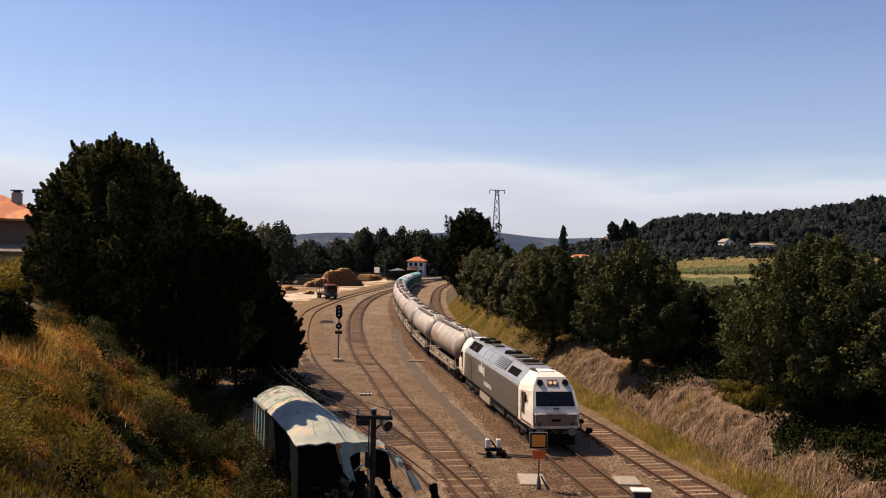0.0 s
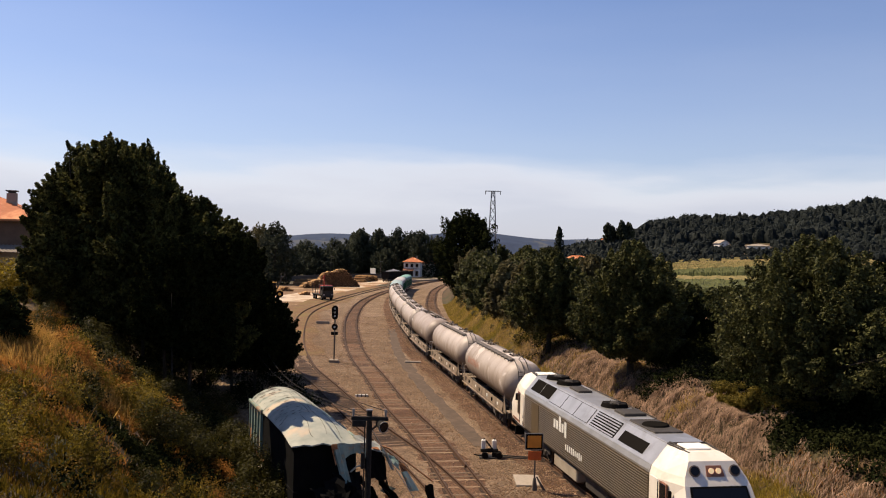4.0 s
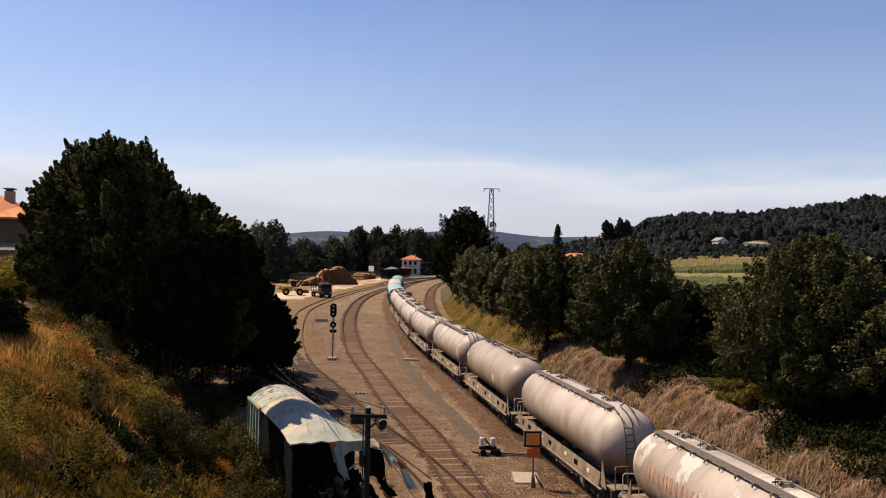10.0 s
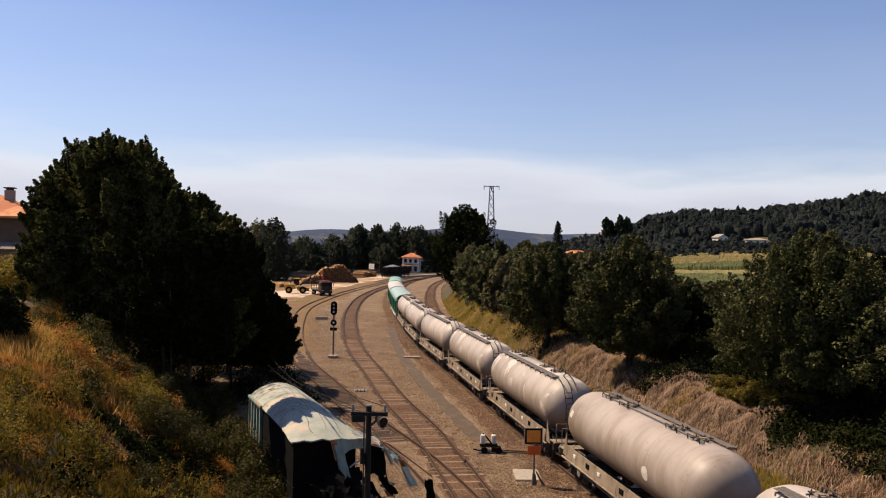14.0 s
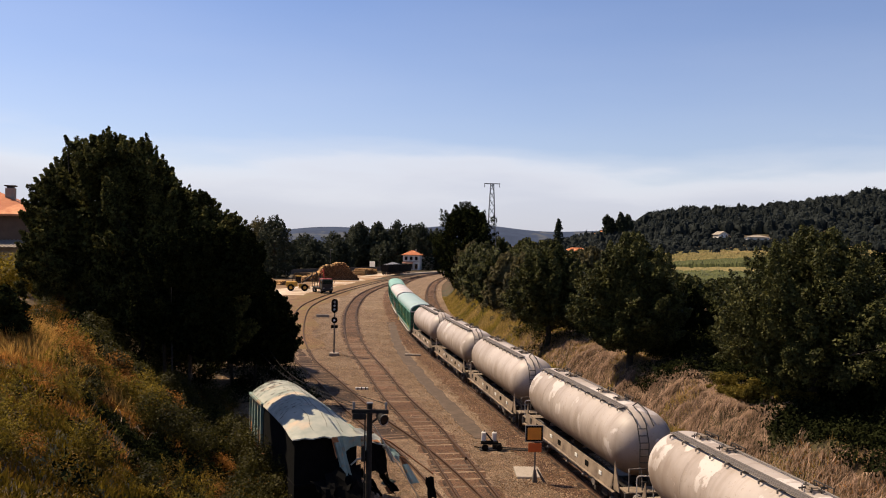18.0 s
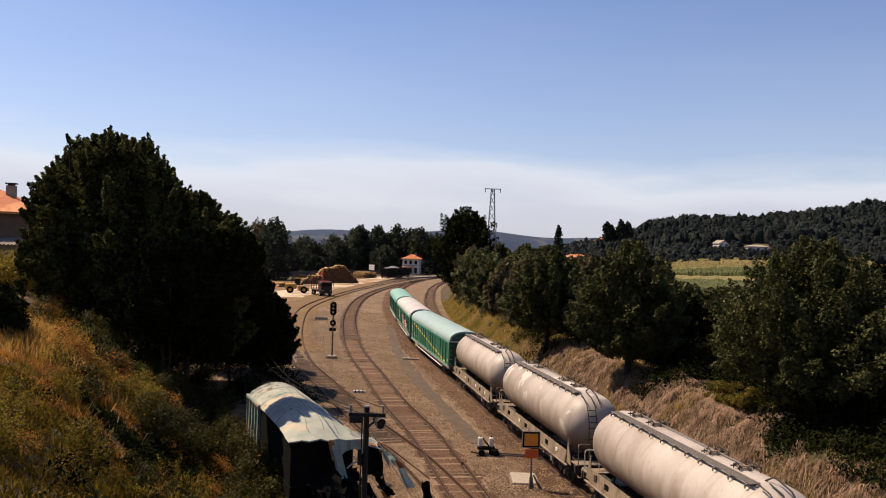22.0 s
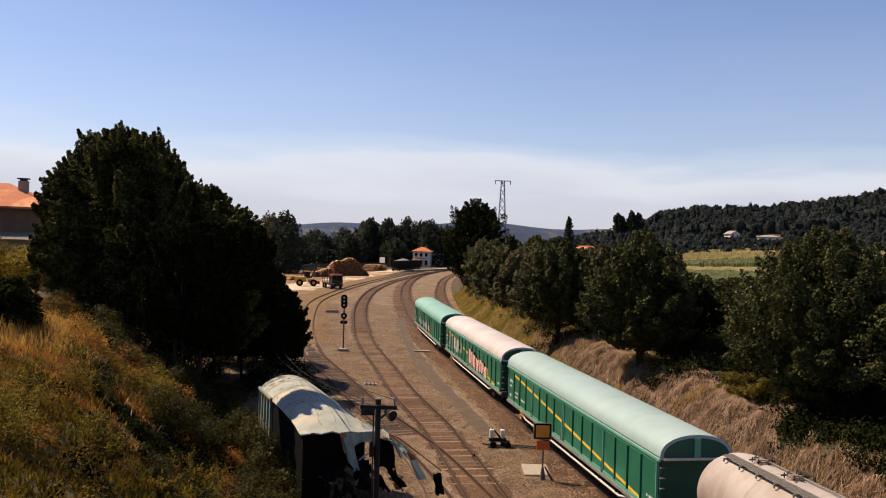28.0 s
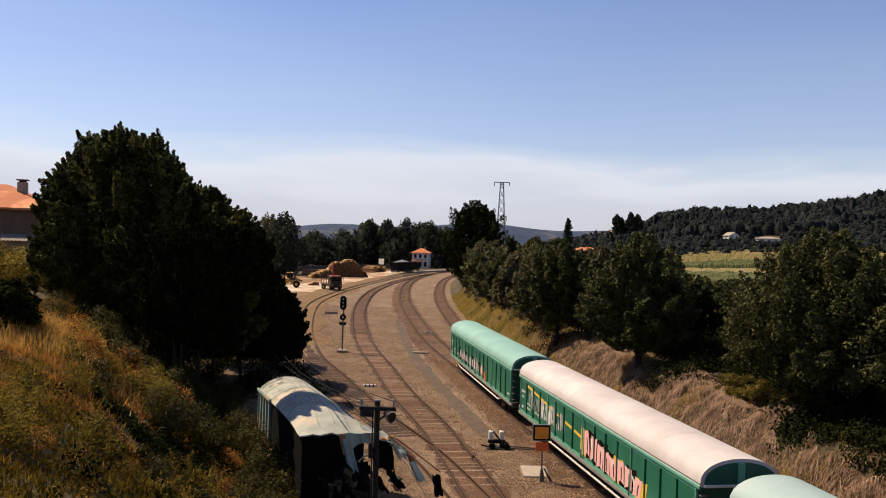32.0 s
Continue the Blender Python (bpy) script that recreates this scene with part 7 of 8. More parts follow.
field("corn_field", 34, 130, 128, 190, 0.95, M_FIELD_G, "green standing maize on the terrace")
field("stubble_field", 43, 150, 194, 286, 0.5, M_FIELD, "pale golden stubble on the terrace")
field("corn_field", 58, 190, 290, 388, 2.1, M_FIELD_G, "green standing maize on the terrace")
field("corn_field", 78, 210, 392, 440, 2.0, M_FIELD, "golden ripe maize on the terrace")


# ---- trees ----
PROF = ((0, 0.15, 0.35, 0.55, 0.75, 0.9, 1.0), (0.55, 0.86, 1.0, 0.98, 0.84, 0.62, 0.30))


def leaf_tris(rng, c, nrm, size):
    """A pointed leaf at each place, facing its normal."""
    n = len(c)
    nrm = nrm / np.linalg.norm(nrm, axis=1)[:, None]
    a = np.cross(nrm, rng.normal(size=(n, 3)))
    a /= np.linalg.norm(a, axis=1)[:, None]
    b = np.cross(nrm, a)
    s = size * rng.uniform(0.65, 1.4, (n, 1))
    return np.stack([c - a * s * 0.7 - b * s * 0.6, c - a * s * 0.7 + b * s * 0.6, c + a * s], 1)


def leaf_cloud(rng, blobs, count, size, up=0.35, shell=0.5, rough=0.7):
    """Leaves over ellipsoid clumps: (x, y, z, rx, ry, rz) each."""
    bl = np.array(blobs, float)
    wt = bl[:, 3] * bl[:, 4] + bl[:, 4] * bl[:, 5]
    pick = rng.choice(len(bl), count, p=wt / wt.sum())
    d = rng.normal(size=(count, 3))
    d /= np.linalg.norm(d, axis=1)[:, None]
    r = rng.uniform(shell, 1.0, count) ** 0.7 * (1 + 0.14 * rng.normal(size=count))
    r = np.minimum(r, 1.1)
    c = bl[pick, :3] + d * bl[pick, 3:] * r[:, None]
    return leaf_tris(rng, c, d * 1.2 + rng.normal(size=(count, 3)) * rough + (0, 0, up), size)


def shoot_leaves(rng, p, d, length, width, count, size, rough=0.9):
    """Leafy shoots: from places p along ways d, each wide at its foot and pointed at its tip."""
    k = len(p)
    d = d / np.linalg.norm(d, axis=1)[:, None]
    pick = rng.choice(k, count, p=length * width / (length * width).sum())
    u = rng.random(count)
    ra = rng.normal(size=(count, 3))
    ra -= d[pick] * (ra * d[pick]).sum(1)[:, None]
    ra /= np.linalg.norm(ra, axis=1)[:, None]
    r = width[pick] * (1 - u) ** 0.75 * np.sqrt(rng.uniform(0.1, 1, count)) + size * 0.4
    c = p[pick] + d[pick] * (length[pick] * u)[:, None] + ra * r[:, None]
    c[:, 2] -= 0.12 * r
    return leaf_tris(rng, c, ra * 0.9 + d[pick] * 0.35 + rng.normal(size=(count, 3)) * rough + (0, 0, 0.55), size)



def core_leaves(rng, c, size):
    """Large leaves deep in a crown, where no sun comes."""
    return leaf_tris(rng, c, rng.normal(size=c.shape), size)


def dome_tris(rng, blobs, k, rings=4, seg=8):
    """A rough closed dome inside each clump."""
    bl = np.array(blobs, float)
    th, ph = np.linspace(0.05, 2.2, rings + 1), np.linspace(0, 2 * np.pi, seg + 1)
    grid = np.array([[(math.sin(a) ** 0.6 * math.cos(b), math.sin(a) ** 0.6 * math.sin(b), math.cos(a)) for b in ph] for a in th])
    bump = k * (1 + 0.11 * rng.normal(size=(len(bl), rings + 1, seg + 1)))
    bump[:, :, -1] = bump[:, :, 0]
    v = bl[:, None, None, :3] + grid[None] * bl[:, None, None, 3:] * bump[..., None]
    a, b, c, d = v[:, :-1, :-1], v[:, :-1, 1:], v[:, 1:, 1:], v[:, 1:, :-1]
    return np.concatenate([np.stack([a, d, c], -2).reshape(-1, 3, 3), np.stack([a, c, b], -2).reshape(-1, 3, 3)])



def crown_blobs(rng, h, w, base, clumps, top=1.0, small=0.24):
    out = []
    for i in range(clumps):
        f = (i + rng.uniform(0.2, 0.8)) / clumps
        rr = w / 2 * float(np.interp(f ** top, *PROF))
        a = i * 2.4 + rng.uniform(-0.6, 0.6)
        q = math.sqrt(rng.uniform(0.1, 0.95)) * rr
        cr = rng.uniform(0.6, 1.25) * small * w / 2 + 0.08 * rr
        out.append((math.cos(a) * q, math.sin(a) * q, h * (base + (1 - base) * f) - cr * 0.4, cr, cr, cr * rng.uniform(0.7, 1.1)))
    return out


def tree(name, x, y, h, w, mat, label, seed, leaves=9000, size=0.16, trunk=0.28, base=0.12, clumps=60, group="", top=1.0, small=0.24, z=None, peak=None):
    if peak:
        h = peak - ground_at(x, y)
    rng = np.random.default_rng(seed)
    t = thing(name, label, "tree", group, at=pose(x, y, (ground_at(x, y) if z is None else z) - 0.15))
    # shoots all over an uneven domed crown, dense leaves within
    k = clumps * 2
    f = (np.arange(k) + rng.random(k)) / k
    a = np.arange(k) * 2.39996 + rng.normal(0, 0.35, k)
    ph = rng.uniform(0, 6.3, 4)
    uneven = 1 + 0.17 * np.sin(2 * a + ph[0] + 4 * f) + 0.13 * np.sin(3 * a + ph[1] - 7 * f) + 0.1 * rng.normal(size=k)
    rr = w / 2 * np.interp(f**top, *PROF) * np.clip(uneven, 0.55, 1.3)
    ln = small * w * rng.uniform(0.55, 1.15, k)
    q = np.clip(rr - ln * 0.6, 0.1 * w, None) * np.sqrt(rng.uniform(0.55, 1.0, k))
    q = np.where(f > 0.9, q * 0.6, q)
    p = np.stack([np.cos(a) * q, np.sin(a) * q, h * (base + (1 - base) * f) - ln * (0.25 + 0.75 * f)], 1)
    d = np.stack([np.cos(a) * (1.15 - f), np.sin(a) * (1.15 - f), 0.25 + 0.7 * f], 1) + rng.normal(0, 0.16, (k, 3))
    cr = shoot_leaves(rng, p, d, ln, ln * 0.52, leaves, size, 0.75 if size < 0.2 else 0.3)
    m = leaves // 5
    fi = rng.random(m) * 0.93
    ai = rng.uniform(0, 6.3, m)
    qi = 0.62 * w / 2 * np.interp(fi**top, *PROF) * np.sqrt(rng.random(m))
    ci = np.stack([np.cos(ai) * qi, np.sin(ai) * qi, h * (base + (0.94 - base) * fi)], 1)
    part("crown", quad_mesh("crown", np.concatenate([cr, core_leaves(rng, ci, size * 1.7)]), mat), None, t)
    b = Build()
    b.tube((0, 0, -0.4), (0.1, 0, h * 0.35), trunk, 8, trunk * 0.7)
    b.tube((0.1, 0, h * 0.35), (0.15, 0.1, h * 0.85), trunk * 0.7, 7, trunk * 0.2)
    for g in p[::8]:
        b.tube((0.1, 0, max(h * 0.12, g[2] * 0.65)), tuple(g), trunk * 0.28, 5, trunk * 0.07)
    part("trunk", b, M_BARK, t)
    return t



BANK = "dense dark broadleaf tree on top of the bank"
tree("broadleaf_tree", 14.2, 61, 0, 7.4, M_LEAF, BANK, 1, 60000, 0.105, base=0.22, clumps=150, small=0.17, peak=12.3)
tree("broadleaf_tree", 19.6, 43.5, 0, 9.6, M_LEAF, BANK, 2, 66000, 0.085, base=0.24, clumps=190, small=0.14, top=0.72, peak=12.4)
tree("broadleaf_tree", 10.9, 80, 0, 7.4, M_LEAF, "bushy green tree on top of the bank", 3, 42000, 0.13, base=0.26, clumps=130, small=0.17, peak=11.8)
tree("broadleaf_tree", 25.5, 47, 0, 8.0, M_LEAF_SHADE, BANK, 4, 26000, 0.14, base=0.1, peak=11.2)
tree("broadleaf_tree", 24.2, 40.5, 0, 6.6, M_LEAF_SHADE, "low dark tree in the shade of the bank", 19, 26000, 0.11, base=0.0, clumps=90, small=0.2, peak=9.4)
tree("broadleaf_tree", 19.2, 66, 0, 6.0, M_LEAF_SHADE, "low dark tree in the shade of the bank", 9, 16000, 0.15, base=0.02, peak=8.6)
tree("broadleaf_tree", 24.0, 60, 0, 7.0, M_LEAF, "low green tree behind the bank", 10, 14000, 0.16, base=0.02, peak=9.0)
tree("broadleaf_tree", 16.0, 78, 0, 6.0, M_LEAF, "low green tree behind the bank", 11, 14000, 0.16, base=0.02, peak=8.8)
tree("broadleaf_tree", 13.2, 94, 0, 6.0, M_LEAF, "bushy green tree on top of the bank", 12, 12000, 0.18, base=0.05, peak=9.6)
for k, (x, y, p) in enumerate(((21.5, 80, 8.8), (26, 88, 8.6), (20.5, 94, 8.8), (30, 80, 8.4), (26, 72, 8.2), (33, 95, 8.0), (17, 104, 9.2))):
    tree("terrace_tree", x, y, 0, 6.5, M_LEAF, "leafy green bush on the terrace", 60 + k, 8000, 0.18, 0.16, 0.0, 40, "bushes on the terrace", peak=p)
LEFT = "tall dense broadleaf tree above the siding"


def spreading_tree(x, y, tops, low, depth, mat, label, seed, clumps, leaves, size, stems, girth=0.13):
    """A wide tree: upright shoots under a jagged top line, dark and dense within."""
    rng = np.random.default_rng(seed)
    z0 = ground_at(x, y) - 0.15
    t = thing("tall_tree", label, "tree", at=pose(x, y, z0))
    tx, tz = (np.array(v) for v in zip(*tops))
    lx, lz = zip(*low)
    mid, half = 0.5 * (tx[0] + tx[-1]), 0.5 * (tx[-1] - tx[0])

    def shape(cx):
        hi, lo = np.interp(cx, tx, tz), np.interp(cx, lx, lz)
        return hi, lo, depth * np.sqrt(np.clip(1 - ((cx - mid) / half) ** 2, 0.08, 1))

    k = clumps * 2
    # shoots gather on limbs, which stand out unevenly from the crown
    limbs = max(8, clumps // 5)
    limb = rng.integers(0, limbs, k)
    lth = np.where(rng.random(limbs) < 0.35, rng.normal(0, 0.4, limbs), rng.uniform(-2.4, 2.4, limbs))
    stand = rng.uniform(0.74, 1.05, limbs)[limb]
    cx = np.clip(rng.uniform(tx[0], tx[-1], limbs)[limb] + rng.normal(0, 0.55, k), tx[0], tx[-1])
    hi, lo, dp = shape(cx)
    th = lth[limb] + rng.normal(0, 0.22, k)
    ln = rng.uniform(0.8, 1.9, k) * np.clip((hi - lo) / 6, 0.5, 1) * np.where(np.cos(th) > 0.75, 1.35, 1)
    s, c = np.sin(th), np.cos(th)
    edge = (cx - mid) / half
    cz = (hi + lo) / 2 + c * np.abs(c) ** -0.3 * np.maximum((hi - lo) / 2 - ln * 0.9, 0.2) * stand
    p = np.stack([cx - edge * (0.2 + 0.5 * ln), s * dp * 0.9 * stand, cz - z0], 1)
    d = np.stack([edge * 0.8 + rng.normal(0, 0.2, k), s * 0.7 + rng.normal(0, 0.15, k), 0.55 + 0.8 * np.maximum(c, 0)], 1)
    out = [shoot_leaves(rng, p, d, ln, ln * np.where(c > 0.75, rng.uniform(0.14, 0.26, k), rng.uniform(0.22, 0.42, k)), leaves, size)]
    m = leaves // 3
    ci = rng.uniform(tx[0], tx[-1], m)
    hi, lo, dp = shape(mid + (ci - mid) * 0.86)
    th, q = rng.uniform(0, 6.3, m), np.sqrt(rng.random(m)) * 0.74
    out.append(core_leaves(rng, np.stack([mid + (ci - mid) * 0.86, np.sin(th) * q * dp, (hi + lo) / 2 + np.cos(th) * q * (hi - lo) / 2 * 0.93 - 0.8 - z0], 1), size * 1.4))
    part("crown", quad_mesh("crown", np.concatenate(out), mat), None, t)
    for i, (sx, sy) in enumerate(stems):
        top = float(np.interp(sx, tx, tz)) - z0
        b = Build().tube((sx * 0.7, sy * 0.6, -0.6), (sx * 0.85, sy * 0.8, top * 0.4), girth, 8, girth * 0.8).tube((sx * 0.85, sy * 0.8, top * 0.4), (sx, sy, top * 0.92), girth * 0.8, 7, girth * 0.25)
        for g in p[i::len(stems) * 6]:
            if abs(g[0] - sx) < 4.5:
                b.tube((sx * 0.9, sy * 0.85, max(top * 0.15, g[2] * 0.7)), tuple(g), girth * 0.45, 5, 0.015)
        part("trunk", b, M_BARK, t)
    return t



spreading_tree(-10.0, 39.5, ((-2.6, 10.6), (-1.4, 11.2), (0, 11.3), (1.4, 11.0), (2.2, 10.4)), ((-2.6, 9.4), (0, 8.6), (2.2, 9.0)), 1.5, M_LEAF_SHADE, "flat-topped dark tree shading the derelict van", 18, 130, 52000, 0.08, ((-6.4, 14.0),), 0.05)
spreading_tree(-15.3, 52.5, ((-3.4, 9.6), (-1.4, 11.2), (0.8, 10.8), (2.4, 9.4), (3.4, 7.6)), ((-3.4, 5.6), (0, 3.6), (2.2, 3.0), (3.4, 4.6)), 3.4, M_LEAF_SHADE, "black-green tree over the foot of the slope", 29, 150, 60000, 0.10, ((0.4, 0.5), (-1.4, 0)))
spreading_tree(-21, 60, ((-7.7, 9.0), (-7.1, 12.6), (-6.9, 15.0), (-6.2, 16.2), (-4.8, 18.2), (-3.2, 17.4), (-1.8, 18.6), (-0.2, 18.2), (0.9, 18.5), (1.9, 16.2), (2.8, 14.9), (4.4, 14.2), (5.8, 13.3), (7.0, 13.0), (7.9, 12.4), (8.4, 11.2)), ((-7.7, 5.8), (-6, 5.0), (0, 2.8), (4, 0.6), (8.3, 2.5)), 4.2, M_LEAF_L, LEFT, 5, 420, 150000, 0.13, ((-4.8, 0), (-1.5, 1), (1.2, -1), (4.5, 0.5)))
spreading_tree(-14.2, 64.5, ((-4.5, 10.4), (-2.0, 10.4), (0.0, 9.4), (1.2, 8.6), (2.4, 7.5), (3.2, 6.6), (3.8, 5.8), (4.3, 4.5)), ((-4.5, 1.0), (0, 1.2), (2.4, 1.4), (4.3, 2.2)), 3.0, M_LEAF_SHADE, "low dark tree overhanging the siding", 13, 160, 66000, 0.12, ((-1.2, 0), (1.0, 0.5)))
spreading_tree(-16.8, 73.5, ((-4, 9.0), (-2, 10.2), (0, 10.0), (1.8, 8.8), (2.8, 6.4)), ((-4, 1), (0, 0.6), (2.8, 3)), 3.4, M_LEAF_SHADE, "low dark tree beside the siding", 9, 110, 36000, 0.15, ((-1, 0), (0.8, 0.2)))
spreading_tree(-19.0, 67, ((-6, 14.2), (-3, 14.8), (0, 14.4), (2.0, 13.4), (3.6, 12.6), (4.7, 11.6), (5.2, 10.2), (5.7, 8.8)), ((-6, 3), (0, 1.6), (3, 2), (5.7, 3)), 3.6, M_LEAF_SHADE, "tall dark tree behind the siding trees", 7, 330, 80000, 0.14, ((-3, 0), (1.5, 0.3)))
tree("round_tree", 6.9, 182, 0, 15.0, M_LEAF_SHADE, "big round dark tree beside the pylon", 8, 22000, 0.24, 0.5, 0.1, 110, top=1.7, peak=20.6)


def many_trees():
    rng = random.Random(77)
    # along the right bank
    for k, (x, y, h, w) in enumerate(((8.6, 100, 8.0, 6.5), (7.2, 111, 7.6, 6.5), (6.6, 122, 8.2, 7), (5.6, 134, 8.0, 7), (6.4, 146, 9, 8), (5.2, 158, 9, 8), (5.6, 172, 9.5, 9), (5.0, 190, 9.5, 9), (5.6, 208, 9.5, 10), (8, 225, 10, 10), (12, 130, 7, 8), (14, 150, 7, 9), (15, 110, 6.5, 8), (16, 170, 8, 9), (19, 195, 8, 10), (14, 215, 9, 10), (22, 140, 6, 9), (20, 120, 6, 8))):
        tree("bank_tree", x + 2.3, y, h, w * 0.85, rng.choice((M_LEAF, M_LEAF_O, M_LEAF)), "shaggy green tree along the cutting", 200 + k, 6500, 0.26, 0.2, 0.0, 40, "trees along the cutting")
    # behind the timber yard and the station
    row = [(-74, 250, 13, 15), (-62, 262, 14, 16), (-62, 300, 20.5, 17), (-56, 322, 12, 14), (-48, 345, 13, 15), (-84, 290, 17, 17), (-95, 260, 14, 16), (-40, 362, 14, 14), (-33, 385, 19, 15), (-26, 398, 22, 14), (-17, 392, 23, 15), (-9, 388, 21, 13), (-3, 384, 14, 11), (-21, 372, 13, 13), (-46, 392, 17, 16), (-58, 385, 16, 16), (-70, 372, 15, 18), (-110, 320, 16, 20), (-88, 350, 17, 18), (10, 374, 11, 11), (15, 382, 12, 12), (-49, 262, 20, 15), (-58, 230, 9, 10), (-72, 218, 10, 12), (-44, 320, 8, 9), (20, 300, 9, 10), (16, 275, 9, 10), (13, 250, 9, 10), (25, 330, 10, 12), (-80, 205, 11, 13), (-60, 190, 9, 11), (-50, 172, 7, 10), (-38, 150, 7, 9)]
    for k, (x, y, h, w) in enumerate(row):
        mat = M_LEAF_O if k == 2 else M_LEAF_FAR
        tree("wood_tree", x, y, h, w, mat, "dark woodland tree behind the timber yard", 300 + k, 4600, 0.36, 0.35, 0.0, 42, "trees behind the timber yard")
    for k in range(26):
        f = k / 25
        x, y = -118 + 122 * f + rng.uniform(-3, 3), 395 + 14 * math.sin(f * 5) + rng.uniform(-8, 8)
        px = x / y
        h = rng.uniform(15, 18) if px < -0.185 else (rng.uniform(8, 11) if px < -0.115 else rng.uniform(18, 22))
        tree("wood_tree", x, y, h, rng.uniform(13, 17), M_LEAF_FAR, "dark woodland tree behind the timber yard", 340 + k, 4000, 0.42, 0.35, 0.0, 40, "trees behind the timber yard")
    # tall slim trees on the skyline
    for k, (x, y, h, w) in enumerate(((122, 600, 20, 7), (126, 604, 18, 6), (132, 600, 22, 8), (138, 606, 21, 8), (130, 612, 15, 9))):
        tree("eucalyptus_tree", x, y, h, w, M_LEAF_FAR, "tall slim tree on the skyline", 400 + k, 2600, 0.6, 0.4, 0.3, 26, "slim skyline trees", z=15)
    tree("conifer_tree", 82, 560, 22, 6, M_LEAF_FAR, "pointed dark conifer on the skyline", 420, 2600, 0.5, 0.4, 0.0, 30, z=8)


many_trees()


def forest():
    """Woods over the far hill and the middle distance, past counting."""
    rng = np.random.default_rng(9)

    def wood(name, x, y, r, tall, count, size, mat, label, category):
        blobs = np.stack([x, y, height(x, y) + r * tall * 0.15, r, r, r * tall], 1)
        q = np.concatenate([leaf_cloud(rng, blobs * (1, 1, 1, 0.96, 0.96, 0.96), count, size, up=0.5, shell=0.85, rough=0.5), dome_tris(rng, blobs, 0.82)])
        tagged(part(name, quad_mesh(name, q, mat), None, None, kind="stuff"), label, category)

    n = 6400
    y = 535 + 465 * rng.random(n) ** 1.2
    x = rng.uniform(0.10, 0.75, n) * y
    group = np.sin(x * 0.045 + 1.2 * np.sin(y * 0.02)) * np.sin(y * 0.05 + np.sin(x * 0.03))
    r = rng.uniform(2.1, 4.3, n) * (1 + 0.3 * group)
    k = rng.random(n)
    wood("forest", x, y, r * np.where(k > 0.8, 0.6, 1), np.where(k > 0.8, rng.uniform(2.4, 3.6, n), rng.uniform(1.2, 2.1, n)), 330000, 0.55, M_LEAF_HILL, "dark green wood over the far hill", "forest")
    # hedges between the fields and low woods on the left
    n = 1500
    x = np.r_[rng.uniform(30, 330, n), rng.uniform(-420, 60, 900), rng.uniform(18, 48, 500)]
    y = np.r_[rng.uniform(425, 530, n), rng.uniform(400, 640, 900), rng.uniform(230, 480, 500)]
    r = np.r_[rng.uniform(1.3, 2.8, n), rng.uniform(3.5, 6, 900), rng.uniform(1.5, 3.2, 500)]
    a = x / y
    low = (y > 442) & ((np.abs(a - 0.338) < 0.014) | (np.abs(a - 0.381) < 0.018) | (np.abs(a - 0.4417) < 0.011))
    r = np.where(low, np.minimum(r, rng.uniform(0.9, 1.5, len(r))), r)
    k = ~low | (y < 484)
    low_x = np.r_[rng.uniform(160, 180, 110), rng.uniform(176, 200, 150), rng.uniform(208, 226, 90)]
    low_y = np.r_[rng.uniform(488, 505, 110), rng.uniform(472, 486, 150), rng.uniform(470, 482, 90)]
    x, y, r = np.r_[x[k], low_x], np.r_[y[k], low_y], np.r_[r[k], rng.uniform(0.9, 1.7, 350)]
    wood("hedgerow", x, y, r * 1.1, np.full(len(r), 1.55), 90000, 0.5, M_LEAF_HILL, "dark hedges and low woods in the distance", "hedge")



forest()


def far_ridge():
    """Hills on the horizon, their blue haze painted into the colour."""
    b = Build()
    xs = np.linspace(-2600, 900, 90)
    top = [66 + 14 * math.sin(x * 0.0031 + 1) + 8 * math.sin(x * 0.011) for x in xs]
    b.loft([[(x, 3000 + 0.05 * x, -5), (x, 3120 + 0.05 * x, h * 0.6), (x, 3300 + 0.05 * x, h * 1.05)] for x, h in zip(xs, top)], close=False)
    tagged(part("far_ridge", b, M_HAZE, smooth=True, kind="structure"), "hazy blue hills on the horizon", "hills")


far_ridge()


# ---- grass and brush ----
def blades(rng, x, y, h, w, lean=0.35, droop=0.0):
    """Thin upright pointed blades on the ground at the given places."""
    n = len(x)
    z = height(x, y)
    base = np.stack([x, y, z - 0.03], 1)
    a = rng.uniform(0, 2 * np.pi, n)
    side = np.stack([np.cos(a), np.sin(a), np.zeros(n)], 1) * (w * rng.uniform(0.6, 1.4, n))[:, None]
    tip = np.stack([rng.normal(0, lean, n), rng.normal(0, lean, n), np.ones(n)], 1)
    tip /= np.linalg.norm(tip, axis=1)[:, None]
    tip = tip * (h * rng.uniform(0.5, 1.3, n))[:, None]
    tip[:, 2] -= droop * h
    return np.stack([base - side * 1.2, base + side * 1.2, base + tip], 1)



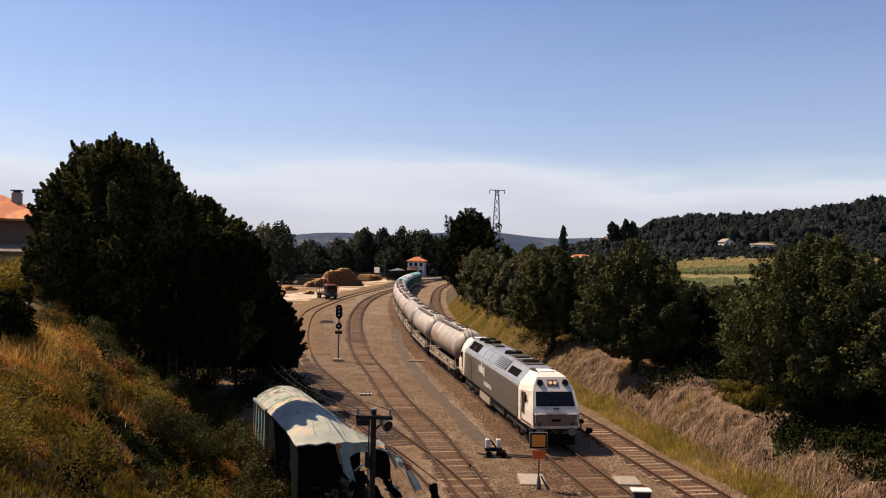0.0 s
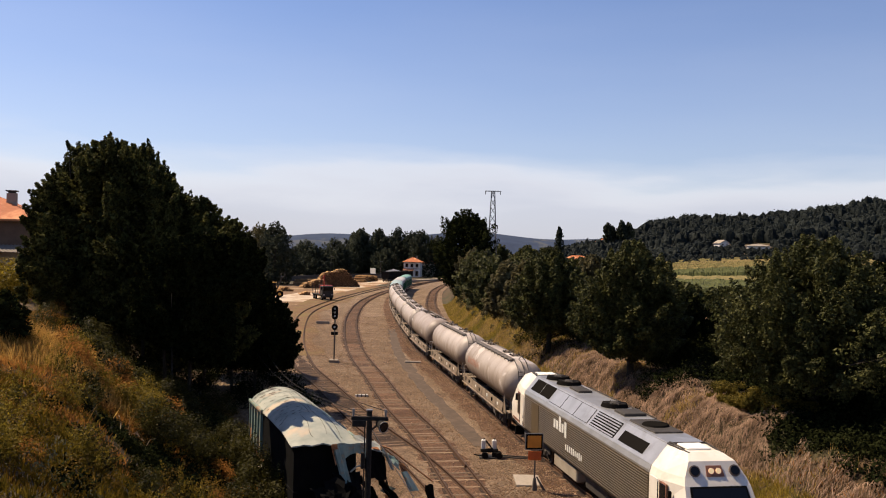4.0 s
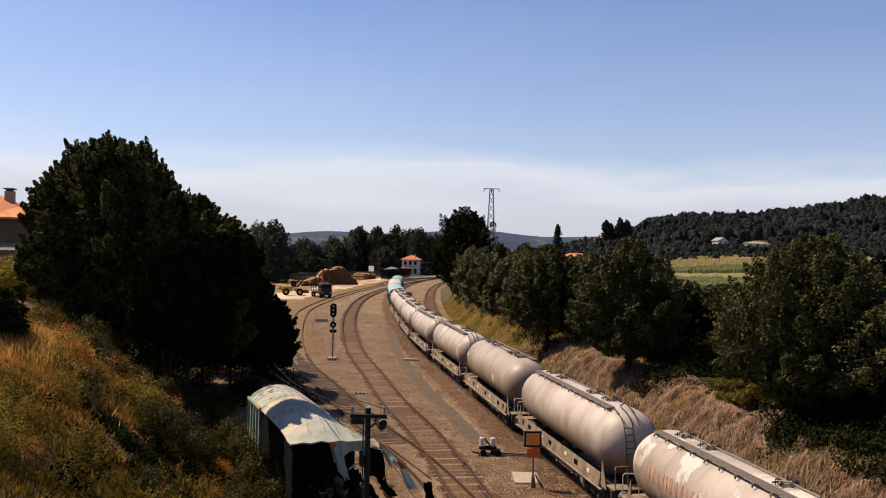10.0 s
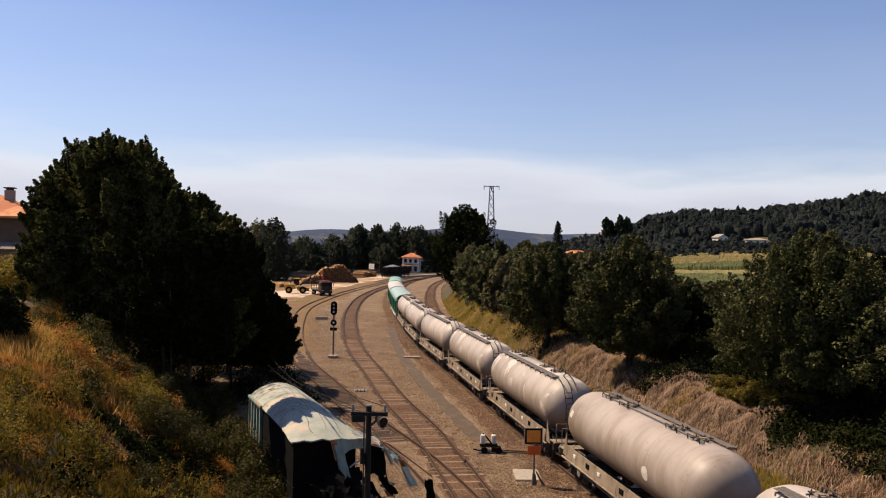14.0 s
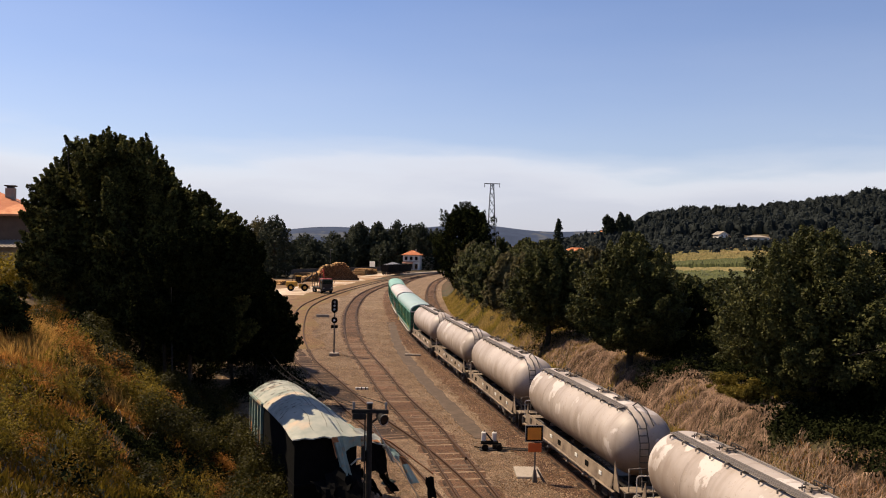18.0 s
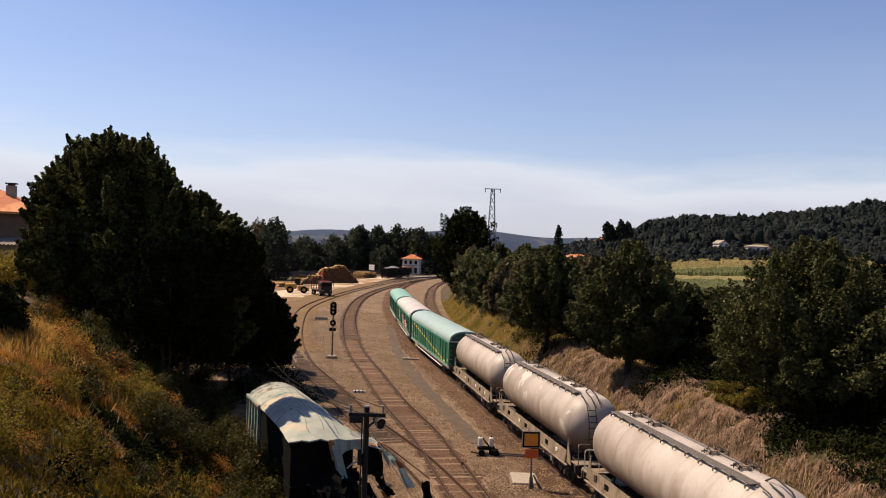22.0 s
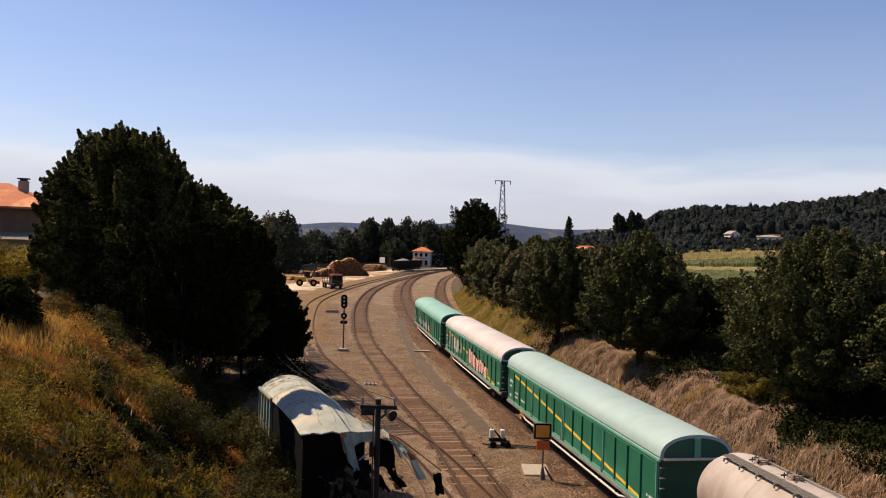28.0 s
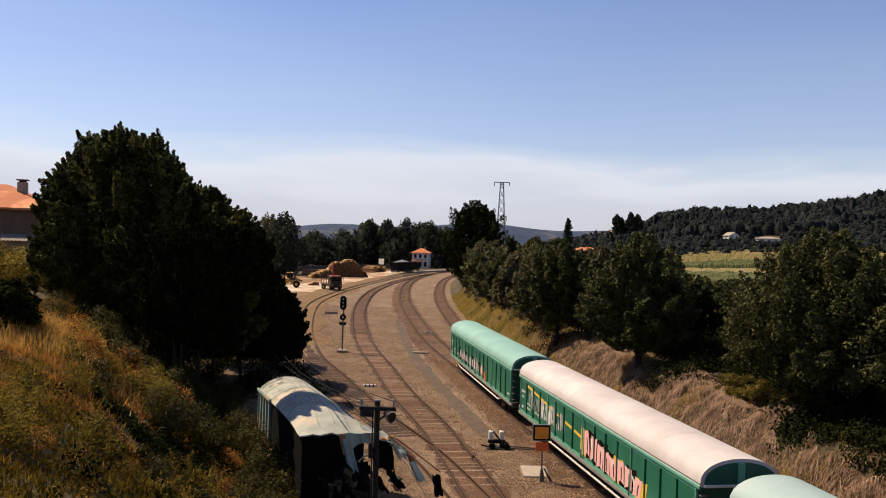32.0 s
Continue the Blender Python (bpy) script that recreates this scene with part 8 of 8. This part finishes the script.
def cover():
    rng = np.random.default_rng(21)

    def toe_l(y):
        return np.interp(y, TOE_L[:, 1], TOE_L[:, 0])

    def toe_r(y):
        return np.interp(y, TOE_R[:, 1], TOE_R[:, 0])

    def patchy(x, y, s, k):
        return np.sin(x * s + k) * np.sin(y * s * 1.3 + 2 * k) + 0.6 * np.sin(x * s * 2.1 - k) * np.sin(y * s * 2.7 + k)

    # left slope: short mixed grass, golden at the crest
    n = 240000
    y = 12 + 44 * rng.random(n) ** 0.8
    x = toe_l(y) - rng.uniform(-1.0, 24, n)
    p = patchy(x, y, 0.5, 1.0)
    crest = np.exp(-((x + 16.9) / 2.1) ** 2 - ((y - 39.9) / 3.2) ** 2)
    gold = crest + rng.normal(0, 0.12, n) > 0.42
    pit = np.minimum(np.hypot((x + 11.1) / 1.9, (y - 32.8) / 3.2), np.hypot((x + 8.8) / 1.1, (y - 37.2) / 2.2)) + rng.normal(0, 0.15, n) < 1
    bare = patchy(x, y, 1.5, 4.0) < -1.15
    tone = p - 0.09 * np.clip(32 - y, 0, 9) + 0.25 * np.exp(-((y - 36) / 3) ** 2) + 0.5 * patchy(x, y, 1.7, 6.0) + rng.normal(0, 0.22, n)
    rust = ~gold & (tone > 0.28) & (y > 25)
    green = ~gold & ~rust & (tone < 0.0)
    weed = ~gold & ~rust & ~green
    for name, m, mat, h, w, lab in (("dry_grass", gold, M_STRAW, 0.8, 0.02, "tall dry golden grass on the slope"), ("rusty_grass", rust, M_FERN, 0.3, 0.02, "rust-brown withered grass on the slope"), ("green_grass", green, M_GRASS, 0.26, 0.026, "rough green grass on the slope"), ("olive_weeds", weed, M_GREENGRASS, 0.3, 0.026, "olive-brown weeds on the slope")):
        k = m & (~bare | gold) & ~pit
        ob = part(name, quad_mesh(name, blades(rng, x[k], y[k], np.full(k.sum(), h), np.full(k.sum(), w), 0.55), mat), None, None, kind="stuff")
        tagged(ob, lab, "grass")
    n = 52000
    x, y = rng.normal(-17.0, 1.35, n), rng.normal(40.2, 2.0, n)
    tagged(part("dry_grass", quad_mesh("dry_grass", blades(rng, x, y, np.full(n, 0.85), np.full(n, 0.018)), M_STRAW), None, None, kind="stuff"), "tall pale golden grass along the top of the slope", "grass")

    def clear(x, y):
        return (np.hypot((x + 11.1) / 1.9, (y - 32.8) / 3.2) > 1) & (np.hypot((x + 8.8) / 1.1, (y - 37.2) / 2.2) > 1) & (np.exp(-((x + 17.0) / 2.2) ** 2 - ((y - 39.8) / 3.4) ** 2) < 0.6)

    # bramble lumps, thickest along the foot of the slope, with dark gaps between
    n = 620
    y = 14 + 44 * rng.random(n)
    x = toe_l(y) - np.where(rng.random(n) < 0.4, rng.uniform(-1.2, 3.5, n), rng.uniform(0, 16, n))
    keep = ((toe_l(y) - x < 3) | (rng.normal(0, 0.25, n) + patchy(x, y, 0.6, 3.0) > 0.25)) & clear(x, y)
    x, y = x[keep], y[keep]
    r = rng.uniform(0.25, 0.85, len(x))
    blobs = np.stack([x, y, height(x, y) + r * 0.45, r, r, r * rng.uniform(0.7, 1.2, len(x))], 1)
    mix = rng.random(len(x)) + 0.3 * patchy(x, y, 0.8, 7.0) - 0.45 * (y < 29)
    for name, m, mat, cnt, lab in (("brambles", mix < 0.45, M_LEAF_Y, 80000, "olive brambles on the slope"), ("green_brambles", (mix >= 0.45) & (mix < 0.8), M_LEAF_G, 80000, "green brambles on the slope"), ("rusty_brambles", mix >= 0.8, M_FERN, 45000, "rust-brown withered brambles on the slope")):
        tagged(part(name, quad_mesh(name, leaf_cloud(rng, blobs[m], cnt, 0.038, shell=0.45, rough=0.6), mat), None, None, kind="stuff"), lab, "shrub")
    # broom bushes: sprays of feathered upright twigs
    n = 130
    y = 19 + 27 * rng.random(n) ** 0.9
    x = toe_l(y) - rng.uniform(-0.9, 10.5, n)
    k = clear(x, y)
    x, y = x[k], y[k]
    r = rng.uniform(0.4, 1.0, len(x))
    kind = rng.random(len(x))
    for name, sel, mat, lab in (("broom_bushes", kind < 0.55, M_LEAF_B, "yellow-green broom bushes down the slope"), ("dark_broom", kind >= 0.55, M_LEAF_G, "dark green broom bushes down the slope")):
        m = 26
        bx, by, br = (np.repeat(v[sel], m) for v in (x, y, r))
        pos = np.stack([bx + rng.normal(0, 0.25, len(bx)) * br, by + rng.normal(0, 0.25, len(bx)) * br, np.zeros(len(bx))], 1)
        pos[:, 2] = height(pos[:, 0], pos[:, 1]) + 0.1 * br
        way = rng.normal(0, 0.55, (len(bx), 3)) + (0, 0, 0.9)
        way[:, 2] = np.abs(way[:, 2])
        q = shoot_leaves(rng, pos, way, br * rng.uniform(0.6, 1.4, len(bx)), br * 0.13, len(bx) * 42, 0.034)
        tagged(part(name, quad_mesh(name, q, mat), None, None, kind="stuff"), lab, "shrub")
    # leafy bushes low on the slope and round the derelict van
    n = 62
    y = np.r_[21 + 35 * rng.random(n), 33.2, 34.0, 32.4, 36.6, 35.4, 31.0, 30.2, 38.4]
    x = np.r_[toe_l(y[:n]) - rng.uniform(-0.9, 7.5, n), -6.3, -7.3, -6.6, -8.9, -8.2, -5.9, -7.0, -9.6]
    r = np.r_[rng.uniform(0.35, 0.8, n) + np.where(y[:n] > 36, 0.45, 0.0), 0.75, 0.8, 0.7, 0.4, 0.5, 0.8, 0.8, 0.4]
    k = clear(x, y)
    x, y, r = x[k], y[k], r[k]
    sub = rng.normal(0, 0.45, (len(x), 6, 2))
    bx = (x[:, None] + sub[:, :, 0] * r[:, None]).ravel()
    by = (y[:, None] + sub[:, :, 1] * r[:, None]).ravel()
    br = np.repeat(r, 6) * rng.uniform(0.4, 0.75, len(bx))
    bz = height(bx, by) + np.repeat(r, 6) * rng.uniform(0.3, 1.5, len(bx))
    blobs = np.stack([bx, by, bz, br, br, br], 1)
    tagged(part("leafy_bushes", quad_mesh("leafy_bushes", leaf_cloud(rng, blobs, 170000, 0.05, shell=0.3), M_LEAF_G), None, None, kind="stuff"), "dark green leafy bushes low on the slope", "shrub")
    # dark leaves added to stand for the shadowed gap between the bushes
    n = 60
    bx, by = rng.normal(-11.1, 0.85, n), rng.normal(32.8, 1.5, n)
    br = rng.uniform(0.25, 0.6, n)
    blobs = np.stack([bx, by, height(bx, by) + br * 0.2, br, br, br * 0.8], 1)
    tagged(part("hollow_thicket", quad_mesh("hollow_thicket", leaf_cloud(rng, blobs, 22000, 0.05, shell=0.2), M_LEAF_SHADE), None, None, kind="stuff"), "black-green leaves standing for shade in a slope hollow", "shrub")
    # bleached dead twigs above the hollow
    b = Build()
    for k in range(9):
        px, py = -11.9 + rng.normal(0, 0.5), 34.4 + rng.normal(0, 0.9)
        pz = ground_at(px, py) + 0.25
        dx, dy = rng.normal(0, 0.28), rng.normal(0, 0.28)
        b.pipe([(px - dx, py - dy, pz - 0.1), (px, py, pz + 0.3 * rng.random()), (px + dx, py + dy, pz + 0.35 * rng.random())], 0.012, 4)
    tagged(part("dead_twigs", b, M_TWIG, None, kind="stuff"), "pale bleached dead twigs on the slope", "twigs")
    # right bank: dead fern and grass
    n = 170000
    y = 28 + 150 * rng.random(n) ** 1.7
    x = toe_r(y) + rng.uniform(-0.5, 4.8, n)
    up = x - toe_r(y)
    p = patchy(x, y, 0.4, 2.0)
    dead = (up > 1.1) & (p + rng.normal(0, 0.4, n) > -1.1) & (y < 84 + rng.normal(0, 8, n))
    green = ~dead & (p + rng.normal(0, 0.45, n) < 0.15) & ((up < 2.0) | (y > 80))
    straw = ~dead & ~green
    shady = ((y > 33) & (y < 42.3) & (up > 2.3 + 0.3 * np.sin(y * 2.1))) | ((y > 39.8) & (y < 42) & (up > 2.1))
    # thinner and rustier where the bank runs out
    sparse = (y < 41.5) & (rng.random(n) < 0.55)
    rusty = dead & sparse & ~shady & (rng.random(n) < 0.4)
    dead &= ~sparse
    dead &= ~shady
    fx, fy = x[dead], y[dead]
    m = len(fx)
    tuft = 0.16 + 0.16 * np.clip(patchy(fx, fy, 1.9, 5.0), -0.6, 1.2) + rng.uniform(0, 0.14, m)
    root = np.stack([fx, fy, height(fx, fy) + tuft], 1)
    ln = rng.uniform(0.08, 0.34, m)
    fall = np.stack([-ln * rng.uniform(0.5, 1.0, m), rng.normal(0, 0.2, m), np.zeros(m)], 1)
    tip = root + fall
    tip[:, 2] = height(tip[:, 0], tip[:, 1]) + rng.uniform(-0.03, 0.12, m)
    wide = np.stack([rng.normal(0, 0.005, m), 0.019 * rng.uniform(0.6, 1.4, m), np.zeros(m)], 1)
    tagged(part("dead_fern", quad_mesh("dead_fern", np.stack([root - wide, root + wide, tip], 1), M_BRUSH), None, None, kind="stuff"), "brown dead fern hanging down the bank", "grass")
    for name, m, mat, h, w, lean, droop, lab in (("dead_fern", dead & (rng.random(n) < 0.3), M_FERN_P, 0.36, 0.02, 0.7, 0.2, "brown dead fern matting the bank"), ("rusty_fern", rusty, M_FERN, 0.3, 0.022, 0.6, 0.1, "rust-brown withered fern at the end of the bank"), ("bank_grass", green, M_BANKGRASS, 0.42, 0.02, 0.45, 0.0, "yellow-green grass at the foot of the bank"), ("bank_straw", straw, M_PALESTRAW, 0.45, 0.018, 0.45, 0.0, "dry yellow grass on the bank")):
        ob = part(name, quad_mesh(name, blades(rng, x[m], y[m], np.full(m.sum(), h), np.full(m.sum(), w), lean, droop), mat), None, None, kind="stuff")
        tagged(ob, lab, "grass")
    # low bushes under the trees on both banks
    n = 260
    y = 34 + 140 * rng.random(n)
    x = toe_r(y) + rng.uniform(5.0, 13, n)
    r = rng.uniform(0.4, 1.0, n)
    xs, ys = [x], [y]
    rs = [r]
    n = 240
    y = 32 + 46 * rng.random(n)
    xs.append(toe_r(y) + rng.uniform(4.9, 13, n))
    ys.append(y)
    rs.append(rng.uniform(0.9, 1.7, n))
    n = 330
    y = 41 + 39 * rng.random(n)
    xs.append(toe_l(y) - rng.uniform(0.3, 9, n))
    ys.append(y)
    rs.append(rng.uniform(0.5, 1.3, n))
    n = 70
    y = 18 + 26 * rng.random(n)
    xs.append(toe_l(y) - rng.uniform(-0.5, 9, n))
    ys.append(y)
    rs.append(rng.uniform(0.25, 0.7, n))
    # black growth stands for the shade beside the siding and in the bank's gap
    n = 150
    y = rng.uniform(57, 79, n)
    xs.append(np.interp(y, LEFT_LINE.p[:, 1], LEFT_LINE.p[:, 0]) - 2.3 - 5.5 * rng.random(n))
    ys.append(y)
    rs.append(rng.uniform(0.4, 0.95, n))
    n = 34
    xs.append(rng.normal(10.9, 0.75, n))
    ys.append(rng.normal(88.0, 2.0, n))
    rs.append(rng.uniform(0.6, 1.2, n))
    # black-green clumps stand for shaded pits low on the left slope
    n = 190
    xs.append(rng.normal(-8.9, 1.6, n))
    ys.append(rng.normal(36.2, 3.0, n))
    rs.append(rng.uniform(0.3, 0.6, n))
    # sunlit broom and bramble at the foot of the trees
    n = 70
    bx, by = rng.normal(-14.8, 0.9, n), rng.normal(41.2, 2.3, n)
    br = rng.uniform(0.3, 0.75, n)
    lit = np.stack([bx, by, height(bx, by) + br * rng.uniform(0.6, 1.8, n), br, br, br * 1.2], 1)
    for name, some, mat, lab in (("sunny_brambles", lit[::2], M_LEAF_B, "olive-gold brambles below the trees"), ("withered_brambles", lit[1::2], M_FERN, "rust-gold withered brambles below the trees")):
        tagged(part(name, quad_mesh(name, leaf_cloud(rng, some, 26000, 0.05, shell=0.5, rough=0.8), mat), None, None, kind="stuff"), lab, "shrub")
    n = 60
    by = rng.uniform(42.6, 50.5, n)
    bx = toe_r(by) + rng.uniform(3.4, 5.4, n)
    br = rng.uniform(0.2, 0.55, n)
    sprig = np.stack([bx, by, height(bx, by) + rng.uniform(0.2, 1.1, n), br, br, br * 0.7], 1)
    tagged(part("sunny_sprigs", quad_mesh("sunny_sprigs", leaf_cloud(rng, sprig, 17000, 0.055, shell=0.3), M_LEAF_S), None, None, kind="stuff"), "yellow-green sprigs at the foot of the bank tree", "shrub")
    # more black growth, painting in the shade below the trees on the right bank
    n = 230
    y = rng.uniform(32.5, 44, n)
    xs.append(toe_r(y) + rng.uniform(3.2, 9, n))
    ys.append(y)
    rs.append(rng.uniform(0.5, 0.95, n))
    n = 60
    y = rng.uniform(44, 52, n)
    xs.append(toe_r(y) + rng.uniform(6.5, 11, n))
    ys.append(y)
    rs.append(rng.uniform(0.9, 1.9, n))
    n = 190
    y = rng.uniform(32.5, 42.4, n)
    xs.append(toe_r(y) + rng.uniform(2.2, 4.2, n))
    ys.append(y)
    rs.append(rng.uniform(0.28, 0.5, n))
    n = 22
    y = rng.uniform(40.2, 42.2, n)
    xs.append(toe_r(y) + rng.uniform(2.3, 3.6, n))
    ys.append(y)
    rs.append(rng.uniform(0.3, 0.5, n))
    n = 40
    y = rng.uniform(55, 58.6, n)
    xs.append(toe_r(y) + rng.uniform(1.4, 5, n))
    ys.append(y)
    rs.append(rng.uniform(0.4, 0.8, n))
    n = 190
    by = 84 + 122 * rng.random(n)
    bx = toe_r(by) + rng.uniform(1.9, 6.2, n)
    br = rng.uniform(0.3, 1.15, n) * np.clip((bx - toe_r(by)) / 3.5, 0.5, 1.1)
    bank = np.stack([bx, by, height(bx, by) + br * 0.6, br, br, br * 1.1], 1)
    tagged(part("bank_shrubs", quad_mesh("bank_shrubs", leaf_cloud(rng, bank, 60000, 0.11, shell=0.45, rough=0.6), M_LEAF_O), None, None, kind="stuff"), "grey-olive shrubs along the bank", "shrub")
    xs.append(np.array((9.6, 10.4, 11.2, 12.0, 12.8, 10.8)))
    ys.append(np.array((82, 80.5, 79, 78, 76.5, 84)))
    rs.append(np.array((1.1, 1.3, 1.3, 1.2, 1.2, 1.2)))
    xs.append(np.array((16.4, 16.9, 17.3, 15.0, 15.6, 16.2, 14.6, 16.8)))
    ys.append(np.array((41.2, 40.6, 40.2, 55.4, 54.6, 53.8, 57.0, 55.5)))
    rs.append(np.array((0.6, 0.7, 0.5, 0.8, 0.9, 0.7, 0.9, 1.0)))
    x, y, r = np.concatenate(xs), np.concatenate(ys), np.concatenate(rs)
    blobs = np.stack([x, y, height(x, y) + r * 0.4, r, r, r * 0.8], 1)
    tagged(part("undergrowth", quad_mesh("undergrowth", leaf_cloud(rng, blobs, 230000, 0.085, shell=0.35), M_LEAF_SHADE), None, None, kind="stuff"), "undergrowth beneath the trees, black with their shade", "shrub")


cover()


def hedge_left():
    rng = np.random.default_rng(5)
    x, y = rng.uniform(-42, -29, 120), rng.uniform(62, 72, 120)
    r = rng.uniform(0.6, 1.3, 120)
    blobs = np.stack([x, y, height(x, y) + r + rng.uniform(0, 1.4, 120), r, r, r], 1)
    tagged(part("garden_hedge", quad_mesh("garden_hedge", leaf_cloud(rng, blobs, 26000, 0.11), M_LEAF_B), None, None, kind="stuff"), "yellow-green garden hedge below the house", "hedge")
    t = thing("dark_shrub", "dark large-leaved shrub on the slope", "shrub", at=pose(-19.0, 37, ground_at(-19, 37)))
    part("foliage", quad_mesh("foliage", leaf_cloud(rng, crown_blobs(rng, 2.2, 3.0, 0.0, 30), 7000, 0.12), M_LEAF_SHADE), None, t)


hedge_left()


def bird():
    t = thing("small_bird", "small dark bird crossing the sky", "bird")
    part("body", Build().loft([[(x, r * math.cos(a), r * math.sin(a)) for a in np.linspace(0, 2 * math.pi, 8, endpoint=False)] for x, r in ((-0.05, 0.004), (-0.02, 0.012), (0.015, 0.014), (0.04, 0.008), (0.05, 0.002))]), M_BLACK, t)
    for s in (-1, 1):
        part("wing", Build().loft([[(0.02, s * 0.01, 0.004), (-0.012, s * 0.01, 0.004), (-0.012, s * 0.01, 0.0)], [(0.008, s * 0.045, 0.012), (-0.014, s * 0.045, 0.012), (-0.014, s * 0.045, 0.01)], [(-0.02, s * 0.08, 0.004), (-0.024, s * 0.08, 0.004), (-0.024, s * 0.08, 0.003)]]), M_BLACK, t)
    return t


BIRD = bird()


# ---- what moves ----
def motions():
    for ob, mid, half, turned in TRAIN:
        walk(ob, [(0.5 * k, on_line(mid - half - run(0.5 * k), mid + half - run(0.5 * k), turned)) for k in range(65)])
    walk(LOADER, [(t, pose(x + 1.6, y, -0.16, 0, 0, 8)) for t, x, y in ((0, -38.0, 192), (6, -36.7, 192), (8, -34.0, 192.8), (10, -32.9, 193.2), (12, -32.9, 193.2), (14, -32.4, 193.6), (20, -32.2, 194.2), (28, -32.5, 194.3), (30, -33.5, 194), (32, -35.9, 192.5))])
    walk(BOOM, [(t, pose(0.7, 0, 1.9, 0, a, 0)) for t, a in ((0, -68), (6, -66), (10, -50), (14, -34), (20, -38), (25, -52), (28, -62), (32, -66))])
    # the bird comes over from behind, is gone, and passes twice more
    legs = [(0.0, -20.0, -40.0, 25.0), (8.5, 0.9, 15.7, 17.92), (9.0, 5.27, 13.0, 14.81), (9.1, 6.24, 12.4, 14.12), (9.5, 10.12, 10.0, 11.36), (14.0, 30.0, -30.0, 24.0), (18.3, -30.0, 20.0, 20.0), (19.0, -14.76, 30.8, 15.54), (19.4, -26.0, 28.0, 18.0), (20.0, -8.0, 24.0, 27.0), (20.5, 2.43, 27.0, 17.13), (20.8, 9.0, 27.0, 30.0), (24.0, 30.0, -20.0, 28.0), (32.0, -20.0, -60.0, 30.0)]
    walk(BIRD, [(t, pose(x, y, z, 0, 0, 40)) for t, x, y, z in legs])


motions()
